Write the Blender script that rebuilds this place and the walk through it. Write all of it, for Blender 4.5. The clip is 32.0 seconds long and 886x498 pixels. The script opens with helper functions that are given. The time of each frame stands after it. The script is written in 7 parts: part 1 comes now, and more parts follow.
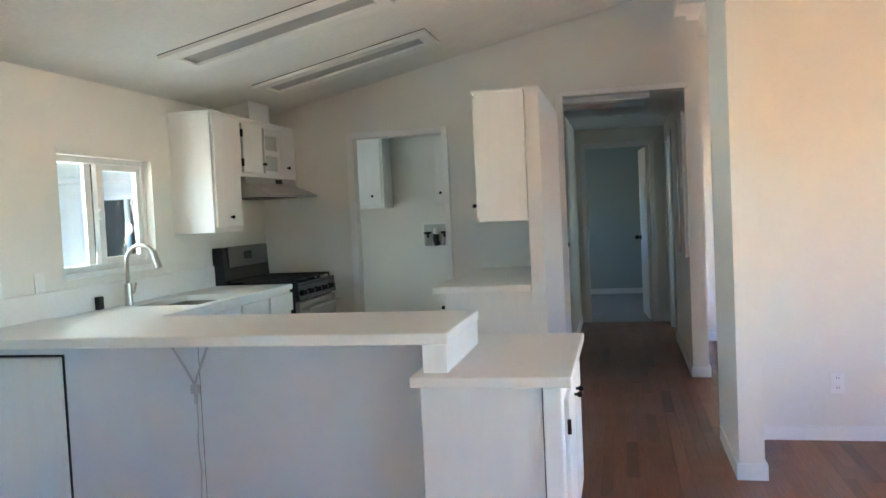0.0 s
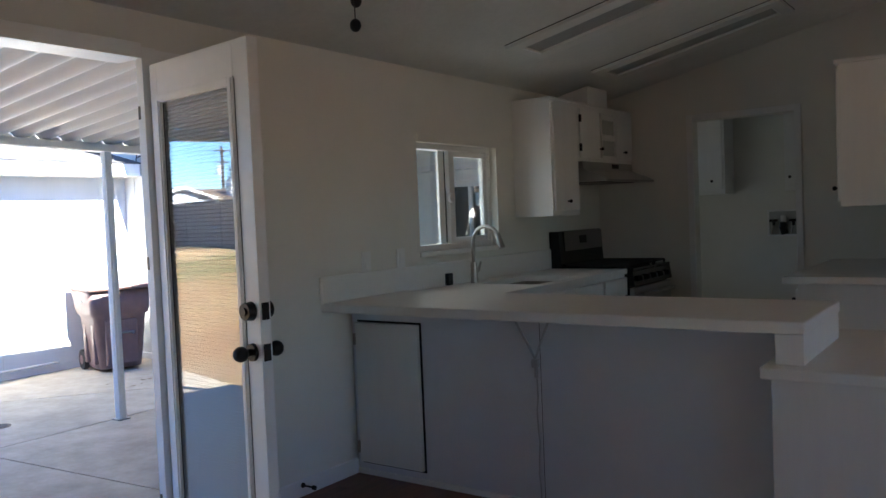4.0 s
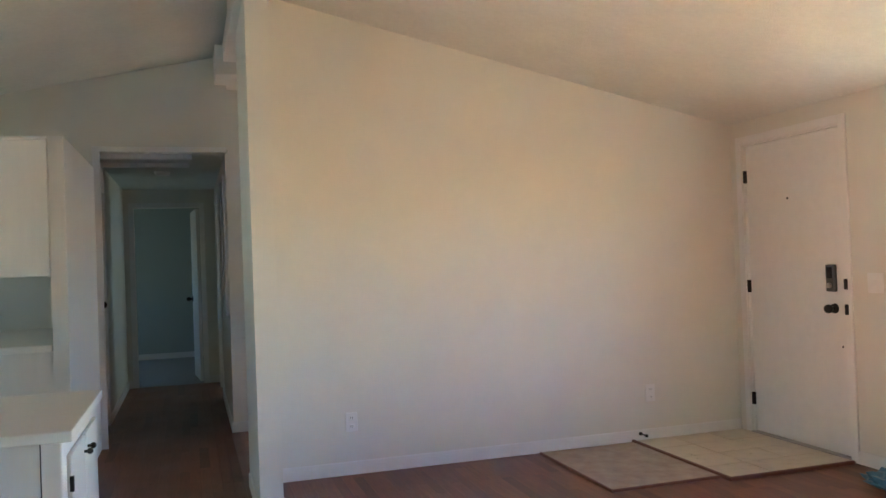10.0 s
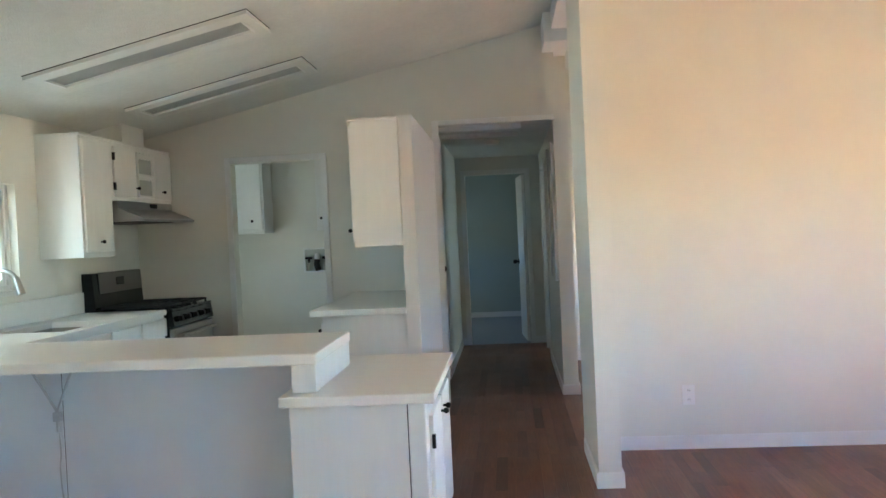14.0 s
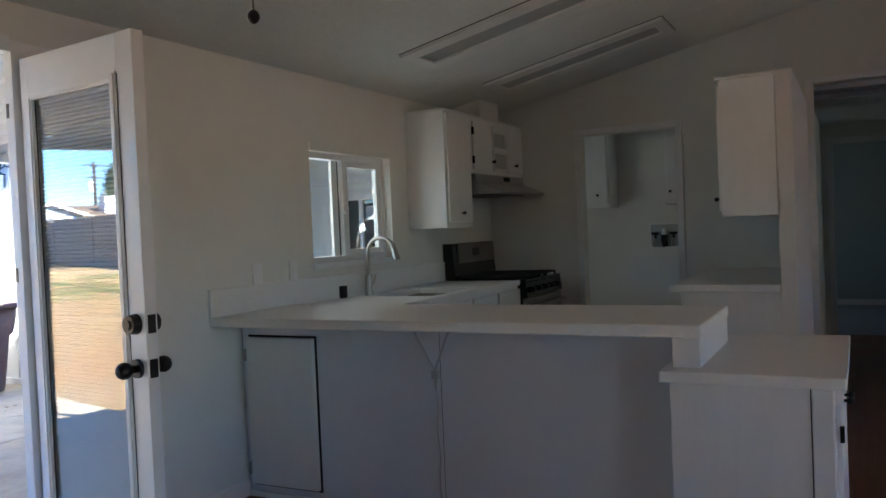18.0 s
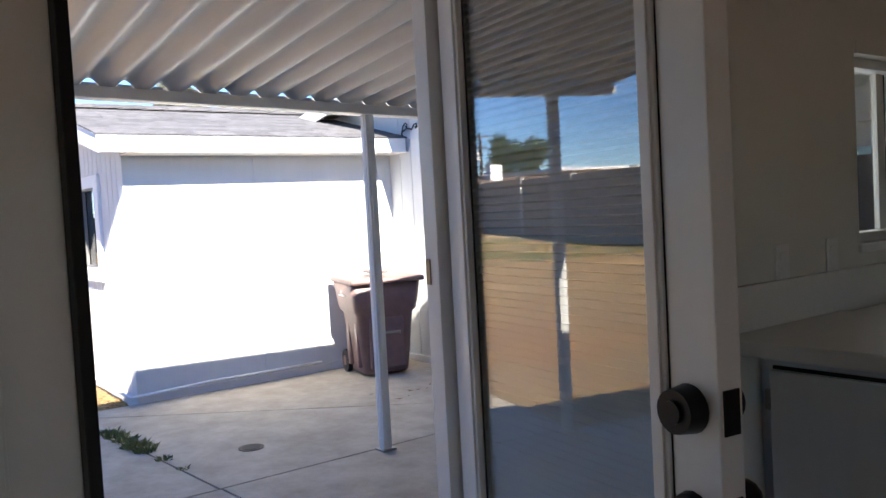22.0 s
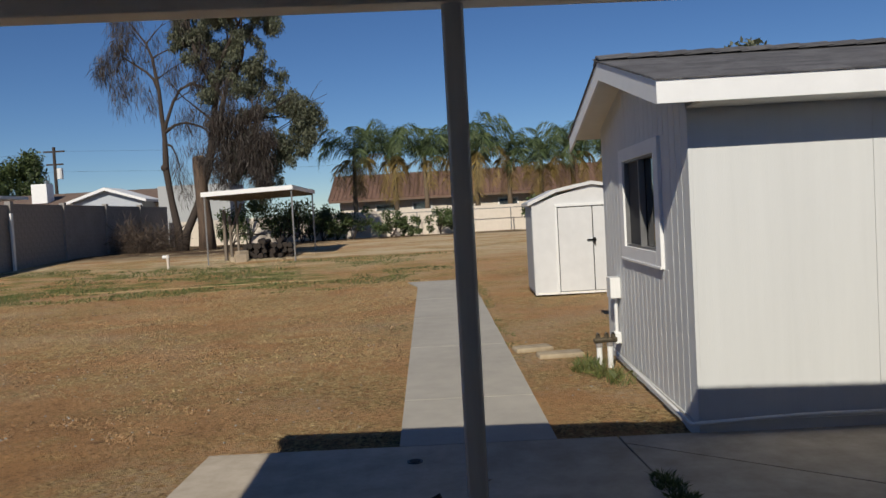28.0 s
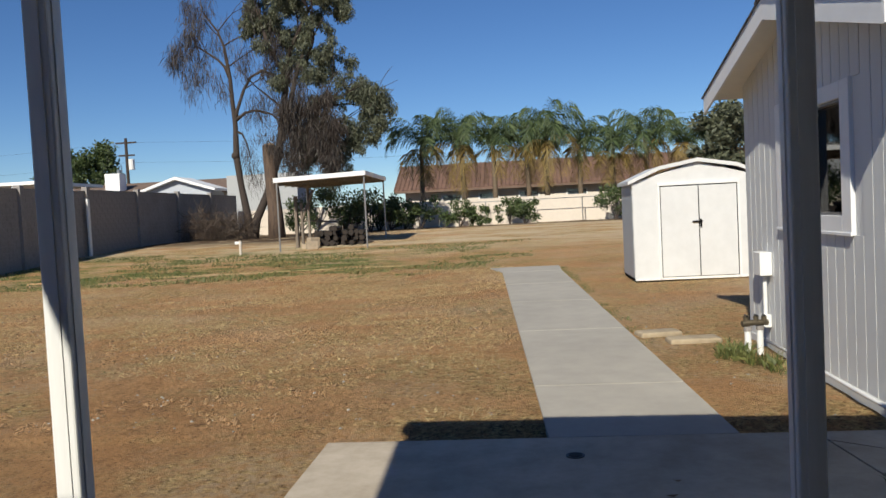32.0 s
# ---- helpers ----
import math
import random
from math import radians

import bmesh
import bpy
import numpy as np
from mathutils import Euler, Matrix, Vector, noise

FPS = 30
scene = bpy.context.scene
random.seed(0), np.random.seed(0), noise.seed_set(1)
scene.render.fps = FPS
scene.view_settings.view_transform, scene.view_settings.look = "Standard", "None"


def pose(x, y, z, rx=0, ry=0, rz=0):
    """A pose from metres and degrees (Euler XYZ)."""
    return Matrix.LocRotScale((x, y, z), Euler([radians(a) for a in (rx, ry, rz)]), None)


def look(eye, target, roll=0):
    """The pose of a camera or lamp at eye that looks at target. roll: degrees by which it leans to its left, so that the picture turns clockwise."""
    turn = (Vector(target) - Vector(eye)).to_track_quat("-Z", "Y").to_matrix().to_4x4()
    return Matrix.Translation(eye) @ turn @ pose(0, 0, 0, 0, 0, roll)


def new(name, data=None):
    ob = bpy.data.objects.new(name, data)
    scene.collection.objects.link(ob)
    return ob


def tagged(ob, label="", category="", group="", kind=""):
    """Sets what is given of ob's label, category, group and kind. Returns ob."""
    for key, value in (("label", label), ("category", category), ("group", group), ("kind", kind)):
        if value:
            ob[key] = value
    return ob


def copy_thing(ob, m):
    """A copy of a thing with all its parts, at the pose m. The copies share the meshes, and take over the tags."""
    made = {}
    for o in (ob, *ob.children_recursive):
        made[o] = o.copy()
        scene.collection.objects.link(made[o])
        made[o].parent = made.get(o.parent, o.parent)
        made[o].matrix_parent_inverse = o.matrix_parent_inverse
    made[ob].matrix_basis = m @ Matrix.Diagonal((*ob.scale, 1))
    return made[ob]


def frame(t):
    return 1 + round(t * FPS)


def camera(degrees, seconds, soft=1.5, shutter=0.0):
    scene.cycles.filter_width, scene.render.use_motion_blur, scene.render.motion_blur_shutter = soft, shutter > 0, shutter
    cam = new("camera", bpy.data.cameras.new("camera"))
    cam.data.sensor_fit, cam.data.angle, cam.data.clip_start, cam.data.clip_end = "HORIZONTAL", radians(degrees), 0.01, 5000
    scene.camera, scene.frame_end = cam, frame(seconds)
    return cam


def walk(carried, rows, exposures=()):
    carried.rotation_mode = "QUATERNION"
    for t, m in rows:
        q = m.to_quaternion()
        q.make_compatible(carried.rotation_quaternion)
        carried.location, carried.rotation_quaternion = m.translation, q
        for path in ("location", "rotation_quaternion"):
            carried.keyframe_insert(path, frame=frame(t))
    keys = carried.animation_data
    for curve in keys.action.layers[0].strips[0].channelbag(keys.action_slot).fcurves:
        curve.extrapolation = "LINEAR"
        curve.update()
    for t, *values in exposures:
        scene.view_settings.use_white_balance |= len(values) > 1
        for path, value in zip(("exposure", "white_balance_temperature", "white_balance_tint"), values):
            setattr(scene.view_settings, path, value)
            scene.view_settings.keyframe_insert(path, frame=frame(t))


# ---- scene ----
cam = camera(57.3, 32.0)
PATH = [
    (0, (0.81, 0.762, 1.384), (0.378, 2.713, 1.291), -2.7),
    (0.5, (0.802, 0.771, 1.382), (0.161, 2.664, 1.295), -2.7),
    (1, (0.788, 0.75, 1.382), (0.002, 2.587, 1.293), -2.8),
    (1.5, (0.762, 0.74, 1.381), (-0.17, 2.507, 1.29), -2.7),
    (2, (0.741, 0.725, 1.376), (-0.326, 2.415, 1.291), -2.8),
    (2.5, (0.746, 0.721, 1.374), (-0.395, 2.361, 1.291), -2.7),
    (4.5, (0.761, 0.749, 1.335), (-0.395, 2.379, 1.254), -2.4),
    (5, (0.768, 0.758, 1.332), (-0.312, 2.44, 1.25), -2.3),
    (5.5, (0.769, 0.772, 1.336), (-0.135, 2.554, 1.245), -2.4),
    (6, (0.783, 0.772, 1.334), (0.038, 2.625, 1.237), -2.4),
    (6.5, (0.803, 0.78, 1.329), (0.214, 2.689, 1.234), -2.4),
    (7, (0.802, 0.758, 1.344), (0.369, 2.708, 1.249), -2.3),
    (7.5, (0.8, 0.686, 1.363), (0.543, 2.667, 1.263), -2.4),
    (8, (0.867, 0.646, 1.366), (0.778, 2.643, 1.301), -2.7),
    (8.5, (0.967, 0.637, 1.34), (1.041, 2.635, 1.388), -2.6),
    (9, (1.056, 0.587, 1.34), (1.243, 2.577, 1.41), -2.7),
    (9.5, (1.043, 0.574, 1.315), (1.384, 2.543, 1.387), -2.4),
    (10, (1.023, 0.574, 1.314), (1.619, 2.483, 1.342), -2.1),
    (10.5, (1.026, 0.588, 1.33), (1.802, 2.431, 1.27), -2.3),
    (11, (1.013, 0.636, 1.343), (1.833, 2.459, 1.283), -2.4),
    (11.5, (1.023, 0.644, 1.388), (1.71, 2.522, 1.333), -2.7),
    (12, (1.011, 0.681, 1.35), (1.428, 2.636, 1.308), -2.7),
    (12.5, (0.987, 0.653, 1.37), (1.139, 2.647, 1.325), -3.0),
    (13, (0.948, 0.663, 1.366), (0.951, 2.663, 1.32), -2.8),
    (13.5, (0.931, 0.649, 1.372), (0.848, 2.647, 1.329), -2.7),
    (15.5, (0.862, 0.649, 1.362), (0.36, 2.584, 1.315), -2.8),
    (16, (0.852, 0.657, 1.355), (0.193, 2.544, 1.311), -2.9),
    (16.5, (0.853, 0.656, 1.352), (0.088, 2.504, 1.309), -2.7),
    (17, (0.84, 0.659, 1.347), (-0.014, 2.466, 1.304), -2.7),
    (17.5, (0.754, 0.726, 1.314), (-0.142, 2.513, 1.265), -2.6),
    (18, (0.664, 0.779, 1.305), (-0.251, 2.557, 1.256), -2.5),
    (18.5, (0.549, 0.868, 1.303), (-0.372, 2.642, 1.246), -2.5),
    (19, (0.413, 1.036, 1.332), (-0.544, 2.792, 1.271), -2.5),
    (19.5, (0.229, 1.138, 1.317), (-0.848, 2.822, 1.261), -2.7),
    (20, (0.066, 1.231, 1.339), (-1.089, 2.862, 1.261), -2.7),
    (20.5, (-0.098, 1.396, 1.309), (-1.439, 2.877, 1.23), -2.9),
    (21, (-0.337, 1.552, 1.311), (-1.83, 2.88, 1.225), -3.0),
    (21.5, (-0.608, 1.618, 1.328), (-2.173, 2.86, 1.237), -2.6),
    (22, (-0.751, 1.744, 1.321), (-2.35, 2.942, 1.232), -3.1),
    (22.5, (-0.934, 1.899, 1.388), (-2.659, 2.906, 1.29), -3.3),
    (23, (-1.124, 1.911, 1.42), (-2.895, 2.835, 1.316), -3.4),
    (23.5, (-1.274, 1.963, 1.402), (-3.069, 2.839, 1.294), -3.3),
    (24, (-1.47, 2.074, 1.375), (-3.288, 2.902, 1.276), -3.2),
    (24.5, (-1.632, 2.156, 1.377), (-3.543, 2.738, 1.29), -3.3),
    (25, (-1.817, 2.159, 1.386), (-3.772, 2.57, 1.311), -3.2),
    (25.5, (-1.957, 2.164, 1.4), (-3.933, 2.465, 1.326), -3.3),
    (26, (-2.095, 2.237, 1.397), (-4.09, 2.366, 1.325), -3.6),
    (26.5, (-2.191, 2.274, 1.383), (-4.19, 2.266, 1.315), -3.4),
    (28.5, (-2.671, 2.229, 1.344), (-4.668, 2.169, 1.258), -3.1),
    (29, (-2.758, 2.204, 1.313), (-4.755, 2.121, 1.227), -3.0),
    (29.5, (-2.837, 2.078, 1.248), (-4.833, 1.977, 1.159), -3.0),
    (30, (-2.941, 1.994, 1.233), (-4.935, 1.862, 1.143), -3.0),
    (30.5, (-3.038, 1.91, 1.189), (-5.026, 1.714, 1.1), -3.0),
    (31, (-3.064, 1.75, 1.134), (-5.052, 1.548, 1.043), -3.0),
    (31.5, (-3.177, 1.671, 1.135), (-5.165, 1.471, 1.043), -3.0),
    (32, (-3.317, 1.638, 1.136), (-5.306, 1.445, 1.043), -2.9),
]
EXPOSURES = [
    (0, 5.9, 6150, -4), (0.8, 5.85, 6150, -4), (1.5, 4.6, 6300, 2), (2.0, 3.42, 6250, 4), (5.0, 3.67, 6300, 5), (6.0, 4.8, 6850, 1), (7.0, 5.9, 6750, -4),
    (8.0, 5.75, 6200, -8), (9.0, 5.4, 6100, -10), (10.0, 5.1, 6200, -10), (10.5, 4.7, 6400, -10), (11.0, 4.1, 6600, -9), (11.5, 4.3, 6850, -9), (12.5, 5.3, 6600, -10), (13.5, 5.7, 6100, -9),
    (16.0, 5.93, 6200, -5), (16.5, 5.25, 6000, -2), (17.0, 4.05, 6100, 2), (18.5, 3.85, 6200, 3), (19.0, 3.5, 6200, 2), (20.0, 3.02, 6350, 3), (20.5, 3.1, 6500, 5), (21.0, 3.05, 6600, 6), (22.0, 2.65, 6800, 9),
    (22.5, 2.2, 6850, 9), (23.0, 1.68, 6900, 9), (23.5, 1.51, 6950, 9), (24.0, 1.42, 7000, 9), (24.5, 0.85, 7000, 8), (25.0, 0.3, 7000, 7), (25.5, 0.05, 7000, 7), (29.5, 0.05, 6900, 6), (31, 0.35, 6900, 5), (32, 0.45, 6850, 5)]
walk(cam, [(t, look(eye, target, roll)) for t, eye, target, roll in PATH], EXPOSURES)

# ---- light ----
world = bpy.data.worlds.new("sky")
scene.world = world
world.use_nodes = True
wn = world.node_tree.nodes
sky = wn.new("ShaderNodeTexSky")
sky.sky_type = 'NISHITA'
sky.sun_disc = False
SUN = Vector((1.0, -0.25, 0.738)).normalized()
sky.sun_elevation = math.asin(SUN.z)
sky.sun_rotation = math.atan2(SUN.x, SUN.y)
sky.air_density, sky.dust_density, sky.ozone_density = 0.9, 0.0, 6.0
sky.altitude = 1200.0
wn["Background"].inputs[1].default_value = 0.068
deep = wn.new("ShaderNodeHueSaturation")
deep.inputs["Hue"].default_value, deep.inputs["Saturation"].default_value = 0.508, 1.12
world.node_tree.links.new(sky.outputs[0], deep.inputs["Color"])
world.node_tree.links.new(deep.outputs[0], wn["Background"].inputs[0])
sun_data = bpy.data.lights.new("sun", 'SUN')
sun_data.energy, sun_data.angle, sun_data.color = 4.2, radians(0.55), (1.0, 0.945, 0.87)
sun = new("sun", sun_data)
sun.matrix_world = look(SUN * 60, (0, 0, 0))


def window_glow(name, eye, aim, w, h, watts):
    """An area lamp added at an opening to stand for sky light."""
    d = bpy.data.lights.new(name, 'AREA')
    d.shape, d.size, d.size_y, d.energy, d.color = 'RECTANGLE', w, h, watts, (0.93, 0.97, 1.0)
    o = new(name, d)
    o.matrix_world = look(eye, aim)
    return o


# ---- materials ----
def mat(name, base, rough=0.6, metal=0.0, vary=0.0, scale=8.0, bump=0.0, bscale=60.0, second=None, stretch=(1, 1, 1), spec=0.5, obj_rand=0.0, stain=0.0):
    m = bpy.data.materials.new(name)
    m.use_nodes = True
    nt = m.node_tree
    n, l = nt.nodes, nt.links
    b = n["Principled BSDF"]
    b.inputs["Roughness"].default_value, b.inputs["Metallic"].default_value = rough, metal
    b.inputs["Specular IOR Level"].default_value = spec
    b.inputs["Base Color"].default_value = (*base, 1)
    tc = n.new("ShaderNodeTexCoord")
    mp = n.new("ShaderNodeMapping")
    mp.inputs["Scale"].default_value = stretch
    l.new(tc.outputs["Object"], mp.inputs[0])
    col = None
    if vary or second:
        tex = n.new("ShaderNodeTexNoise")
        tex.inputs["Scale"].default_value, tex.inputs["Detail"].default_value = scale, 8
        tex.inputs["Roughness"].default_value = 0.65
        l.new(mp.outputs[0], tex.inputs[0])
        ramp = n.new("ShaderNodeValToRGB")
        dark = second or tuple(max(0, c * (1 - vary)) for c in base)
        light = base if second else tuple(min(1, c * (1 + 0.5 * vary)) for c in base)
        ramp.color_ramp.elements[0].position, ramp.color_ramp.elements[1].position = 0.33, 0.67
        ramp.color_ramp.elements[0].color, ramp.color_ramp.elements[1].color = (*dark, 1), (*light, 1)
        l.new(tex.outputs[0], ramp.inputs[0])
        col = ramp.outputs[0]
        if stain:
            t2 = n.new("ShaderNodeTexNoise")
            t2.inputs["Scale"].default_value, t2.inputs["Detail"].default_value = scale * 0.13, 6
            l.new(mp.outputs[0], t2.inputs[0])
            r2 = n.new("ShaderNodeMapRange")
            r2.inputs["From Min"].default_value, r2.inputs["From Max"].default_value = 0.35, 0.7
            r2.inputs["To Min"].default_value, r2.inputs["To Max"].default_value = 1 - stain, 1 + stain * 0.4
            l.new(t2.outputs[0], r2.inputs[0])
            mx = n.new("ShaderNodeVectorMath")
            mx.operation = 'SCALE'
            l.new(col, mx.inputs[0])
            l.new(r2.outputs[0], mx.inputs["Scale"])
            col = mx.outputs[0]
        if obj_rand:
            oi = n.new("ShaderNodeObjectInfo")
            r3 = n.new("ShaderNodeMapRange")
            r3.inputs["To Min"].default_value, r3.inputs["To Max"].default_value = 1 - obj_rand, 1 + obj_rand
            l.new(oi.outputs["Random"], r3.inputs[0])
            mx = n.new("ShaderNodeVectorMath")
            mx.operation = 'SCALE'
            l.new(col, mx.inputs[0])
            l.new(r3.outputs[0], mx.inputs["Scale"])
            col = mx.outputs[0]
        l.new(col, b.inputs["Base Color"])
        rr = n.new("ShaderNodeMapRange")
        rr.inputs["To Min"].default_value, rr.inputs["To Max"].default_value = max(0.02, rough - 0.08), min(1, rough + 0.08)
        l.new(tex.outputs[0], rr.inputs[0])
        l.new(rr.outputs[0], b.inputs["Roughness"])
    if bump:
        bt = n.new("ShaderNodeTexNoise")
        bt.inputs["Scale"].default_value, bt.inputs["Detail"].default_value = bscale, 4
        l.new(mp.outputs[0], bt.inputs[0])
        bn = n.new("ShaderNodeBump")
        bn.inputs["Strength"].default_value, bn.inputs["Distance"].default_value = bump, 0.01
        l.new(bt.outputs[0], bn.inputs["Height"])
        l.new(bn.outputs[0], b.inputs["Normal"])
    return m


def glass_mat(name, tint=(0.96, 0.98, 0.97), gloss=0.035, power=4.0):
    m = bpy.data.materials.new(name)
    m.use_nodes = True
    n, l = m.node_tree.nodes, m.node_tree.links
    n.clear()
    out, mix = n.new("ShaderNodeOutputMaterial"), n.new("ShaderNodeMixShader")
    tr, gl, lw = n.new("ShaderNodeBsdfTransparent"), n.new("ShaderNodeBsdfGlossy"), n.new("ShaderNodeLayerWeight")
    tr.inputs[0].default_value = (*tint, 1)
    gl.inputs["Roughness"].default_value = 0.01
    lw.inputs["Blend"].default_value = 0.5
    pw, fr = n.new("ShaderNodeMath"), n.new("ShaderNodeMapRange")
    pw.operation = 'POWER'
    pw.inputs[1].default_value = power
    fr.inputs["To Min"].default_value, fr.inputs["To Max"].default_value = gloss, 0.95
    l.new(lw.outputs["Facing"], pw.inputs[0]), l.new(pw.outputs[0], fr.inputs[0])
    l.new(fr.outputs[0], mix.inputs[0]), l.new(tr.outputs[0], mix.inputs[1]), l.new(gl.outputs[0], mix.inputs[2])
    l.new(mix.outputs[0], out.inputs[0])
    return m


WALL = mat("wall_paint", (0.75, 0.74, 0.685), 0.55, vary=0.035, scale=2.5, bump=0.07, bscale=260, stain=0.03)
CEIL = mat("ceiling_texture", (0.72, 0.735, 0.70), 0.8, vary=0.05, scale=30, bump=0.75, bscale=120, stain=0.04)
TRIM = mat("trim_paint", (0.80, 0.80, 0.79), 0.35, vary=0.03, scale=12, bump=0.04, bscale=90)
CABW = mat("cabinet_paint", (0.78, 0.775, 0.755), 0.38, vary=0.03, scale=6, bump=0.02, bscale=140, stretch=(3, 3, 0.4))
BARP = mat("bar_panel_paint", (0.70, 0.71, 0.76), 0.5, vary=0.04, scale=3, bump=0.05, bscale=180, stain=0.03)
QUARTZ = mat("white_quartz", (0.79, 0.775, 0.745), 0.40, vary=0.04, scale=180, stain=0.02)
FLOORB = mat("floor_base", (0.09, 0.035, 0.022), 0.6, vary=0.2, scale=5)
CARPET = mat("carpet", (0.36, 0.38, 0.42), 0.95, vary=0.2, scale=90, bump=0.6, bscale=220)
BLUEW = mat("bedroom_paint", (0.40, 0.45, 0.43), 0.6, vary=0.04, scale=2, bump=0.08, bscale=200)
# Grey that carries the shade of shallow recesses in its colour.
SHADEGREY = mat("recess_shade", (0.47, 0.49, 0.47), 0.55, vary=0.04, scale=3, bump=0.08, bscale=200)
BLACKM = mat("black_metal", (0.018, 0.017, 0.017), 0.35, metal=0.6, vary=0.2, scale=30)
ENAMEL = mat("black_enamel", (0.012, 0.012, 0.013), 0.14, vary=0.2, scale=10)
STEEL = mat("brushed_steel", (0.42, 0.41, 0.395), 0.3, metal=1.0, vary=0.12, scale=20, stretch=(1, 30, 30))
NICKEL = mat("brushed_nickel", (0.46, 0.44, 0.41), 0.33, metal=1.0, vary=0.08, scale=60)
GLASS = glass_mat("clear_glass")
CLEARISH = glass_mat("front_window_glass", (0.86, 0.88, 0.87), 0.05)
TILE = mat("cream_tile", (0.60, 0.53, 0.42), 0.3, vary=0.12, scale=14, stain=0.1, obj_rand=0.05)
BOARD = mat("plywood_board", (0.46, 0.38, 0.30), 0.7, second=(0.34, 0.26, 0.2), scale=10, bump=0.05, bscale=40, stain=0.12)
BLUEP = mat("blue_plastic", (0.05, 0.17, 0.30), 0.4, vary=0.25, scale=25, bump=0.4, bscale=30)
SIDING = mat("white_siding", (0.595, 0.605, 0.605), 0.6, vary=0.02, scale=9, bump=0.15, bscale=90, stretch=(2.5, 2.5, 0.12), stain=0.05)
FASCIA = mat("white_fascia", (0.74, 0.74, 0.74), 0.5, vary=0.04, scale=5, bump=0.05, bscale=50)
SOFFIT = mat("soffit_paint", (0.74, 0.72, 0.66), 0.7, vary=0.05, scale=5, bump=0.08, bscale=60)
SHINGLE = mat("grey_shingle", (0.11, 0.108, 0.116), 0.85, vary=0.35, scale=12, bump=0.7, bscale=220, obj_rand=0.25)
CONC = mat("concrete", (0.54, 0.465, 0.37), 0.85, second=(0.38, 0.315, 0.235), scale=4, bump=0.15, bscale=130, stain=0.22)
PATHM = mat("path_concrete", (0.40, 0.37, 0.32), 0.85, second=(0.34, 0.315, 0.275), scale=4, bump=0.15, bscale=130, stain=0.1)
ALU = mat("painted_aluminium", (0.79, 0.765, 0.71), 0.42, vary=0.05, scale=6, stretch=(0.3, 3, 3), stain=0.06)
POSTM = mat("painted_post", (0.72, 0.72, 0.71), 0.4, vary=0.06, scale=8, stretch=(4, 4, 0.4), stain=0.05)
BROWNP = mat("brown_plastic", (0.195, 0.118, 0.106), 0.5, vary=0.15, scale=12, bump=0.12, bscale=160, stain=0.1)
RUBBER = mat("rubber", (0.02, 0.02, 0.02), 0.8, vary=0.2, scale=20)
BLOCK = mat("block_wall", (0.28, 0.26, 0.245), 0.9, vary=0.15, scale=10, bump=0.3, bscale=60, stain=0.12)
BARK = mat("bark", (0.058, 0.042, 0.033), 0.9, second=(0.03, 0.022, 0.019), scale=6, bump=0.8, bscale=20, stretch=(3, 3, 0.6))
CUTWOOD = mat("cut_wood", (0.48, 0.30, 0.15), 0.8, second=(0.28, 0.16, 0.08), scale=5, stretch=(3, 3, 0.6), bump=0.3)
ROOFTILE = mat("clay_roof", (0.175, 0.1, 0.072), 0.8, vary=0.3, scale=3, bump=0.4, bscale=12, stain=0.15)
BROWNROOF = mat("brown_roof", (0.16, 0.11, 0.085), 0.9, vary=0.25, scale=3, bump=0.3, bscale=20)
STUCCO = mat("stucco", (0.62, 0.55, 0.47), 0.85, vary=0.06, scale=4, bump=0.2, bscale=40)
SHEDM = mat("shed_paint", (0.61, 0.61, 0.605), 0.45, vary=0.05, scale=5, stain=0.05)


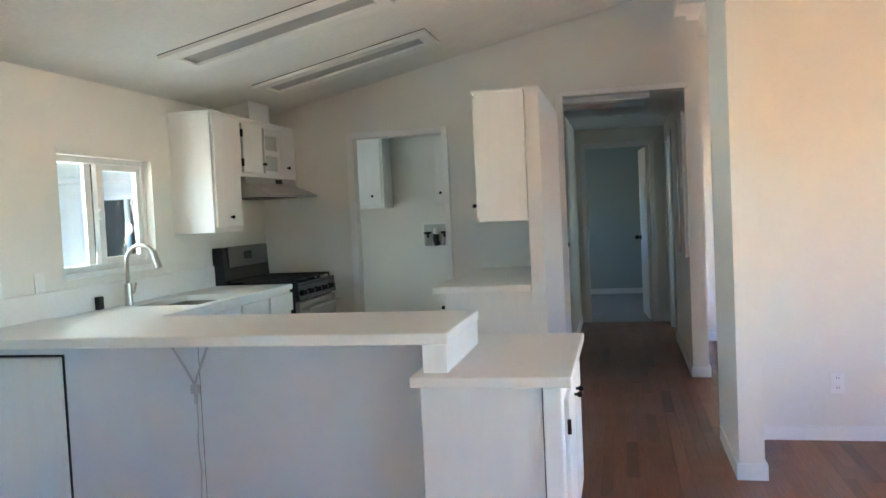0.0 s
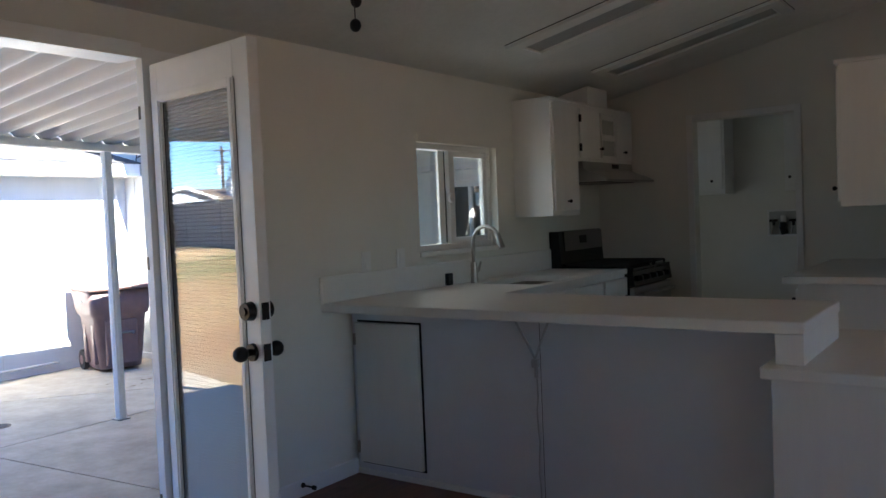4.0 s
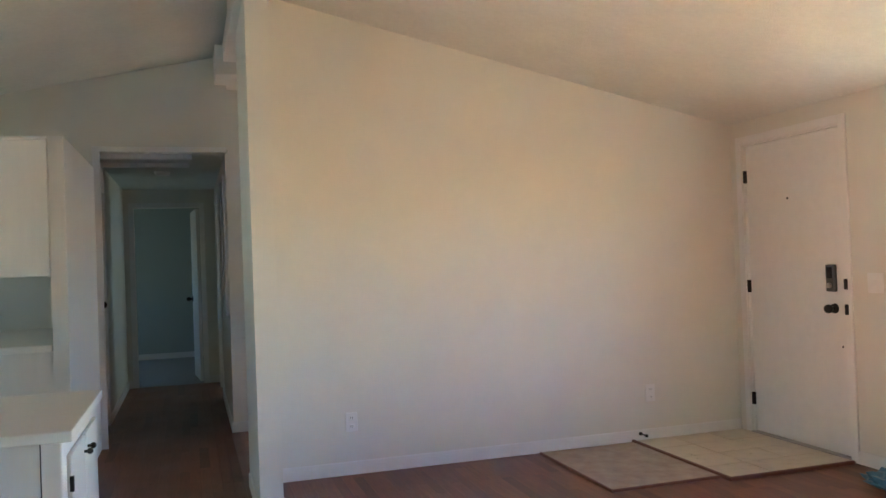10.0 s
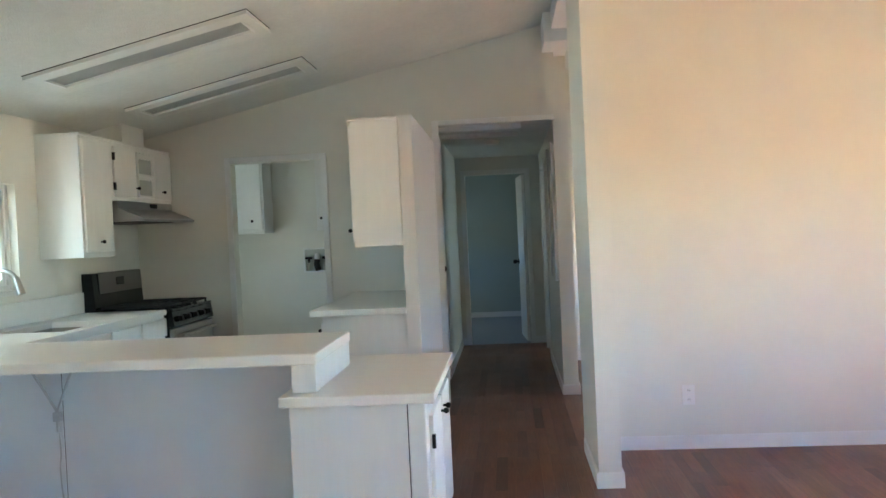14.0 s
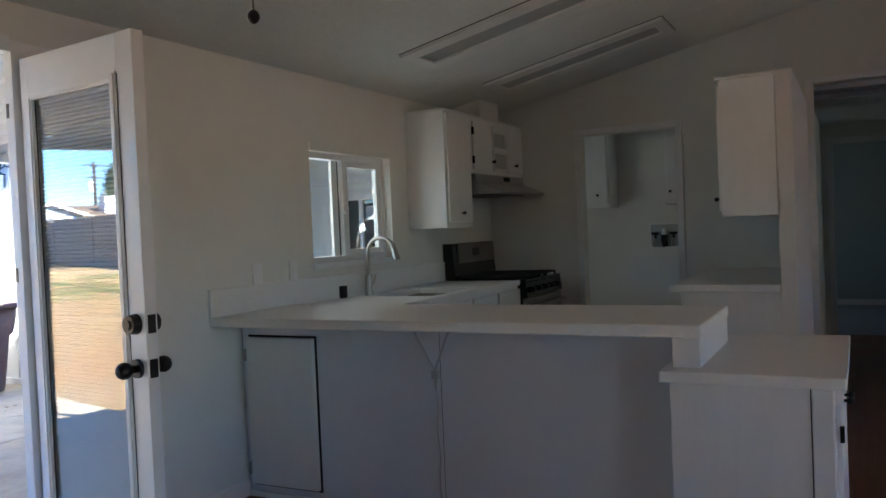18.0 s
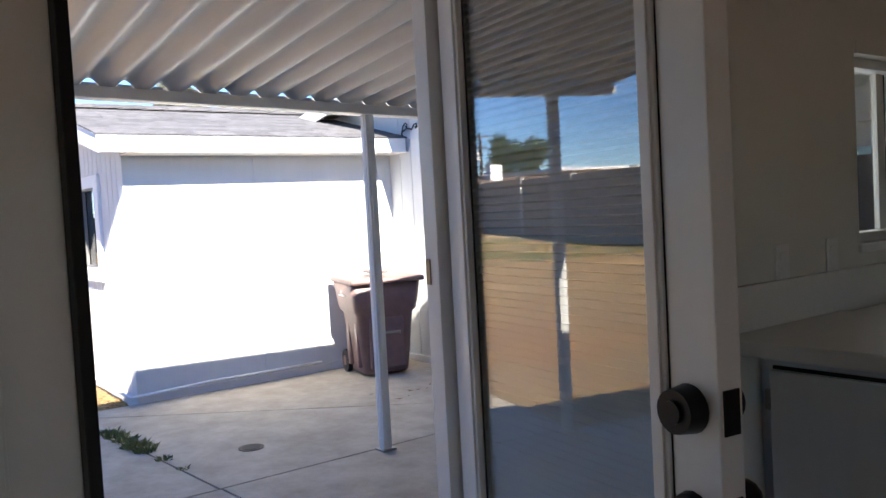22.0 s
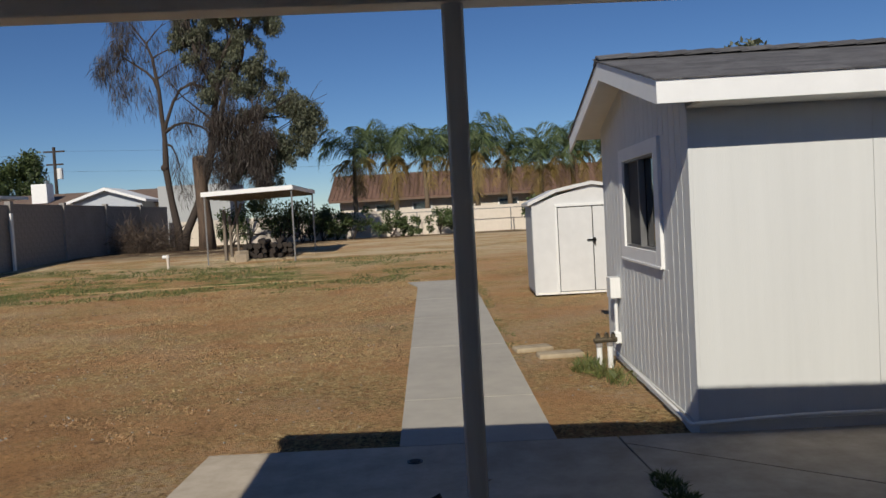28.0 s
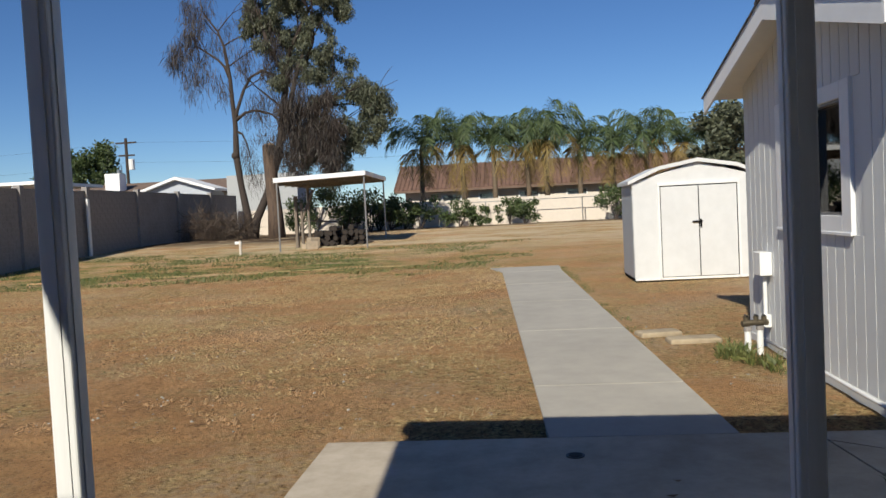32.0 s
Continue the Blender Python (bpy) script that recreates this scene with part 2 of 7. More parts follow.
def laminate_material():
    """Short red-brown strips, each of its own tone, with grain along them."""
    m = bpy.data.materials.new("wood_laminate")
    m.use_nodes = True
    n, l = m.node_tree.nodes, m.node_tree.links
    p = n["Principled BSDF"]
    tc, mp, gr = n.new("ShaderNodeTexCoord"), n.new("ShaderNodeMapping"), n.new("ShaderNodeTexNoise")
    mp.inputs["Scale"].default_value = (14, 0.9, 1)
    gr.inputs["Scale"].default_value, gr.inputs["Detail"].default_value, gr.inputs["Roughness"].default_value = 6, 8, 0.7
    oi, ge, ad, fr = n.new("ShaderNodeObjectInfo"), n.new("ShaderNodeNewGeometry"), n.new("ShaderNodeMath"), n.new("ShaderNodeMath")
    ad.operation, fr.operation = 'ADD', 'FRACT'
    l.new(oi.outputs["Random"], ad.inputs[0]), l.new(ge.outputs["Random Per Island"], ad.inputs[1]), l.new(ad.outputs[0], fr.inputs[0])
    off = n.new("ShaderNodeVectorMath")
    off.operation = 'ADD'
    l.new(ge.outputs["Position"], off.inputs[0]), l.new(fr.outputs[0], off.inputs[1])
    l.new(off.outputs[0], mp.inputs[0]), l.new(mp.outputs[0], gr.inputs[0])
    tone = n.new("ShaderNodeValToRGB")
    cr = tone.color_ramp
    cr.elements[0].color, cr.elements[1].color = (0.08, 0.031, 0.018, 1), (0.205, 0.086, 0.048, 1)
    cr.elements[0].position, cr.elements[1].position = 0.0, 1.0
    mid = cr.elements.new(0.12)
    mid.color = (0.145, 0.056, 0.032, 1)
    l.new(fr.outputs[0], tone.inputs[0])
    k = n.new("ShaderNodeMapRange")
    k.inputs["From Min"].default_value, k.inputs["From Max"].default_value = 0.3, 0.7
    k.inputs["To Min"].default_value, k.inputs["To Max"].default_value = 0.68, 1.2
    mx = n.new("ShaderNodeVectorMath")
    mx.operation = 'SCALE'
    l.new(gr.outputs[0], k.inputs[0]), l.new(tone.outputs[0], mx.inputs[0]), l.new(k.outputs[0], mx.inputs["Scale"])
    l.new(mx.outputs[0], p.inputs["Base Color"])
    ro, sm = n.new("ShaderNodeMapRange"), n.new("ShaderNodeTexNoise")
    sm.inputs["Scale"].default_value, sm.inputs["Detail"].default_value = 1.7, 5
    ro.inputs["To Min"].default_value, ro.inputs["To Max"].default_value = 0.28, 0.52
    l.new(ge.outputs["Position"], sm.inputs[0]), l.new(sm.outputs[0], ro.inputs[0]), l.new(ro.outputs[0], p.inputs["Roughness"])
    bp = n.new("ShaderNodeBump")
    bp.inputs["Strength"].default_value, bp.inputs["Distance"].default_value = 0.12, 0.003
    l.new(gr.outputs[0], bp.inputs["Height"]), l.new(bp.outputs[0], p.inputs["Normal"])
    return m


FLOORM = laminate_material()


def leaf_mat(name, a, b):
    m = bpy.data.materials.new(name)
    m.use_nodes = True
    n, l = m.node_tree.nodes, m.node_tree.links
    p = n["Principled BSDF"]
    p.inputs["Roughness"].default_value = 0.55
    g = n.new("ShaderNodeNewGeometry")
    r = n.new("ShaderNodeValToRGB")
    r.color_ramp.elements[0].color, r.color_ramp.elements[1].color = (*a, 1), (*b, 1)
    l.new(g.outputs["Random Per Island"], r.inputs[0])
    l.new(r.outputs[0], p.inputs["Base Color"])
    tl = n.new("ShaderNodeBsdfTranslucent")
    mx = n.new("ShaderNodeMixShader")
    mx.inputs[0].default_value = 0.25
    l.new(r.outputs[0], tl.inputs[0])
    l.new(p.outputs[0], mx.inputs[1]), l.new(tl.outputs[0], mx.inputs[2])
    l.new(mx.outputs[0], n["Material Output"].inputs[0])
    return m


EUCA = leaf_mat("eucalyptus_leaf", (0.03, 0.04, 0.026), (0.165, 0.175, 0.11))
DRYTWIG = leaf_mat("dry_twig", (0.05, 0.038, 0.03), (0.16, 0.115, 0.085))
DARKTWIG = leaf_mat("dark_twig", (0.03, 0.024, 0.022), (0.085, 0.066, 0.055))
PALMG = leaf_mat("palm_leaf", (0.03, 0.06, 0.026), (0.14, 0.185, 0.08))
PALMD = leaf_mat("palm_dead_leaf", (0.20, 0.135, 0.045), (0.37, 0.27, 0.09))
STRAWM = leaf_mat("straw", (0.40, 0.27, 0.12), (0.74, 0.57, 0.30))
SHRUB = leaf_mat("shrub_leaf", (0.03, 0.05, 0.02), (0.11, 0.15, 0.05))
GRASSM = leaf_mat("grass_blade", (0.07, 0.095, 0.025), (0.20, 0.21, 0.07))
LITTER = leaf_mat("dry_leaf", (0.10, 0.06, 0.03), (0.26, 0.16, 0.09))


# ---- builders ----
def box(bm, x0, x1, y0, y1, z0, z1, bevel=0.0):
    vs = [bm.verts.new((x, y, z)) for z in (z0, z1) for y in (y0, y1) for x in (x0, x1)]
    fs = [bm.faces.new([vs[i] for i in q]) for q in ((0, 2, 3, 1), (4, 5, 7, 6), (0, 1, 5, 4), (2, 6, 7, 3), (0, 4, 6, 2), (1, 3, 7, 5))]
    if bevel:
        es = list({e for f in fs for e in f.edges})
        bmesh.ops.bevel(bm, geom=es, offset=bevel, segments=2, affect='EDGES', profile=0.5)
    return bm


def boxes(*rows, bevel=0.0):
    bm = bmesh.new()
    for r in rows:
        box(bm, *r, bevel=bevel)
    return bm


def prism(bm, pts, axis, a, b):
    """A polygon in the plane across an axis, drawn out from a to b."""
    def at(p, v):
        return {"x": (v, p[0], p[1]), "y": (p[0], v, p[1]), "z": (p[0], p[1], v)}[axis]
    lo, hi = [bm.verts.new(at(p, a)) for p in pts], [bm.verts.new(at(p, b)) for p in pts]
    k = len(pts)
    fs = [bm.faces.new(lo), bm.faces.new(hi)]
    fs += [bm.faces.new((lo[i], lo[(i + 1) % k], hi[(i + 1) % k], hi[i])) for i in range(k)]
    bmesh.ops.recalc_face_normals(bm, faces=fs)
    return bm


def cyl(bm, p, q, r0, r1=None, seg=14, caps=True):
    p, q = Vector(p), Vector(q)
    d = q - p
    m = Matrix.Translation((p + q) / 2) @ d.to_track_quat("Z", "Y").to_matrix().to_4x4()
    bmesh.ops.create_cone(bm, cap_ends=caps, cap_tris=False, segments=seg, radius1=r0, radius2=r0 if r1 is None else r1, depth=d.length, matrix=m)
    return bm


def tube(bm, pts, rad, seg=10):
    """A round bar along points; rad one number or one for each point."""
    pts = [Vector(p) for p in pts]
    rs = rad if isinstance(rad, (list, tuple)) else [rad] * len(pts)
    rings, side = [], None
    for i, p in enumerate(pts):
        d = (pts[min(i + 1, len(pts) - 1)] - pts[max(i - 1, 0)]).normalized()
        if side is None:
            side = d.orthogonal().normalized()
        side = (side - d * side.dot(d)).normalized()
        up = d.cross(side)
        rings.append([bm.verts.new(p + rs[i] * (math.cos(a) * side + math.sin(a) * up)) for a in (2 * math.pi * k / seg for k in range(seg))])
    for a, b in zip(rings, rings[1:]):
        for k in range(seg):
            bm.faces.new((a[k], a[(k + 1) % seg], b[(k + 1) % seg], b[k]))
    bm.faces.new(rings[0][::-1]), bm.faces.new(rings[-1])
    return bm


def ball(bm, c, r, sx=1, sy=1, sz=1, seg=14):
    bmesh.ops.create_uvsphere(bm, u_segments=seg, v_segments=seg // 2 + 1, radius=1, matrix=Matrix.Translation(c) @ Matrix.Diagonal((r * sx, r * sy, r * sz, 1)))
    return bm


def smooth(bm, angle=35):
    for f in bm.faces:
        f.smooth = True
    for e in bm.edges:
        if len(e.link_faces) == 2 and e.calc_face_angle(0) > radians(angle):
            e.smooth = False
    return bm


def part(name, bm, material, parent=None, label="", smoothed=False):
    if smoothed:
        smooth(bm)
    me = bpy.data.meshes.new(name)
    bm.to_mesh(me)
    bm.free()
    me.materials.append(material)
    ob = new(name, me)
    ob.parent = parent
    if label:
        ob["label"] = label
    return ob


def thing(name, loc, label, category, group="", turn=0.0):
    e = new(name)
    e.empty_display_size = 0.1
    e.location = loc
    e.rotation_euler = (0, 0, radians(turn))
    return tagged(e, label, category, group)


def setting(name, bm, material, label="", category="", smoothed=False):
    ob = part(name, bm, material, smoothed=smoothed)
    return tagged(ob, label, category, kind="structure")


# area lamps added for sky light at the rooms' openings, some of them unseen
window_glow("front_window_sky", (5.02, 2.9, 1.24), (0, 2.9, 1.0), 1.8, 1.05, 0.02)
# This one fills in light at the unseen second front window.
window_glow("front_window_sky", (5.02, -0.65, 1.24), (0, -0.65, 1.4), 1.8, 1.05, 0.035)
window_glow("patio_door_sky", (-2.03, 1.66, 0.95), (0.3, 2.9, 1.7), 0.62, 1.7, 0.27)
window_glow("side_room_sky", (5.0, 7.3, 1.33), (0, 7.0, 1.3), 1.5, 0.85, 0.07)
window_glow("kitchen_window_sky", (-2.3, 5.02, 1.46), (0, 5.3, 1.7), 0.8, 0.58, 0.23)
# Fill lamp in the laundry's unseen, added opening.
window_glow("laundry_window_sky", (-2.2, 7.45, 1.05), (0, 7.45, 0.9), 0.34, 0.5, 0.085)
# Fill lamp for the bedroom, at an added window hole out of view.
window_glow("bedroom_window_sky", (-0.85, 12.0, 1.4), (2, 12.0, 1.0), 0.4, 0.4, 0.09)
# Fill lamp that brightens the hall through its side door.
window_glow("bath_window_sky", (2.86, 9.75, 1.45), (0, 9.75, 1.2), 0.5, 0.5, 0.11)


# ---- the house: shell ----
L, R, BIG, FAR, RIDGE = -2.13, 4.83, 5.61, 7.13, 1.39
EAVE, PITCH = 2.222, 0.221
GROUND = -0.18
XO = L - 0.13


def ceil_z(x):
    return EAVE + PITCH * ((x - L) if x < RIDGE else (R - x) * (RIDGE - L) / (R - RIDGE))


def wall_x(bm, x0, x1, y0, y1, z0, z1, holes):
    """A wall along y with openings (ya, yb, za, zb)."""
    ys = sorted({y0, y1, *(h[0] for h in holes), *(h[1] for h in holes)})
    for a, b in zip(ys, ys[1:]):
        cuts = sorted((h[2], h[3]) for h in holes if h[0] <= a and h[1] >= b)
        z = z0
        for c, d in cuts:
            if c > z:
                box(bm, x0, x1, a, b, z, c)
            z = d
        if z < z1:
            box(bm, x0, x1, a, b, z, z1)
    bmesh.ops.remove_doubles(bm, verts=bm.verts, dist=1e-5)
    return bm


def slope_wall(bm, x0, x1, y0, y1, z0):
    """A wall across y that reaches up to the vaulted ceiling."""
    xs = [x0] + ([RIDGE] if x0 < RIDGE < x1 else []) + [x1]
    pts = [(x0, z0), (x1, z0)] + [(x, ceil_z(x) + 0.015) for x in reversed(xs)]
    return prism(bm, pts, "y", y0, y1)


# floor and subfloor
setting("floor", boxes((XO, R + 0.13, -2.6, 10.37, -0.14, -0.012)), FLOORB, "reddish brown wood laminate floor", "floor")
setting("bedroom_floor", boxes((-0.9, 2.4, 10.37, 13.6, -0.14, -0.004)), CARPET, "grey carpet in the far bedroom", "floor")
KW = (4.58, 5.458, 1.135, 1.79)
# Unseen laundry opening, added for the light that it lets in.
LDW = (7.28, 7.62, 0.8, 1.3)
PD = (1.33, 2.76, 0.0, 2.02)
FD = (4.565, 5.48, 0.0, 2.06)
FW = (1.96, 3.87, 0.67, 1.80)
FW2 = (-1.6, 0.31, 0.67, 1.80)
PDH = (1.2, 2.92, -0.02, 2.05)
RW = (6.5, 8.1, 0.85, 1.8)
setting("wall_west", wall_x(bmesh.new(), XO + 0.02, L, -2.6, 8.75, -0.012, EAVE + 0.02, [PDH, KW, LDW]), WALL, "off-white painted wall with kitchen window and patio door", "wall")
setting("wall_east", wall_x(bmesh.new(), R, R + 0.13, -2.6, 10.37, -0.012, EAVE + 0.02, [FD, FW, FW2, RW]), WALL, "off-white painted wall with the front door", "wall")
setting("wall_south", slope_wall(bmesh.new(), L, R, -2.72, -2.6, -0.012), WALL, "off-white painted wall", "wall")
setting("wall_living", slope_wall(bmesh.new(), 1.455, R, BIG, BIG + 0.11, -0.012), WALL, "large plain off-white living room wall", "wall")
setting("wall_stub", boxes((1.333, 1.452, 4.9, BIG + 0.11, -0.012, 2.75)), WALL, "short off-white wall end beside the hall", "wall")
HL = 0.318
# kitchen's far wall: laundry opening and hall opening
bm = bmesh.new()
for x0, x1, z0 in ((L, -1.318, -0.012), (-1.318, -0.57, 2.008), (-0.57, 0.355, -0.012), (0.355, 1.333, 2.24)):
    slope_wall(bm, x0, x1, FAR, FAR + 0.11, z0)
setting("wall_kitchen", bm, WALL, "off-white kitchen wall with laundry opening", "wall")
setting("wall_hall_west", wall_x(bmesh.new(), 0.21, HL, FAR + 0.11, 10.37, -0.012, 2.3, [(7.38, 8.14, 0, 2.03)]), WALL, "off-white hall wall with a closet door", "wall")
setting("wall_hall_east", wall_x(bmesh.new(), 1.316, 1.436, 7.30, 10.37, -0.012, 3.0, [(9.15, 9.93, 0, 2.03)]), WALL, "off-white hall wall", "wall")
setting("wall_hall_end", boxes((-0.9, 0.428, 10.37, 10.47, -0.012, 2.5), (1.139, 3.0, 10.37, 10.47, -0.012, 2.5), (0.428, 1.139, 10.37, 10.47, 2.03, 2.5)), WALL, "off-white wall at the hall's end with a doorway", "wall")
# Hidden filler that blocks sky light in the gap above the hall.
setting("wall_hall_head", boxes((1.29, 1.333, FAR + 0.1102, 7.2998, 2.301, 3.0)), WALL, "unseen off-white filler above the hall", "wall")
setting("ceiling_hall", boxes((0.21, 1.33, FAR + 0.11, 10.37, 2.24, 2.3)), CEIL, "low white hall ceiling", "ceiling")
# bedroom beyond the hall
# The hole in the west wall is unseen, added to light the bedroom.
setting("wall_bedroom", wall_x(boxes((-0.9, 2.4, 13.4, 13.5, -0.012, 2.4), (2.4, 2.5, 10.47, 13.5, -0.012, 2.4)), -1.0, -0.9, 10.47, 13.5, -0.012, 2.4, [(11.8, 12.2, 1.2, 1.6)]), BLUEW, "dim blue-grey bedroom wall", "wall")
setting("ceiling_bedroom", boxes((-1.0, 2.5, 10.47, 13.5, 2.35, 2.4)), CEIL, "bedroom ceiling", "ceiling")
# room behind the living wall, seen as a slit beside the hall
setting("wall_side_room", slope_wall(bmesh.new(), 1.436, R, 9.0, 9.1, -0.012), WALL, "off-white side room wall", "wall")
# laundry
setting("wall_laundry", boxes((L, -0.15, 8.62, 8.72, -0.012, 2.4)), WALL, "off-white laundry back wall", "wall")
setting("wall_laundry_side", boxes((-0.25, -0.15, FAR + 0.11, 8.62, -0.012, 2.4)), WALL, "off-white laundry side wall", "wall")
setting("wall_laundry_outer", boxes((L - 0.11, 0.25, 8.73, 8.78, -0.012, 2.45)), WALL, "outer wall behind the laundry", "wall")
# Unseen filler that keeps sky light from leaking in over the laundry.
setting("wall_laundry_head", boxes((L - 0.11, L - 0.001, FAR + 0.05, 8.729, 2.245, 2.45)), WALL, "unseen off-white filler above the laundry", "wall")
setting("ceiling_laundry", boxes((L, -0.15, FAR + 0.11, 8.62, 2.36, 2.4)), CEIL, "laundry ceiling", "ceiling")
# vaulted ceiling, two slopes
bm = bmesh.new()
prism(bm, [(L - 0.13, ceil_z(L) - 0.029), (RIDGE, ceil_z(RIDGE)), (RIDGE, ceil_z(RIDGE) + 0.1), (L - 0.13, ceil_z(L) + 0.07)], "y", -2.72, FAR + 0.05)
# East slope runs on out of view to keep direct sun out.
prism(bm, [(RIDGE, ceil_z(RIDGE)), (R + 0.13, ceil_z(R) - 0.029), (R + 0.13, ceil_z(R) + 0.07), (RIDGE, ceil_z(RIDGE) + 0.1)], "y", -2.72, 10.5)
setting("ceiling", bm, CEIL, "white textured vaulted ceiling", "ceiling")
# ridge beam across the opening and the boxed end above the hall
setting("beam", boxes((1.244, 1.436, 6.75, FAR + 0.3, 2.75, ceil_z(1.25)), (1.3, 1.436, BIG + 0.115, 6.745, 2.84, ceil_z(1.3)), (1.287, 1.475, 4.885, BIG + 0.11, 2.75, ceil_z(1.3)), bevel=0.004), TRIM, "boxed white ridge beam", "beam")

# baseboards
BB = 0.083
bb = bmesh.new()
for r in ((1.455, 4.82, BIG - 0.013, BIG), (1.32, 1.333, 4.9002, BIG), (1.32, 1.465, 4.887, 4.9), (1.452, 1.465, 4.9002, BIG - 0.013),
          (R - 0.013, R, 3.2, FD[0] - 0.06), (R - 0.013, R, -2.6, 3.2), (L, L + 0.013, 2.85, 3.94), (L, L + 0.013, -2.6, 1.27),
          (1.303, 1.316, 7.3002, 9.09), (1.303, 1.449, 7.287, 7.3), (1.436, 1.449, 7.3002, 8.987), (HL, HL + 0.013, 8.21, 10.37), (HL + 0.013, 0.365, 10.357, 10.37),
          (1.19, 1.316, 10.357, 10.37), (1.45, R, 8.987, 9.0), (-0.9, 2.4, 13.387, 13.4), (L, R, -2.6, -2.587)):
    prism(bb, [(r[0], r[2]), (r[1], r[2]), (r[1], r[3]), (r[0], r[3])], "z", 0, BB)
bmesh.ops.bevel(bb, geom=[e for e in bb.edges if all(v.co.z > BB - 0.001 for v in e.verts)], offset=0.005, segments=2, affect='EDGES')
setting("baseboard", bb, TRIM, "white painted baseboard", "baseboard")


def casing(name, axis, plane, a, b, top, w=0.057, t=0.014, side=-1, bottom=0.0):
    """Door trim on three sides of an opening in a wall."""
    bm = bmesh.new()
    p0, p1 = sorted((plane, plane + side * t))
    rows = ((a - w, a, bottom, top + w), (b, b + w, bottom, top + w), (a, b, top, top + w))
    for u0, u1, z0, z1 in rows:
        box(bm, *((p0, p1, u0, u1) if axis == "x" else (u0, u1, p0, p1)), z0, z1, bevel=0.003)
    return setting(name, bm, TRIM, "white painted door casing", "trim")


casing("casing_laundry", "y", FAR, -1.318, -0.57, 2.008, w=0.048)
casing("casing_hall", "y", 10.37, 0.428, 1.139, 2.03)
casing("casing_front", "x", R, FD[0], FD[1], FD[3])
casing("casing_patio", "x", L, PD[0], PD[1], PD[3], side=1)
casing("casing_closet", "x", HL, 7.38, 8.14, 2.03, side=1)
casing("casing_hall_side", "x", 1.316, 9.15, 9.93, 2.03)
# stepped trim of the hall opening: a jamb and a head
setting("trim_hall_opening", boxes((0.345, 0.40, FAR - 0.014, FAR, 0, 2.262), (0.40, 1.316, FAR - 0.014, FAR, 2.222, 2.262), (0.355, 0.375, FAR, FAR + 0.11, 0, 2.222), bevel=0.003), TRIM, "white stepped trim round the hall opening", "trim")

ctk = thing("ceiling_track", (0, 0, 2.24), "white double door track across the hall ceiling", "door track")
for y, x1 in ((7.36, 1.06), (7.90, 1.04)):
    part("rail", boxes((HL + 0.004, x1, y, y + 0.05, -0.042, -0.001), bevel=0.003), TRIM, ctk)
    part("end_bracket", boxes((HL + 0.002, HL + 0.035, y, y + 0.045, -0.15 if y < 7.6 else -0.26, -0.043), bevel=0.003), TRIM, ctk, "white bracket at the track's end")

# ---- doors and windows ----
def knob(parent, x, y, z, ax, label="black door knob"):
    """A round knob on a rose; ax is the way that it points."""
    v = Vector(ax)
    bm = bmesh.new()
    c = Vector((x, y, z))
    cyl(bm, c, c + v * 0.012, 0.032, 0.03)
    cyl(bm, c + v * 0.012, c + v * 0.035, 0.013)
    ball(bm, c + v * 0.052, 0.028)
    return part("knob", bm, BLACKM, parent, label, smoothed=True)


def hinge(parent, x, y, z):
    bm = boxes((x - 0.012, x + 0.012, y - 0.012, y + 0.012, z - 0.045, z + 0.045), bevel=0.004)
    return part("hinge", bm, BLACKM, parent, "black hinge")


# front door, closed
PEWTER = mat("dark_pewter", (0.13, 0.125, 0.115), 0.4, metal=0.8, vary=0.15, scale=40)
fd = tagged(thing("door_front", (R + 0.02, FD[1], 0), "closed white painted front door with black hardware", "door"), kind="structure")
part("slab", boxes((0.0, 0.044, -(FD[1] - FD[0]) + 0.012, -0.012, 0.022, FD[3] - 0.012), bevel=0.003), TRIM, fd)
part("threshold", boxes((-0.04, 0.08, -(FD[1] - FD[0]), 0, 0.0, 0.02), bevel=0.004), STEEL, fd, "metal threshold")
knob(fd, 0.0, -0.80, 0.925, (-1, 0, 0))
kp = part("keypad_lock", boxes((-0.028, 0, -0.83, -0.758, 1.03, 1.20), bevel=0.008), PEWTER, fd, "dark grey electronic keypad deadbolt")
part("keypad", boxes((-0.031, -0.027, -0.815, -0.773, 1.115, 1.185), bevel=0.001), ENAMEL, kp)
part("thumb_turn", cyl(bmesh.new(), (-0.045, -0.794, 1.07), (-0.028, -0.794, 1.07), 0.016), NICKEL, kp)
part("peephole", cyl(bmesh.new(), (-0.004, -0.42, 1.645), (0.0, -0.42, 1.645), 0.008), BLACKM, fd)
part("bolt_hole", cyl(bmesh.new(), (-0.003, -0.853, 0.69), (0.0, -0.853, 0.69), 0.006), BLACKM, fd)
for z in (0.25, 1.05, 1.83):
    hinge(fd, -0.008, -0.006, z)
for z in (0.925, 1.08):
    part("strike_plate", boxes((-0.038, -0.0335, -0.945, -0.917, z - 0.032, z + 0.032), bevel=0.001), BLACKM, fd, "black strike plate on the jamb")
setting("jamb_front", boxes((R + 0.001, R + 0.13, FD[0] - 0.001, FD[0] + 0.01, 0, FD[3]), (R + 0.001, R + 0.13, FD[1] - 0.01, FD[1] + 0.001, 0, FD[3]), (R + 0.001, R + 0.13, FD[0], FD[1], FD[3] - 0.01, FD[3] + 0.001), (R + 0.066, R + 0.13, FD[0], FD[1], 0, FD[3])), TRIM, "white front door jamb", "trim")

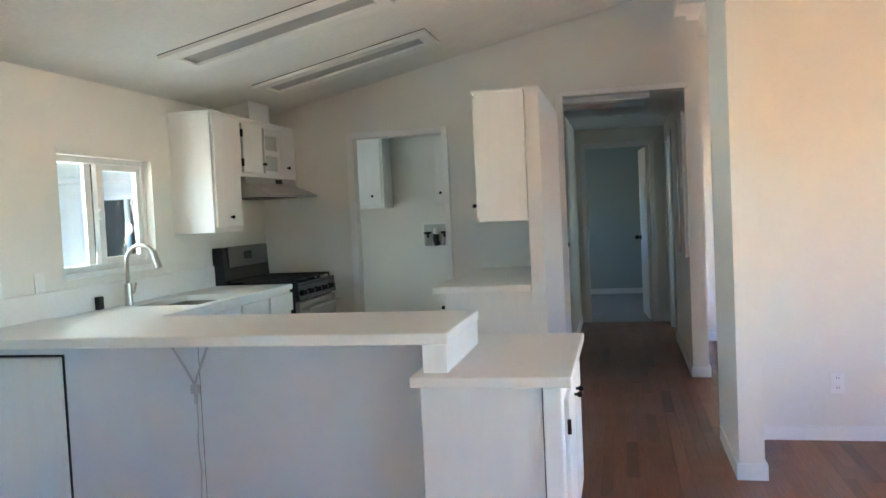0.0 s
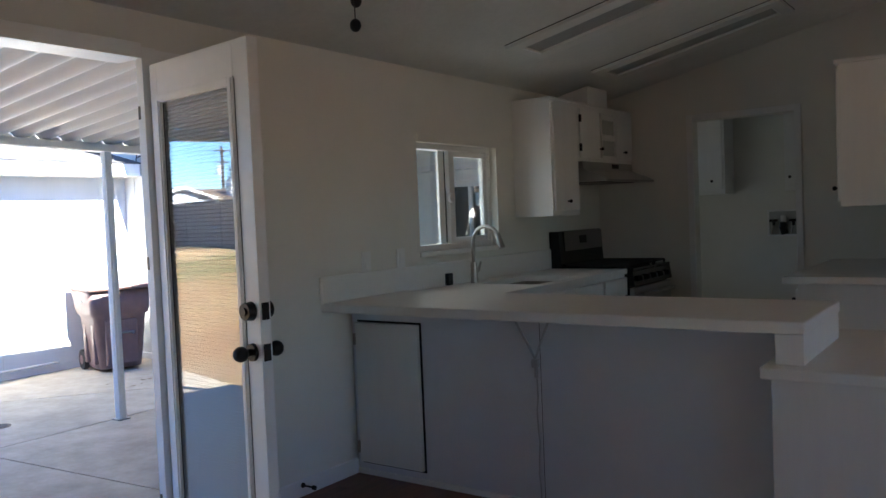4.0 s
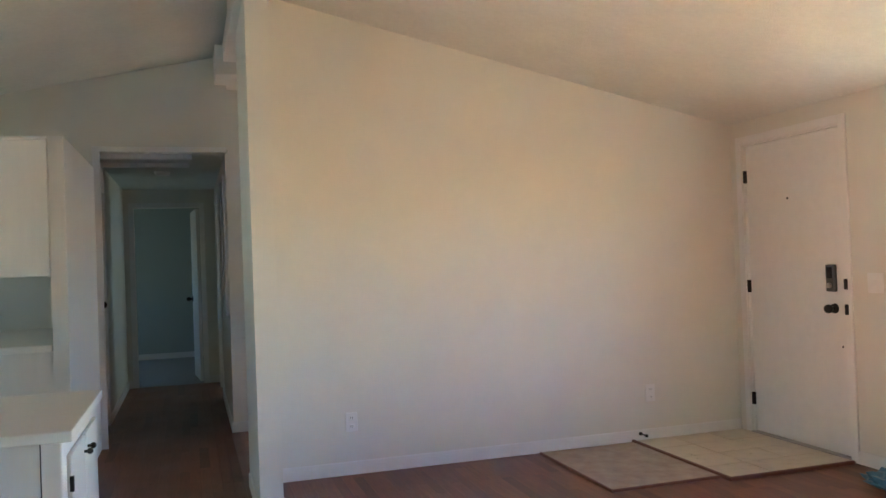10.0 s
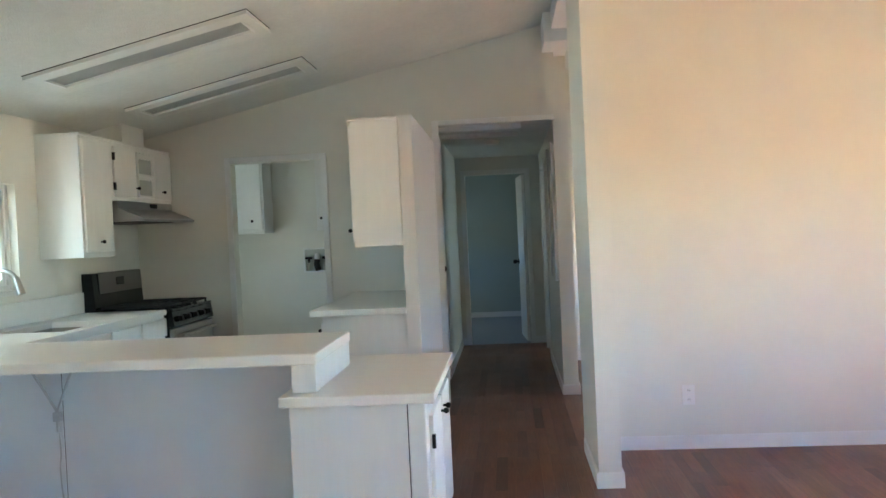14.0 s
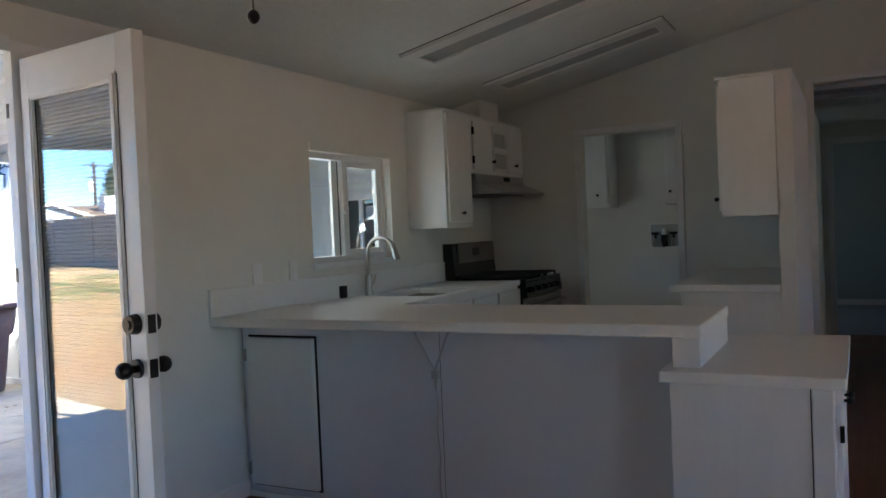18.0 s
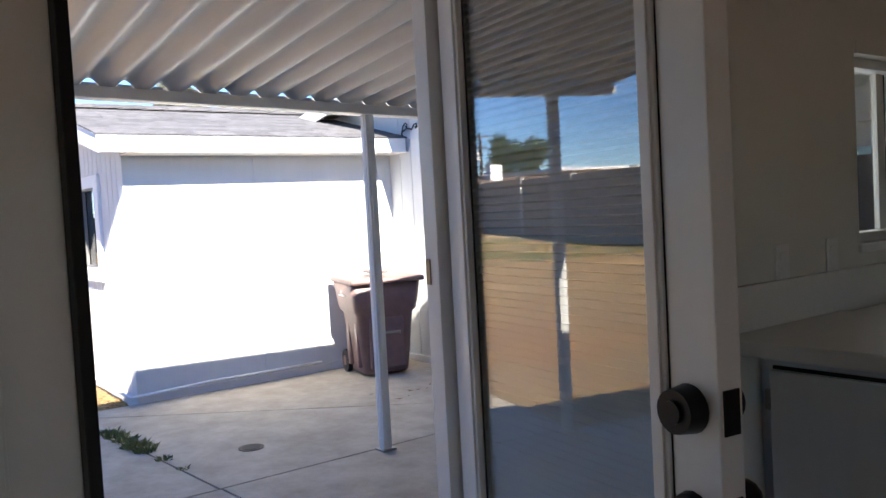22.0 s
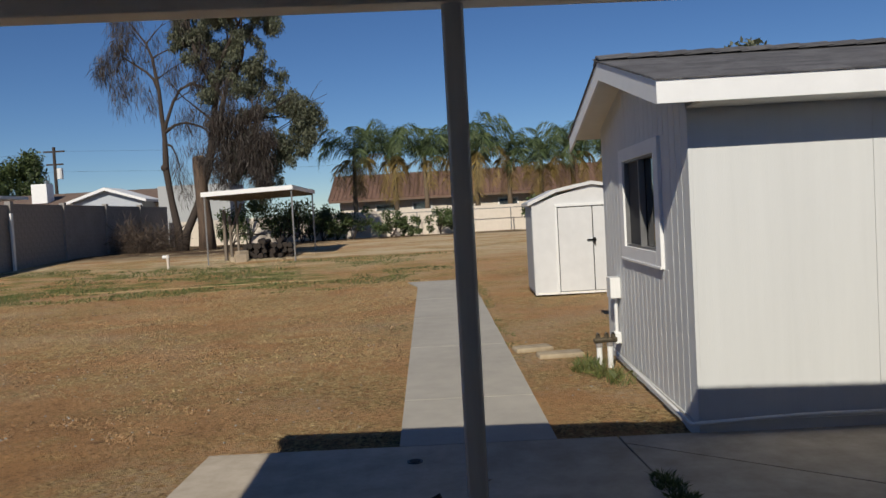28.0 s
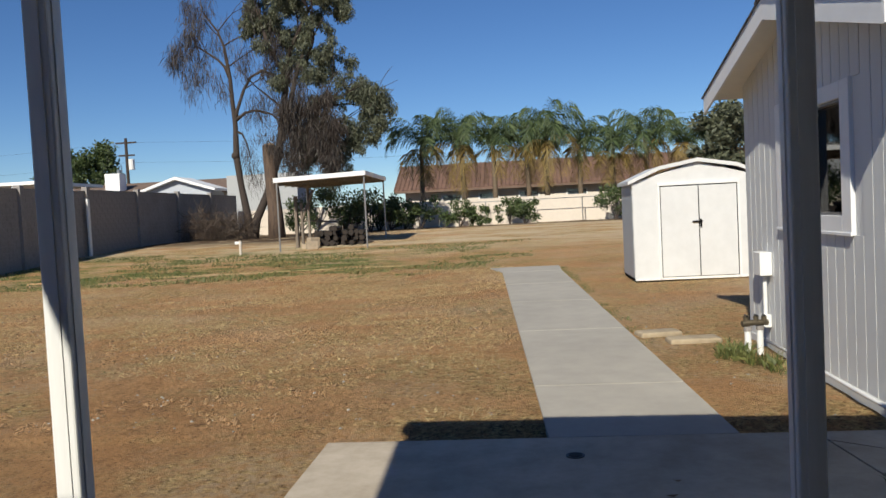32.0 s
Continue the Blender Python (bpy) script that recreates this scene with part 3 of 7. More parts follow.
# front window: two double-hung units
def front_window(name, hole):
    fw = tagged(thing(name, (R + 0.05, 0, 0), "white vinyl double-hung window with grids", "window"), kind="structure")
    y0, y1, z0, z1 = hole
    part("window_sill", boxes((-0.075, 0.06, y0 - 0.02, y1 + 0.02, z0 - 0.02, z0 + 0.004), bevel=0.004), TRIM, fw)
    for a, b in ((y0, (y0 + y1) / 2), ((y0 + y1) / 2, y1)):
        part("window_frame", boxes((-0.01, 0.06, a, a + 0.045, z0, z1), (-0.01, 0.06, b - 0.045, b, z0, z1), (-0.01, 0.06, a + 0.045, b - 0.045, z0, z0 + 0.045), (-0.01, 0.06, a + 0.045, b - 0.045, z1 - 0.04, z1), (-0.005, 0.055, a + 0.045, b - 0.045, 1.225, 1.275), bevel=0.003), TRIM, fw)
        part("muntin", boxes((0.02, 0.032, (a + b) / 2 - 0.009, (a + b) / 2 + 0.009, 1.275, z1 - 0.04), (0.02, 0.032, a + 0.045, b - 0.045, 1.575, 1.593), (0.02, 0.032, (a + b) / 2 - 0.009, (a + b) / 2 + 0.009, z0 + 0.045, 1.225)), TRIM, fw)
        for za, zb in ((z0 + 0.045, 1.225), (1.275, z1 - 0.04)):
            g = part("pane", boxes((0.038, 0.042, a + 0.04, b - 0.04, za, zb)), CLEARISH, fw)
            g.visible_shadow = False


front_window("window_front", FW)
# Second window is unseen, added to let more light into the room.
front_window("window_front_second", FW2)
# side room window
rw = tagged(thing("window_side_room", (R + 0.05, 0, 0), "white side room window", "window"), kind="structure")
part("window_frame", boxes((-0.01, 0.06, RW[0], RW[0] + 0.05, RW[2], RW[3]), (-0.01, 0.06, RW[1] - 0.05, RW[1], RW[2], RW[3]), (-0.01, 0.06, RW[0], RW[1], RW[2], RW[2] + 0.05), (-0.01, 0.06, RW[0], RW[1], RW[3] - 0.05, RW[3])), TRIM, rw)

# kitchen sliding window
kw = tagged(thing("window_kitchen", (L - 0.075, 0, 0), "white vinyl sliding window above the sink", "window"), kind="structure")
y0, y1, z0, z1 = KW
ym = 4.985
part("window_frame", boxes((-0.035, 0.035, y0, y0 + 0.03, z0, z1), (-0.035, 0.035, y1 - 0.035, y1, z0, z1), (-0.035, 0.035, y0 + 0.03, y1 - 0.035, z0, z0 + 0.035), (-0.035, 0.035, y0 + 0.03, y1 - 0.035, z1 - 0.035, z1), bevel=0.003), TRIM, kw)
sash = part("sash", boxes((-0.008, 0.022, ym, ym + 0.058, z0 + 0.035, z1 - 0.035), (-0.008, 0.022, y1 - 0.075, y1 - 0.036, z0 + 0.035, z1 - 0.035), (-0.008, 0.022, ym + 0.058, y1 - 0.075, z0 + 0.035, z0 + 0.07), (-0.008, 0.022, ym + 0.058, y1 - 0.075, z1 - 0.07, z1 - 0.035), bevel=0.003), TRIM, kw)
part("fixed_stile", boxes((-0.03, -0.01, ym - 0.068, ym - 0.012, z0 + 0.035, z1 - 0.035)), TRIM, kw)
part("meeting_gap", boxes((-0.028, -0.012, ym - 0.0118, ym + 0.004, z0 + 0.035, z1 - 0.035)), RUBBER, kw, "dark gap at the meeting stiles")
part("latch", cyl(bmesh.new(), (0.022, ym + 0.012, 1.46), (0.036, ym + 0.012, 1.46), 0.035, 0.03), TRIM, sash, "round white latch", smoothed=True)
part("pane", boxes((0.004, 0.008, ym + 0.058, y1 - 0.075, z0 + 0.07, z1 - 0.07)), CLEARISH, sash).visible_shadow = False
part("pane", boxes((-0.022, -0.018, y0 + 0.03, ym - 0.066, z0 + 0.035, z1 - 0.035)), CLEARISH, kw).visible_shadow = False
part("window_sill", boxes((0.036, 0.09, y0 - 0.01, y1 + 0.02, z0 - 0.03, z0), bevel=0.004), TRIM, kw)
setting("trim_kitchen_window", boxes((L, L + 0.012, y0 - 0.001, y1 + 0.045, z1, z1 + 0.045), (L, L + 0.012, y1, y1 + 0.045, z0, z1)), WALL, "painted window trim", "trim")

# patio doors: one leaf open into the room, one fixed
REFL = glass_mat("door_glass", (0.90, 0.92, 0.92), 0.085, 2.9)
BLIND = mat("blind_slat", (0.82, 0.83, 0.84), 0.55, vary=0.05, scale=20)


def patio_leaf(name, label, w=0.69, h=2.0, sl=0.105, sr=0.105):
    """A glazed leaf along +x from its hinge; its outer face looks to -y."""
    leaf = tagged(thing(name, (0, 0, 0), label, "door"), kind="structure")
    t, b, top, low = 0.045, 0.026, 0.13, 0.21
    for nm, r in (("stile", (0, sl, 0, t, 0.015, h)), ("stile", (w - sr, w, 0, t, 0.015, h)), ("top_rail", (sl, w - sr, 0, t, h - top, h)), ("bottom_rail", (sl, w - sr, 0, t, 0.015, low))):
        part(nm, boxes(r, bevel=0.002), TRIM, leaf)
    for f0, f1, g0, g1 in ((-0.007, 0.0, -0.012, -0.007), (t, t + 0.007, t + 0.007, t + 0.012)):
        bm = bmesh.new()
        for d, c0, c1 in ((0.0, f0, f1), (0.006, g0, g1)):
            x0, x1, z0, z1 = sl - 0.006 + d, w - sr + 0.006 - d, low - 0.006 + d, h - top + 0.006 - d
            bb = b - 2 * d + 0.006
            for r in ((x0, x0 + bb, z0, z1), (x1 - bb, x1, z0, z1), (x0 + bb, x1 - bb, z1 - bb, z1), (x0 + bb, x1 - bb, z0, z0 + bb)):
                box(bm, r[0], r[1], c0, c1, r[2], r[3], bevel=0.0015)
        a, c = (0.0, 0.0088) if f0 < 0 else (0.0365, t)
        for r in ((sl + 0.0005, sl + b - 0.001, low, h - top), (w - sr - b + 0.001, w - sr - 0.0005, low, h - top), (sl + b, w - sr - b, h - top - b + 0.001, h - top - 0.0005), (sl + b, w - sr - b, low + 0.0005, low + b - 0.001)):
            box(bm, r[0], r[1], a, c, r[2], r[3])
        part("glazing_bead", bm, TRIM, leaf)
    bm = bmesh.new()
    for r in ((sl + b - 0.001, sl + b + 0.003, low + b, h - top - b), (w - sr - b - 0.003, w - sr - b + 0.001, low + b, h - top - b)):
        box(bm, r[0], r[1], 0.0072, 0.0088, r[2], r[3])
    for x in (sl - 0.0085, w - sr + 0.006):
        box(bm, x, x + 0.0025, -0.0012, 0.0004, low, h - top)
    part("gasket", bm, RUBBER, leaf, "dark glazing gasket")
    part("pane", boxes((sl, w - sr, 0.009, 0.013, low, h - top)), REFL, leaf, "reflective door glass").visible_shadow = False
    bl = bmesh.new()
    z = low + 0.012
    while z < h - top - 0.02:
        prism(bl, [(0.0155, z - 0.0045), (0.0160, z - 0.0053), (0.0295, z + 0.0047), (0.0290, z + 0.0055)], "x", sl + 0.004, w - sr - 0.004)
        z += 0.0145
    part("blind", bl, BLIND, leaf, "open mini blind between the panes")["kind"] = "stuff"
    part("inner_pane", boxes((sl, w - sr, 0.032, 0.036, low, h - top)), GLASS, leaf).visible_shadow = False
    return leaf


LW = 0.654
leaf = patio_leaf("door_patio", "open white patio door with full glass and black knobs", LW, 1.984, 0.05, 0.09)
leaf.matrix_basis = pose(-2.02, 2.712, 0, 0, 0, -6.6)
for z, r in ((1.042, 0.026), (0.898, 0)):
    for sgn, yy in ((-1, 0.0), (1, 0.045)):
        if r:
            bm = bmesh.new()
            cyl(bm, (LW - 0.05, yy, z), (LW - 0.05, yy + sgn * 0.03, z), 0.034, 0.03, seg=20)
            cyl(bm, (LW - 0.05, yy + sgn * 0.03, z), (LW - 0.05, yy + sgn * 0.036, z), 0.016, seg=16)
            part("deadbolt", bm, BLACKM, leaf, "black deadbolt", smoothed=True)
        else:
            knob(leaf, LW - 0.05, yy, z, (0, sgn, 0))
    part("latch_plate", boxes((LW - 0.002, LW + 0.0025, 0.008, 0.037, z - 0.03, z + 0.03)), BLACKM, leaf, "black latch plate")
fixed = patio_leaf("door_patio_fixed", "closed white glazed patio door leaf with blind")
fixed.matrix_basis = pose(L + 0.03, 2.02, 0, 0, 0, -90)
JX = L - 0.05
jp = tagged(new("jamb_patio"), "white patio door frame", "trim", kind="structure")
for nm, r in (("side_jamb", (JX, L + 0.055, 2.81, PDH[1], -0.02, PDH[3])), ("stop", (L + 0.055, L + 0.098, 2.69, PDH[1], 0.0, PDH[3])), ("side_jamb", (JX, L + 0.098, PDH[0], PD[0] + 0.006, -0.02, PDH[3])),
              ("head_jamb", (JX, L + 0.098, PD[0] + 0.006, 2.69, PD[3] - 0.01, PDH[3] + 0.02)), ("sill", (JX - 0.05, L + 0.06, PD[0] + 0.006, 2.69, -0.03, 0.012))):
    part(nm, boxes(r, bevel=0.002), TRIM, jp)
part("astragal", boxes((-0.02, 0.0, -0.012, 0.08, 0.015, 1.995), bevel=0.002), RUBBER, fixed, "black weatherstrip astragal")
for z in (0.25, 1.205, 1.80):
    part("hinge_leaf", boxes((L + 0.060, L + 0.074, 2.6868, 2.6895, z - 0.026, z + 0.026), bevel=0.001), mat("bronze_plate", (0.16, 0.14, 0.11), 0.35, metal=1.0, vary=0.2, scale=40) if z < 1 else bpy.data.materials["bronze_plate"], leaf, "small bronze hinge plate").matrix_parent_inverse = leaf.matrix_basis.inverted()


# hall doors
bd = tagged(thing("door_bedroom", (1.135, 10.46, 0), "open white bedroom door with black knob", "door", turn=95), kind="structure")
part("slab", boxes((0, 0.70, 0, 0.035, 0.01, 2.02), bevel=0.003), TRIM, bd)
knob(bd, 0.64, 0.035, 0.95, (0, 1, 0))
cd = tagged(thing("door_closet", (HL - 0.045, 7.385, 0), "closed white hall closet door", "door"), kind="structure")
part("slab", boxes((0, 0.035, 0.0, 0.75, 0.01, 2.025), bevel=0.003), TRIM, cd)
knob(cd, 0.035, 0.12, 1.06, (1, 0, 0))
hd = tagged(thing("door_hall", (1.45, 9.93, 0), "open white hall side door", "door"), kind="structure")
part("slab", boxes((0.0, 0.74, 0.005, 0.04, 0.01, 2.02), bevel=0.003), TRIM, hd)
setting("jamb_hall_side", boxes((1.314, 1.438, 9.149, 9.16, 0, 2.03), (1.314, 1.438, 9.92, 9.931, 0, 2.03), (1.314, 1.438, 9.16, 9.92, 2.02, 2.031)), TRIM, "white hall side door jamb", "trim")
# Unseen room with a window hole, added to bring light to the hall.
setting("wall_bath", wall_x(bmesh.new(), 2.9, 3.0, 9.1, 10.47, -0.012, 2.4, [(9.5, 10.0, 1.2, 1.7)]), WALL, "off-white wall of an unseen room added beside the hall", "wall")
setting("ceiling_bath", boxes((1.436, 3.0, 9.1, 10.47, 2.3, 2.36)), CEIL, "white ceiling of the unseen room beside the hall", "ceiling")

# ---- kitchen ----
def pull(parent, x, y, z, ax):
    v = Vector(ax)
    c = Vector((x, y, z))
    bm = cyl(bmesh.new(), c, c + v * 0.014, 0.006)
    ball(bm, c + v * 0.022, 0.013, seg=10)
    return part("cabinet_knob", bm, BLACKM, parent, "black cabinet knob", smoothed=True)


def cab_door(parent, axis, face, a, b, z0, z1, out, knob_at=None, hinges=()):
    """A flat door on a cabinet front; out is +1 or -1 along the axis."""
    lo, hi = sorted((face, face + out * 0.018))
    r = (lo, hi, a, b, z0, z1) if axis == "x" else (a, b, lo, hi, z0, z1)
    d = part("door", boxes(r, bevel=0.004), CABW, parent)
    f = face + out * 0.018
    if knob_at:
        u, z = knob_at
        pull(d, *((f, u, z) if axis == "x" else (u, f, z)), (out, 0, 0) if axis == "x" else (0, out, 0))
    for u, z in hinges:
        c = (f, u) if axis == "x" else (u, f)
        part("hinge", boxes((c[0] - 0.007, c[0] + 0.007, c[1] - 0.009, c[1] + 0.009, z - 0.027, z + 0.027)), BLACKM, d, "black hinge")
    return d


CT = 0.915
# base cabinets along the window wall
bc = thing("base_cabinet", (L, 3.84, 0), "white painted base cabinet under the quartz counter", "cabinet")
part("body", boxes((0.004, 0.60, 0.5, 1.12, 0.1, CT - 0.037), (0.004, 0.60, 1.74, 2.36, 0.1, CT - 0.037), (0.004, 0.12, 1.12, 1.74, 0.1, CT - 0.037), (0.575, 0.60, 1.12, 1.74, 0.1, CT - 0.037)), CABW, bc)
part("toe_kick", boxes((0.004, 0.54, 0.5, 2.36, 0.0, 0.1)), CABW, bc)
for a in (0.75, 1.16, 1.57, 1.98):
    cab_door(bc, "x", 0.60, a, a + 0.37, 0.13, 0.70, 1, (a + 0.33, 0.64))
    part("drawer_front", boxes((0.60, 0.618, a, a + 0.37, 0.73, 0.855), bevel=0.004), CABW, bc)
# counter with sink cut-out
SK = (-1.985, -1.58, 4.98, 5.56)
ct = thing("countertop", (0, 0, CT), "white quartz kitchen countertop with backsplash", "countertop")
part("slab", boxes((L + 0.003, SK[0], 4.40, 6.20, -0.035, 0), (SK[1], -1.51, 4.40, 6.20, -0.035, 0), (SK[0], SK[1], 4.40, SK[2], -0.035, 0), (SK[0], SK[1], SK[3], 6.20, -0.035, 0)), QUARTZ, ct)
part("backsplash", boxes((L + 0.002, L + 0.022, 3.715, 6.20, 0.001, 0.145), bevel=0.002), QUARTZ, ct)
sk = thing("sink", (0, 0, CT), "undermount stainless steel sink", "sink")
SINK = mat("sink_steel", (0.34, 0.32, 0.30), 0.3, metal=0.6, vary=0.1, scale=30)
part("bowl", boxes((SK[0] - 0.008, SK[1] + 0.008, SK[2] - 0.008, SK[3] + 0.008, -0.205, -0.2), (SK[0] - 0.008, SK[0] - 0.003, SK[2] - 0.008, SK[3] + 0.008, -0.2, -0.036), (SK[1] + 0.003, SK[1] + 0.008, SK[2] - 0.008, SK[3] + 0.008, -0.2, -0.036), (SK[0] - 0.003, SK[1] + 0.003, SK[2] - 0.008, SK[2] - 0.003, -0.2, -0.036), (SK[0] - 0.003, SK[1] + 0.003, SK[3] + 0.003, SK[3] + 0.008, -0.2, -0.036)), SINK, sk)
part("drain", cyl(bmesh.new(), (-1.78, 5.27, -0.2), (-1.78, 5.27, -0.195), 0.045, seg=20), NICKEL, sk)
fc = thing("faucet", (-2.045, 5.02, CT), "brushed nickel gooseneck pull-down kitchen faucet", "faucet")
part("base", cyl(bmesh.new(), (0, 0, 0), (0, 0, 0.13), 0.024, 0.021, seg=20), NICKEL, fc, smoothed=True)
arc = [(0.0, 0, 0.12), (0, 0, 0.25)] + [(0.105 - 0.105 * math.cos(a), -0.02 * a / 3, 0.25 + 0.105 * math.sin(a)) for a in [k * math.pi / 12 for k in range(1, 11)]]
part("neck", tube(bmesh.new(), arc, 0.0125, 12), NICKEL, fc, smoothed=True)
e = Vector(arc[-1])
part("spray_head", cyl(bmesh.new(), e + Vector((-0.004, 0, 0.012)), e + Vector((0.03, -0.006, -0.085)), 0.015, 0.021, seg=18), NICKEL, fc, smoothed=True)
part("lever", tube(bmesh.new(), [(0.0, 0.02, 0.065), (0.0, 0.05, 0.075), (0.01, 0.068, 0.13)], [0.012, 0.011, 0.007], 10), NICKEL, fc, smoothed=True)
so = thing("switch_box", (L + 0.022, 4.785, CT + 0.003), "black socket on the backsplash", "socket")
part("plate", boxes((0, 0.03, 0, 0.05, 0.0, 0.075), bevel=0.006), ENAMEL, so)

# bar: front panel, top, end
br = thing("breakfast_bar", (L, 3.96, 0), "breakfast bar with pale lavender-white panels and quartz top", "bar")
part("panel", boxes((0.003, 1.125, -0.016, 0.04, 0.0, CT - 0.035)), BARP, br)
part("panel", boxes((1.128, 2.184, -0.016, 0.04, 0.0, CT - 0.035)), BARP, br)
part("joint", boxes((1.1252, 1.1278, -0.0155, 0.03, 0.0, CT - 0.036)), RUBBER, br, "dark vertical joint between the panels")
part("shoe_moulding", boxes((0.014, 2.17, -0.03, -0.016, 0.0, 0.03), bevel=0.004), TRIM, br)
part("end_panel", boxes((2.185, 2.281, -0.238, 0.43, 0.774, CT - 0.034), bevel=0.002), CABW, br)
ap = thing("access_panel", (L - 0.01, 3.944, 0.06), "white hinged access panel in the bar front, ajar with dark gap", "panel")
part("shadow_gap", boxes((0.055, 0.471, -0.004, 0.0, 0.0, 0.758)), RUBBER, ap, "dark gap round the panel")
part("panel_door", boxes((0.058, 0.463, -0.03, -0.006, 0.012, 0.748), bevel=0.003), CABW, ap)
for z in (0.09, 0.66):
    part("hinge", boxes((0.045, 0.06, -0.034, -0.02, z - 0.03, z + 0.03)), STEEL, ap, "small hinge")
part("countertop", boxes((0.003, 2.286, -0.245, 0.438, CT - 0.033, CT + 0.012), bevel=0.006), QUARTZ, br, "white quartz top with overhang")
BRKM = mat("bracket_paint", (0.46, 0.46, 0.49), 0.5, vary=0.1, scale=20)
bk = thing("overhang_bracket", (-1.02, 3.943, 0), "pale painted Y-shaped wire bracket under the bar overhang", "bracket")
bm = bmesh.new()
for s in (-1, 1):
    tube(bm, [(0, -0.012, 0.64), (0, -0.016, 0.685), (0.045 * s, -0.03, 0.78), (0.095 * s, -0.045, CT - 0.036)], 0.006, 8)
part("wire", bm, BRKM, bk)
part("clip", boxes((-0.018, 0.018, -0.026, -0.004, 0.645, 0.685), bevel=0.004), BRKM, bk)
part("collar", cyl(bmesh.new(), (0, -0.012, 0.60), (0, -0.012, 0.645), 0.009, seg=10), BRKM, bk)
part("cord", tube(bmesh.new(), [(0.004 * math.sin(k * 1.3), -0.008 - 0.003 * (k % 2), 0.60 - 0.6 * k / 12) for k in range(13)], 0.0035, 6), BRKM, bk, "thin pale cord hanging down the panel joint")

# low counter with cabinet at the hall side
lc = thing("low_cabinet", (0.046, 3.70, 0), "low white cabinet with quartz counter at the bar's end", "cabinet")
part("body", boxes((0.0, 0.46, 0.0, 0.93, 0.0, 0.728), bevel=0.002), CABW, lc)
part("face_frame", boxes((0.461, 0.53, -0.008, 0.93, 0.0, 0.728), bevel=0.006), TRIM, lc, "bright white corner stile")
part("panel_joint", boxes((0.457, 0.4605, -0.0006, 0.01, 0.0, 0.728)), RUBBER, lc, "thin dark joint")
cab_door(lc, "x", 0.53, 0.08, 0.47, 0.09, 0.66, 1, (0.43, 0.60), [(0.075, 0.18), (0.075, 0.56)])
cab_door(lc, "x", 0.53, 0.50, 0.89, 0.09, 0.66, 1, (0.54, 0.60))
part("countertop", boxes((-0.026, 0.569, -0.055, 0.965, 0.733, 0.773), bevel=0.005), QUARTZ, lc, "low white quartz counter")

# partition with alcove counter and upper cabinet
setting("wall_partition", boxes((0.272, 0.355, 5.60, FAR, -0.012, 2.10)), CABW, "white painted partition end beside the hall", "wall")
ac = thing("alcove_cabinet", (-0.26, 5.62, 0), "white base cabinet against the partition", "cabinet")
part("body", boxes((0.0, 0.53, 0.0, 1.5, 0.1, 0.88), bevel=0.002), CABW, ac)
part("toe_kick", boxes((0.06, 0.53, 0.02, 1.5, 0.0, 0.1)), CABW, ac)
for a in (0.03, 0.52, 1.01):
    cab_door(ac, "x", 0.0, a, a + 0.46, 0.13, 0.84, -1, (a + 0.06, 0.78))
at = thing("alcove_countertop", (0, 0, 0.88), "white quartz alcove counter", "countertop")
part("slab", boxes((-0.335, 0.27, 5.585, FAR - 0.005, 0, 0.04), bevel=0.005), QUARTZ, at)
au = thing("wall_cabinet", (-0.02, 5.565, 1.306), "white wall cabinet with black knob beside the hall", "cabinet")
part("body", boxes((0.0, 0.29, 0.0, 1.5, 0.0, 0.765), bevel=0.002), CABW, au)
part("crown", boxes((-0.02, 0.292, -0.012, 1.5, 0.765, 0.785), bevel=0.004), CABW, au)
for a in (0.02, 0.51, 1.0):
    cab_door(au, "x", 0.0, a, a + 0.47, 0.03, 0.74, -1, (a + 0.05, 0.10))

# upper cabinets over the stove
uc = thing("wall_cabinet", (L, 5.705, 1.312), "tall white wall cabinet beside the window", "cabinet")
part("body", boxes((0.003, 0.30, 0, 0.415, 0, 0.80), bevel=0.002), CABW, uc)
part("crown", boxes((0.003, 0.31, -0.006, 0.415, 0.80, 0.815), bevel=0.004), CABW, uc)
cab_door(uc, "x", 0.30, 0.02, 0.385, 0.035, 0.78, 1, (0.20, 0.10), [])
uh = thing("wall_cabinet", (L, 6.12, 1.70), "short white wall cabinet with louvre above the range hood", "cabinet")
part("body", boxes((0.003, 0.30, 0, 1.005, 0, 0.412), bevel=0.002), CABW, uh)
part("crown", boxes((0.003, 0.31, 0, 1.005, 0.412, 0.427), bevel=0.004), CABW, uh)
cab_door(uh, "x", 0.30, 0.03, 0.36, 0.03, 0.385, 1, (0.35, 0.10), [(0.02, 0.10), (0.02, 0.31)])
cab_door(uh, "x", 0.30, 0.68, 0.985, 0.03, 0.385, 1, (0.80, 0.09))
# Flat panel on the cabinet front; its grey paints the niche's shade.
nb = part("niche_back", boxes((0.3005, 0.3025, 0.385, 0.655, 0.04, 0.375)), SHADEGREY, uh, "back of the open shelf niche, its shade in the grey")
for z in (0.045, 0.20, 0.355):
    part("shelf", boxes((0.303, 0.322, 0.385, 0.655, z - 0.008, z + 0.008), bevel=0.002), CABW, nb)
for z in (0.20, 0.355):
    for k in range(5):
        part("scallop", cyl(bmesh.new(), (0.312, 0.412 + 0.054 * k, z - 0.008), (0.318, 0.412 + 0.054 * k, z - 0.008), 0.026, seg=14), CABW, nb)
for y in (0.385, 0.645):
    part("niche_side", boxes((0.303, 0.322, y, y + 0.010, 0.04, 0.375)), CABW, nb)
vd = thing("vent_duct", (L + 0.02, 6.40, 2.127), "white boxed vent duct on top of the cabinet", "duct")
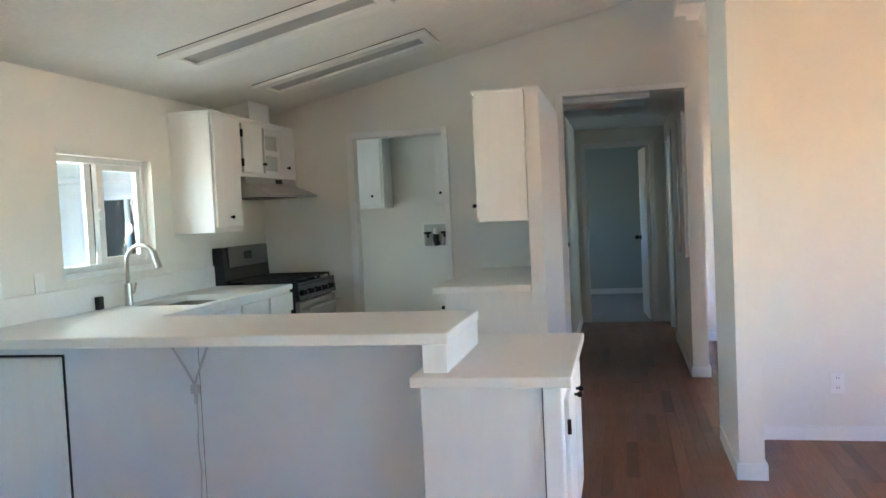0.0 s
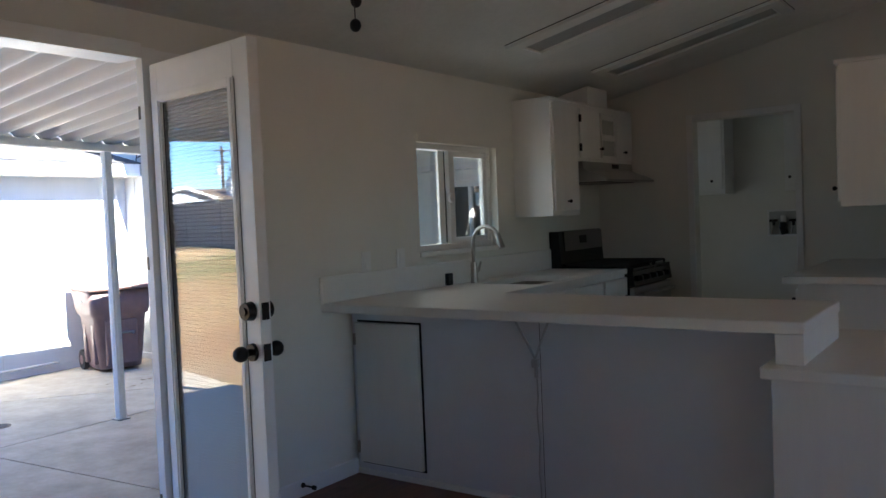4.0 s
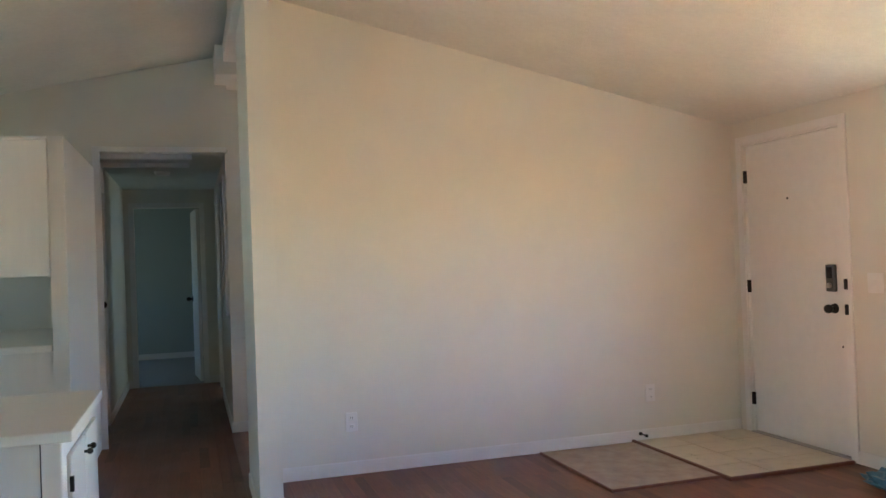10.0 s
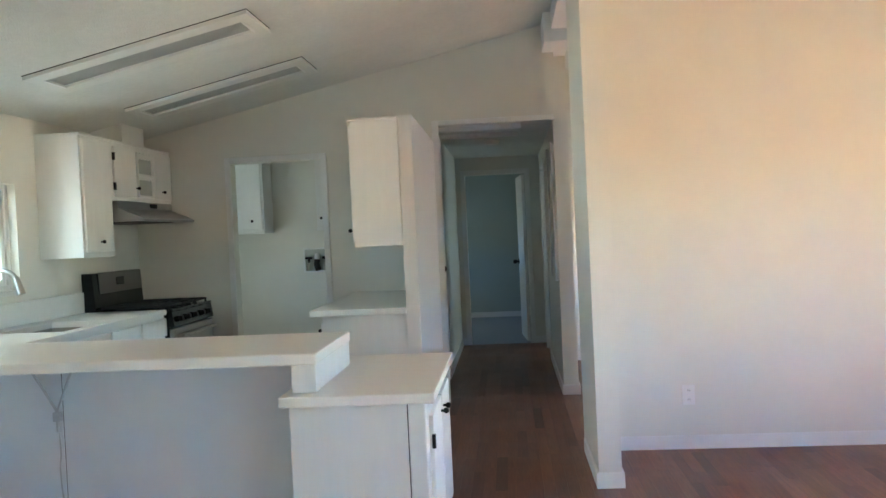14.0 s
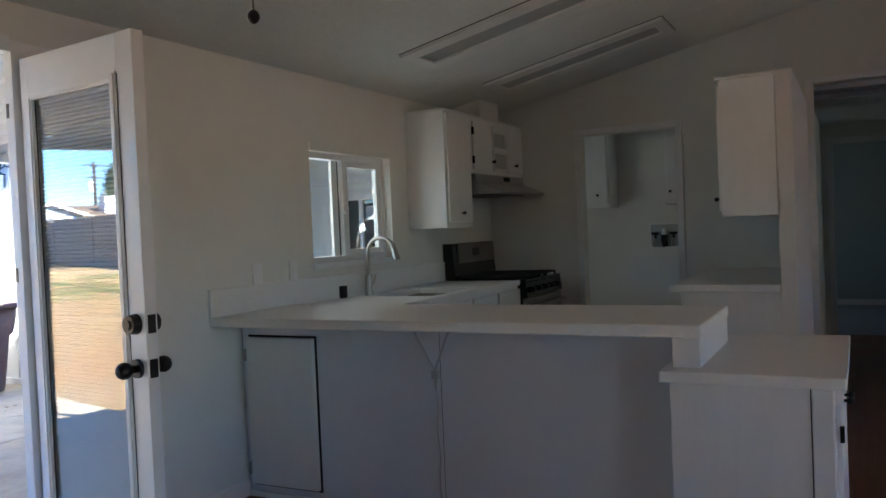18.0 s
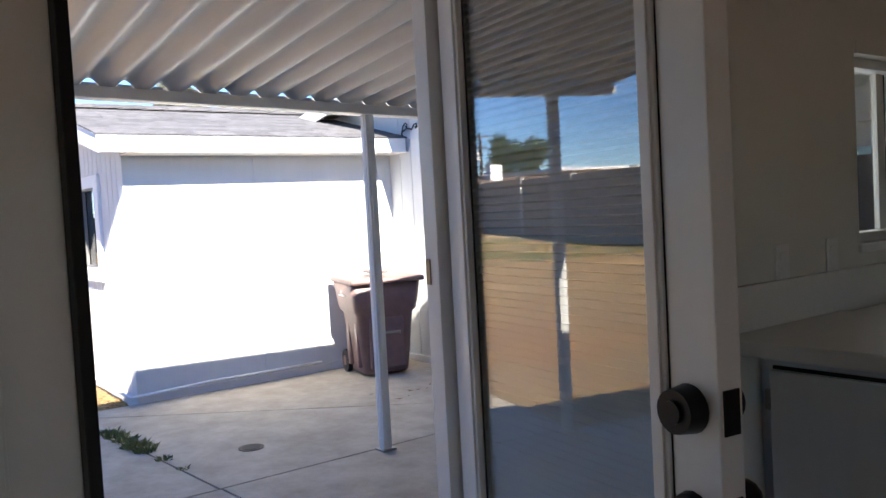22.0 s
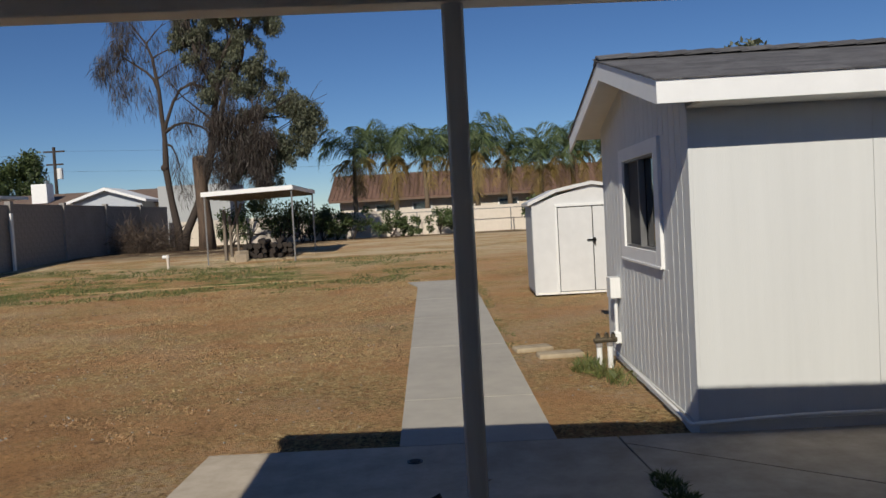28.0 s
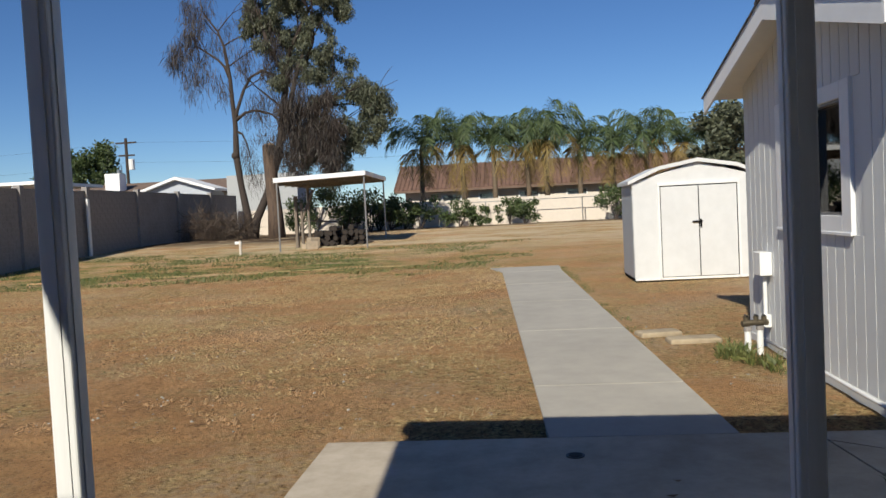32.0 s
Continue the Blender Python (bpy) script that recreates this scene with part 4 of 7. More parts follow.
part("box", prism(bmesh.new(), [(0.0, 0.0), (0.24, 0.0), (0.24, 0.148), (0.0, 0.095)], "y", 0, 0.36), CABW, vd)
hd2 = thing("range_hood", (L, 6.16, 1.55), "stainless steel under-cabinet range hood", "range hood")
part("canopy", prism(bmesh.new(), [(0.003, 0.0), (0.50, 0.0), (0.505, 0.012), (0.45, 0.042), (0.36, 0.075), (0.322, 0.095), (0.316, 0.15), (0.003, 0.15)], "y", 0, 0.92), STEEL, hd2)
part("control", boxes((0.315, 0.323, 0.52, 0.64, 0.108, 0.14)), ENAMEL, hd2)
part("filter", boxes((0.05, 0.42, 0.05, 0.70, -0.006, -0.001)), BLACKM, hd2)

# gas range
BLACKSTEEL = mat("dark_stainless", (0.24, 0.235, 0.22), 0.32, metal=0.9, vary=0.12, scale=20, stretch=(1, 30, 30))
st = thing("gas_range", (L + 0.01, 6.185, 0), "black and stainless gas range with open oven handle", "stove")
part("body", boxes((0.0, 0.62, 0, 0.755, 0.05, 0.895), bevel=0.004), ENAMEL, st)
part("cooktop", boxes((0.05, 0.655, 0, 0.755, 0.896, 0.915), bevel=0.006), ENAMEL, st, "black cooktop")
bg = part("backguard", prism(bmesh.new(), [(0.0, 0.896), (0.10, 0.896), (0.075, 1.19), (0.0, 1.19)], "y", 0, 0.755), ENAMEL, st, "black backguard")
part("backguard_face", prism(bmesh.new(), [(0.088, 1.04), (0.0945, 1.04), (0.0865, 1.187), (0.079, 1.187)], "y", 0.085, 0.745), BLACKSTEEL, bg, "dark stainless control face")
part("display", prism(bmesh.new(), [(0.09, 1.09), (0.0955, 1.09), (0.0925, 1.15), (0.087, 1.15)], "y", 0.33, 0.45), ENAMEL, bg, "dark display")
part("control_panel", prism(bmesh.new(), [(0.62, 0.79), (0.665, 0.79), (0.65, 0.895), (0.62, 0.895)], "y", 0, 0.755), ENAMEL, st)
for k in range(5):
    y = 0.1 + 0.138 * k
    part("burner_knob", cyl(bmesh.new(), (0.655, y, 0.84), (0.69, y, 0.845), 0.023, 0.019, seg=16), BLACKM, st, "black burner knob", smoothed=True)
part("oven_door", boxes((0.62, 0.66, 0.01, 0.745, 0.22, 0.775), bevel=0.006), STEEL, st, "stainless oven door")
part("oven_window", boxes((0.66, 0.663, 0.12, 0.635, 0.33, 0.62)), ENAMEL, st)
part("handle", tube(bmesh.new(), [(0.66, 0.06, 0.72), (0.70, 0.06, 0.725), (0.70, 0.695, 0.725), (0.66, 0.695, 0.72)], 0.012, 8), STEEL, st)
part("drawer", boxes((0.62, 0.655, 0.01, 0.745, 0.06, 0.21), bevel=0.006), STEEL, st)
for a in (0.03, 0.27, 0.51):
    bm = bmesh.new()
    for u in (0.12, 0.62):
        box(bm, u - 0.006, u + 0.006, a, a + 0.215, 0.93, 0.943)
    for v in (a + 0.005, a + 0.105, a + 0.21):
        box(bm, 0.12, 0.62, v - 0.006, v + 0.006, 0.93, 0.945)
    for u in (0.25, 0.37, 0.49):
        box(bm, u - 0.005, u + 0.005, a, a + 0.215, 0.931, 0.944)
    for u in (0.12, 0.62):
        for v in (a + 0.005, a + 0.21):
            box(bm, u - 0.006, u + 0.006, v - 0.006, v + 0.006, 0.914, 0.931)
    part("grate", bm, RUBBER, st, "cast iron grate")
    for u in (0.23, 0.50):
        part("burner", cyl(bmesh.new(), (u, a + 0.105, 0.914), (u, a + 0.105, 0.927), 0.04, 0.035, seg=18), RUBBER, st)

# laundry: two wall cabinets and the washer box
for x0, w, kx, lab in ((L + 0.01, 0.70, 0.59, "white laundry wall cabinet with black knob"), (-0.905, 0.59, 0.05, "white laundry wall cabinet beside the opening")):
    c = thing("laundry_cabinet", (x0, 8.30, 1.46), lab, "cabinet")
    part("body", boxes((0, w, 0.018, 0.317, 0, 0.77), bevel=0.002), CABW, c)
    cab_door(c, "y", 0.018, 0.02, w - 0.02, 0.02, 0.75, -1, (kx, 0.10))
    part("light_rail", boxes((0, w + 0.005, -0.004, 0.317, -0.02, 0), bevel=0.003), CABW, c)
wb = thing("washer_box", (-1.128, 8.61, 1.03), "recessed white washer outlet box with black hoses and valves", "valve box")
part("frame", boxes((0, 0.29, -0.012, 0.005, 0, 0.018), (0, 0.29, -0.012, 0.005, 0.228, 0.246), (0, 0.018, -0.012, 0.005, 0.018, 0.228), (0.272, 0.29, -0.012, 0.005, 0.018, 0.228), bevel=0.002), TRIM, wb)
# The grey back paints the shade of a deeper recess.
part("back", boxes((0.018, 0.272, -0.002, 0.006, 0.018, 0.228)), SHADEGREY, wb, "back of the box, its recess shade in the grey")
for x in (0.06, 0.23):
    v = part("valve", cyl(cyl(bmesh.new(), (x, -0.03, 0.10), (x, -0.03, 0.15), 0.013, seg=12), (x - 0.035, -0.035, 0.145), (x + 0.035, -0.035, 0.145), 0.012, seg=12), BLACKM, wb, "black valve with handle")
    part("hose_stub", tube(bmesh.new(), [(x, -0.03, 0.11), (x - 0.015, -0.035, 0.06), (x - 0.02, -0.03, 0.02)], 0.01, 8), NICKEL, v)
part("drain_cap", cyl(bmesh.new(), (0.145, -0.035, 0.12), (0.145, -0.035, 0.19), 0.028, 0.024, seg=14), TRIM, wb, "white drain cap")
part("drain_hose", tube(bmesh.new(), [(0.145, -0.035, 0.13), (0.14, -0.04, 0.08), (0.155, -0.035, 0.02)], 0.03, 12), BLACKM, wb, "black drain hose")

# ceiling lights: two troffers that lie in the slope, switched off
LIGHTFRAME = mat("light_frame_paint", (0.72, 0.725, 0.69), 0.5, vary=0.03, scale=15)
LENS = mat("light_lens", (0.36, 0.375, 0.365), 0.35, vary=0.08, scale=90, bump=0.5, bscale=300)


def troffer(y0, y1, xa, xb):
    t = thing("ceiling_light", (0, 0, 0), "unlit recessed fluorescent ceiling light with grey lens", "ceiling light", "kitchen ceiling lights")
    z = lambda x, d: ceil_z(x) - d
    e, w = 0.055, 0.112

    def slab(bm, a, b, c, d, lo, hi):
        prism(bm, [(a, z(a, lo)), (b, z(b, lo)), (b, z(b, hi)), (a, z(a, hi))], "y", c, d)

    bm = bmesh.new()
    for r in ((xa, xb, y0, y0 + w), (xa, xb, y1 - w, y1), (xa, xa + e, y0 + w, y1 - w), (xb - e, xb, y0 + w, y1 - w)):
        slab(bm, *r, 0.024, 0.004)
    part("frame", bm, LIGHTFRAME, t)
    # Black slab draws the frame's shadow line against the ceiling.
    bm = bmesh.new()
    slab(bm, xa - 0.002, xb + 0.002, y0 - 0.005, y1 - 0.006, 0.0035, -0.01)
    part("shadow_gap", bm, RUBBER, t, "black slab for the shadow line between frame and ceiling")
    bm = bmesh.new()
    slab(bm, xa + e, xb - e, y0 + w, y1 - w, 0.008, 0.004)
    part("diffuser", bm, LENS, t)
    for a in (xa + e, xb - e - 0.012):
        bm = bmesh.new()
        slab(bm, a, a + 0.012, y0 + w, y1 - w, 0.028, 0.0245)
        part("lens_clip", bm, TRIM, t, "white lens end clip")


troffer(6.06, 6.50, -1.672, -0.418)
troffer(4.875, 5.315, -1.672, -0.412)
sd = thing("smoke_detector", (0.80, 8.60, 2.24), "round white smoke detector on the hall ceiling", "smoke detector")
part("body", cyl(bmesh.new(), (0, 0, 0), (0, 0, -0.035), 0.075, 0.06, seg=24), TRIM, sd, smoothed=True)

# fan pull chains
fan = thing("fan_pull_chain", (-0.71, 2.44, ceil_z(-0.71)), "dark ceiling fan pull chains with round bobs", "pull chain")
for dx, dz, z in ((0.0, 0.0, 1.885), (-0.02, 0.03, 1.96)):
    h = z - ceil_z(-0.71)
    part("chain", cyl(bmesh.new(), (dx, dz, 0), (dx, dz, h), 0.0018, seg=6), BLACKM, fan)
    part("bob", ball(bmesh.new(), (dx, dz, h - 0.012), 0.016, sz=1.15), BLACKM, fan, "dark wooden bob", smoothed=True)

# outlets and switches
def plate(loc, axis, label, slots=True, w=0.075, h=0.118):
    p = thing("wall_outlet" if slots else "light_switch", loc, label, "outlet" if slots else "switch")
    if axis == "y":
        part("plate", boxes((-w / 2, w / 2, -0.006, 0, -h / 2, h / 2), bevel=0.002), TRIM, p)
        for z in (-0.027, 0.027) if slots else (0,):
            s = part("socket", boxes((-0.017, 0.017, -0.009, -0.005, z - 0.015, z + 0.015), bevel=0.002), TRIM, p)
            for dx in (-0.006, 0.006):
                part("slot", boxes((dx - 0.0014, dx + 0.0014, -0.0098, -0.0088, z - 0.005, z + 0.006)), RUBBER, s)
    else:
        part("plate", boxes((-0.006, 0, -w / 2, w / 2, -h / 2, h / 2), bevel=0.002), TRIM, p)
        for z in (-0.027, 0.027) if slots else (0,):
            part("socket", boxes((-0.009, -0.005, -0.017, 0.017, z - 0.015, z + 0.015), bevel=0.002), TRIM, p)
    return p


plate((1.955, BIG, 0.325), "y", "white duplex wall outlet")
plate((4.08, BIG, 0.33), "y", "blank white painted wall plate", True)
plate((R, 4.335, 1.09), "x", "white wall switch beside the front door", False, w=0.115)
plate((R, 3.87, 0.32), "x", "white wall outlet under the window")

for y in (4.083, 4.384):
    p = thing("wall_plate", (L, y, 1.11), "white blank plate above the kitchen counter", "wall plate")
    part("plate", boxes((0, 0.006, -0.037, 0.037, -0.059, 0.059), bevel=0.002), TRIM, p)
    part("socket", boxes((0.005, 0.009, -0.017, 0.017, -0.034, 0.034), bevel=0.002), TRIM, p)

# door stops on the baseboards
for loc, ax in (((3.985, BIG - 0.013, 0.055), (0, -1, 0)), ((L + 0.013, 3.52, 0.055), (1, 0, 0))):
    d = thing("door_stop", loc, "black spring door stop on the baseboard", "door stop")
    v = Vector(ax)
    part("rod", cyl(bmesh.new(), (0, 0, 0), v * 0.07, 0.005, seg=8), BLACKM, d)
    part("tip", cyl(bmesh.new(), v * 0.07, v * 0.085, 0.011, seg=10), RUBBER, d)
    part("base", cyl(bmesh.new(), (0, 0, 0), v * 0.006, 0.013, seg=10), BLACKM, d)

# entry: tile square, board, bag, leaf
EDGEWOOD = mat("edge_strip_wood", (0.16, 0.065, 0.04), 0.5, vary=0.2, scale=12)
et = tagged(thing("entry_tiles", (3.93, 4.53, 0), "cream tiled entry square with wooden edge", "floor"), kind="structure")
part("edge", boxes((-0.02, 0.0, -0.02, 1.06, 0, 0.022), (0.0, 0.86, -0.02, 0.0, 0, 0.022), bevel=0.003), EDGEWOOD, et)
part("bed", boxes((0, 0.89, 0, 1.06, 0.0, 0.008)), mat("grout", (0.40, 0.33, 0.25), 0.9, vary=0.1), et)
for i in range(3):
    for j in range(4):
        part("tile", boxes((i * 0.297 + 0.002, i * 0.297 + 0.293, j * 0.265 + 0.002, j * 0.265 + 0.261, 0.007, 0.013 + 0.0006 * ((i + j) % 2)), bevel=0.0015), TILE, et)
fb = thing("floor_board", (3.2, 4.59, 0), "flat brown plywood board lying on the floor", "board")
part("sheet", boxes((0.012, 0.70, 0.012, 0.97, 0.002, 0.014), bevel=0.002), BOARD, fb)
part("edge_strip", boxes((0, 0.011, 0, 0.97, 0.0, 0.017), (0.012, 0.70, 0, 0.011, 0.0, 0.017), bevel=0.002), EDGEWOOD, fb, "dark red-brown edge strip")
bag = thing("plastic_bag", (4.57, 4.0, 0.0), "crumpled blue plastic bag on the floor", "bag")
bm = bmesh.new()
bmesh.ops.create_icosphere(bm, subdivisions=3, radius=1)
for v in bm.verts:
    k = noise.noise(v.co * 2.2) * 0.45 + noise.noise(v.co * 6) * 0.15
    v.co = Vector((v.co.x * 0.11, v.co.y * 0.18, max(0.0, 0.045 + v.co.z * 0.045))) * (1 + k)
    if v.co.y < -0.10:
        v.co.z += 0.03
part("film", bm, BLUEP, bag)
lf = thing("dry_leaf", (4.62, 3.63, 0.002), "small dry brown leaf on the floor", "leaf")
part("blade", prism(bmesh.new(), [(-0.05, 0), (-0.01, 0.018), (0.05, 0.004), (0.0, -0.016)], "z", 0, 0.006), LITTER, lf)

# framed panel on the hall wall and a switch on the partition
hp = thing("wall_panel", (1.316, 0, 0), "white edged tall panel on the hall wall", "wall panel")
part("board", boxes((-0.012, 0, 7.34, 8.03, 0.94, 2.05), bevel=0.002), WALL, hp)
part("edge_strip", boxes((-0.028, -0.012, 8.0, 8.035, 0.93, 2.07), bevel=0.003), TRIM, hp)
part("edge_strip", boxes((-0.028, -0.012, 7.335, 7.37, 0.93, 2.07), bevel=0.003), TRIM, hp)

# ---- outside ----
def ground_z(x, y):
    f = min(1.0, max(0.0, (-24.0 - x) / 14.0))
    f = f * f * (3 - 2 * f)
    side = min(1.0, max(0.0, (-8.0 - y) / 6.0)) * min(1.0, max(0.0, (-20.0 - x) / 10.0))
    return GROUND - 0.022 + 0.46 * f + 0.05 * side


def yard_z(x, y):
    z = ground_z(x, y)
    if -60 < x < -8.2 and abs(y) < 28 and not (0.6 < y < 3.4 and x > -21.5):
        z += 0.025 * noise.noise((x * 0.9, y * 0.9, 0)) + 0.012 * noise.noise((x * 3, y * 3, 5))
        if x > -19 and -9 < y < 3.6:
            z += 0.010 * noise.noise((x * 5, y * 5, 2)) + 0.006 * noise.noise((x * 11, y * 11, 7))
    return z


def dirt_material():
    m = bpy.data.materials.new("dry_yard")
    m.use_nodes = True
    n, l = m.node_tree.nodes, m.node_tree.links
    p = n["Principled BSDF"]
    p.inputs["Roughness"].default_value = 0.95
    p.inputs["Specular IOR Level"].default_value = 0.15
    tc = n.new("ShaderNodeTexCoord")

    def tex(scale, detail=6, rough=0.6, stretch=None):
        t = n.new("ShaderNodeTexNoise")
        t.inputs["Scale"].default_value, t.inputs["Detail"].default_value, t.inputs["Roughness"].default_value = scale, detail, rough
        if stretch:
            mp = n.new("ShaderNodeMapping")
            mp.inputs["Scale"].default_value = stretch
            l.new(tc.outputs["Object"], mp.inputs[0]), l.new(mp.outputs[0], t.inputs[0])
        else:
            l.new(tc.outputs["Object"], t.inputs[0])
        return t.outputs[0]

    def ramp(src, a, b):
        r = n.new("ShaderNodeMapRange")
        r.inputs["From Min"].default_value, r.inputs["From Max"].default_value = a, b
        l.new(src, r.inputs[0])
        return r.outputs[0]

    def mix(fac, a, b):
        x = n.new("ShaderNodeMix")
        x.data_type = 'RGBA'
        l.new(fac, x.inputs[0])
        for s, v in ((6, a), (7, b)):
            if isinstance(v, tuple):
                x.inputs[s].default_value = (*v, 1)
            else:
                l.new(v, x.inputs[s])
        return x.outputs[2]

    def times(a, b):
        x = n.new("ShaderNodeMath")
        x.operation = 'MULTIPLY'
        l.new(a, x.inputs[0]), l.new(b, x.inputs[1])
        return x.outputs[0]

    soil = mix(ramp(tex(0.7), 0.35, 0.65), (0.50, 0.27, 0.12), (0.61, 0.36, 0.175))
    soil = mix(ramp(tex(11, 8, 0.75), 0.5, 0.66), soil, (0.34, 0.185, 0.082))
    soil = mix(ramp(tex(38, 6, 0.8), 0.53, 0.62), soil, (0.20, 0.11, 0.055))
    soil = mix(ramp(tex(52, 5, 0.8), 0.58, 0.66), soil, (0.60, 0.40, 0.23))
    soil = mix(ramp(tex(2.4, 12, 0.85), 0.58, 0.62), soil, (0.19, 0.105, 0.055))
    # matted dry grass in ragged patches
    mat_patch = ramp(tex(0.62, 9, 0.68, (1, 0.7, 1)), 0.43, 0.53)
    thatch = mix(ramp(tex(17, 8, 0.8, (2.2, 1, 1)), 0.44, 0.56), (0.32, 0.225, 0.09), (0.74, 0.54, 0.27))
    thatch = mix(ramp(tex(27, 6, 0.8), 0.51, 0.58), thatch, (0.11, 0.07, 0.032))
    col = mix(times(mat_patch, ramp(tex(6, 9, 0.8), 0.4, 0.56)), soil, thatch)
    col = mix(times(ramp(tex(0.33, 5, 0.6), 0.5, 0.62), ramp(tex(16, 6, 0.7), 0.4, 0.62)), col, (0.54, 0.39, 0.25))
    col = mix(ramp(tex(70, 3, 0.6), 0.68, 0.74), col, (0.68, 0.58, 0.42))
    sep = n.new("ShaderNodeSeparateXYZ")
    l.new(tc.outputs["Object"], sep.inputs[0])
    band = times(ramp(sep.outputs[0], -20.5, -23.0), ramp(sep.outputs[0], -33.0, -27.5))
    far = ramp(sep.outputs[0], -26.0, -32.0)
    left = ramp(sep.outputs[1], 3.0, -4.0)
    pale = times(far, ramp(tex(0.7, 9, 0.7, (1, 0.35, 1)), 0.42, 0.56))
    col = mix(pale, col, (0.62, 0.5, 0.33))
    grass = times(times(band, left), ramp(tex(0.9, 9, 0.75, (1, 0.5, 1)), 0.48, 0.60))
    col = mix(grass, col, (0.12, 0.175, 0.04))
    weeds = times(ramp(tex(0.45, 6, 0.7), 0.56, 0.66), ramp(tex(14, 5, 0.7), 0.5, 0.62))
    col = mix(weeds, col, (0.15, 0.15, 0.06))
    # Darker ground under the trees: brown litter, with shade put into the colour.
    bed = times(times(ramp(sep.outputs[0], -33.5, -36.5), ramp(sep.outputs[1], -3.5, -6.0)), ramp(tex(0.7, 5, 0.7), 0.3, 0.5))
    col = mix(bed, col, (0.10, 0.064, 0.04))
    litter = times(ramp(sep.outputs[0], -43.0, -45.5), ramp(tex(0.9, 6, 0.7), 0.36, 0.52))
    col = mix(litter, col, (0.15, 0.098, 0.06))
    near = times(ramp(sep.outputs[0], -13.5, -9.0), ramp(tex(34, 6, 0.8), 0.52, 0.64))
    col = mix(times(near, ramp(tex(0.9, 4, 0.6), 0.42, 0.6)), col, (0.11, 0.066, 0.034))
    l.new(col, p.inputs["Base Color"])
    bp = n.new("ShaderNodeBump")
    bp.inputs["Strength"].default_value, bp.inputs["Distance"].default_value = 1.0, 0.085
    l.new(tex(30, 10, 0.8), bp.inputs["Height"])
    l.new(bp.outputs[0], p.inputs["Normal"])
    return m


YARD = dirt_material()
CLOD = mat("dirt_clod", (0.30, 0.18, 0.09), 0.95, second=(0.15, 0.09, 0.045), scale=12, bump=0.3, bscale=60)
xs = sorted({*np.linspace(-64, 12, 190).round(3).tolist(), *np.linspace(-18, -8, 120).round(3).tolist(), -3000.0, -900.0, -300.0, -130.0, -85.0, 30.0, 90.0, 400.0, 3000.0})
ys = sorted({*np.linspace(-30, 30, 110).round(3).tolist(), *np.linspace(-7.5, 3.5, 120).round(3).tolist(), -3000.0, -900.0, -250.0, -80.0, -45.0, 45.0, 90.0, 300.0, 3000.0})
verts = []
for x in xs:
    for y in ys:
        z = yard_z(x, y) - (0.03 if x > -8.2 else 0)
        verts.append((x, y, z))
ny = len(ys)
faces = [(i * ny + j, (i + 1) * ny + j, (i + 1) * ny + j + 1, i * ny + j + 1) for i in range(len(xs) - 1) for j in range(ny - 1)]
me = bpy.data.meshes.new("ground")
me.from_pydata(verts, [], faces)
me.materials.append(YARD)
tagged(new("ground", me), "dry brown dirt yard with sparse grass", "ground", kind="structure")

# patio slab in pieces with open joints
pt = tagged(new("patio"), "stained grey concrete patio slab with joints", "patio", kind="structure")
J = 0.008
for pts in ([(-7.905, 0.462), (-5.2 - J, 0.462), (-5.2 - J, 3.40 - J), (-7.905, 3.20 - J)],
            [(-5.2 + J, -2.0), (XO, -2.0), (XO, 3.65 - J), (-5.2 + J, 3.41 - J)],
            [(-7.905, 3.20 + J), (-7.76 + J, 3.21 + J), (-5.2 - J, 6.38 - J), (-5.2 - J, 6.46), (-7.905, 6.46)],
            [(-7.74 + J, 3.21 + J), (-5.2 - J, 3.40 + J), (-5.2 - J, 6.38 - 3 * J)],
            [(-5.2 + J, 3.41 + J), (XO, 3.65 + J), (XO, 6.46), (-5.2 + J, 6.46)]):
    part("slab", prism(bmesh.new(), pts, "z", GROUND - 0.12, GROUND), CONC, pt)
part("joint_bed", boxes((-7.89, XO, 0.48, 6.4, GROUND - 0.13, GROUND - 0.018)), mat("joint_dirt", (0.10, 0.08, 0.055), 0.95, vary=0.3, scale=20), pt)
for x, y in ((-5.86, 3.88), (-7.558, 1.869)):
    d = thing("floor_drain", (x, y, GROUND), "small round dark patio drain", "drain")
    part("rim", cyl(bmesh.new(), (0, 0, 0.0), (0, 0, 0.005), 0.085 if x > -6 else 0.05, seg=24), mat("drain_rust", (0.10, 0.07, 0.05), 0.8, vary=0.3) if x > -6 else BLACKM, d)
    part("grate", cyl(bmesh.new(), (0, 0, 0.005), (0, 0, 0.008), 0.06 if x > -6 else 0.036, seg=20), RUBBER, d)
# walkway of poured slabs
wk = tagged(new("walkway"), "straight grey concrete garden path", "path", kind="structure")
N = 10
for k in range(N):
    a, b = -7.915 - 13.4 * k / N, -7.915 - 13.4 * (k + 1) / N + 0.006
    lo = lambda x: 1.745 - 0.048 * (-7.9 - x) * 0.9 - (0.24 if x < -20.3 else 0)
    hi = lambda x: 2.80 - 0.034 * (-7.9 - x) * 0.9 + (0.05 if x < -20.3 else 0)
    part("slab", prism(bmesh.new(), [(a, lo(a)), (a, hi(a)), (b, hi(b)), (b, lo(b))], "z", GROUND - 0.1, GROUND + 0.002 * (k % 2)), PATHM, wk)
STONEM = mat("tan_stone", (0.40, 0.33, 0.23), 0.9, second=(0.30, 0.235, 0.155), scale=9, bump=0.5, bscale=40, stain=0.2)
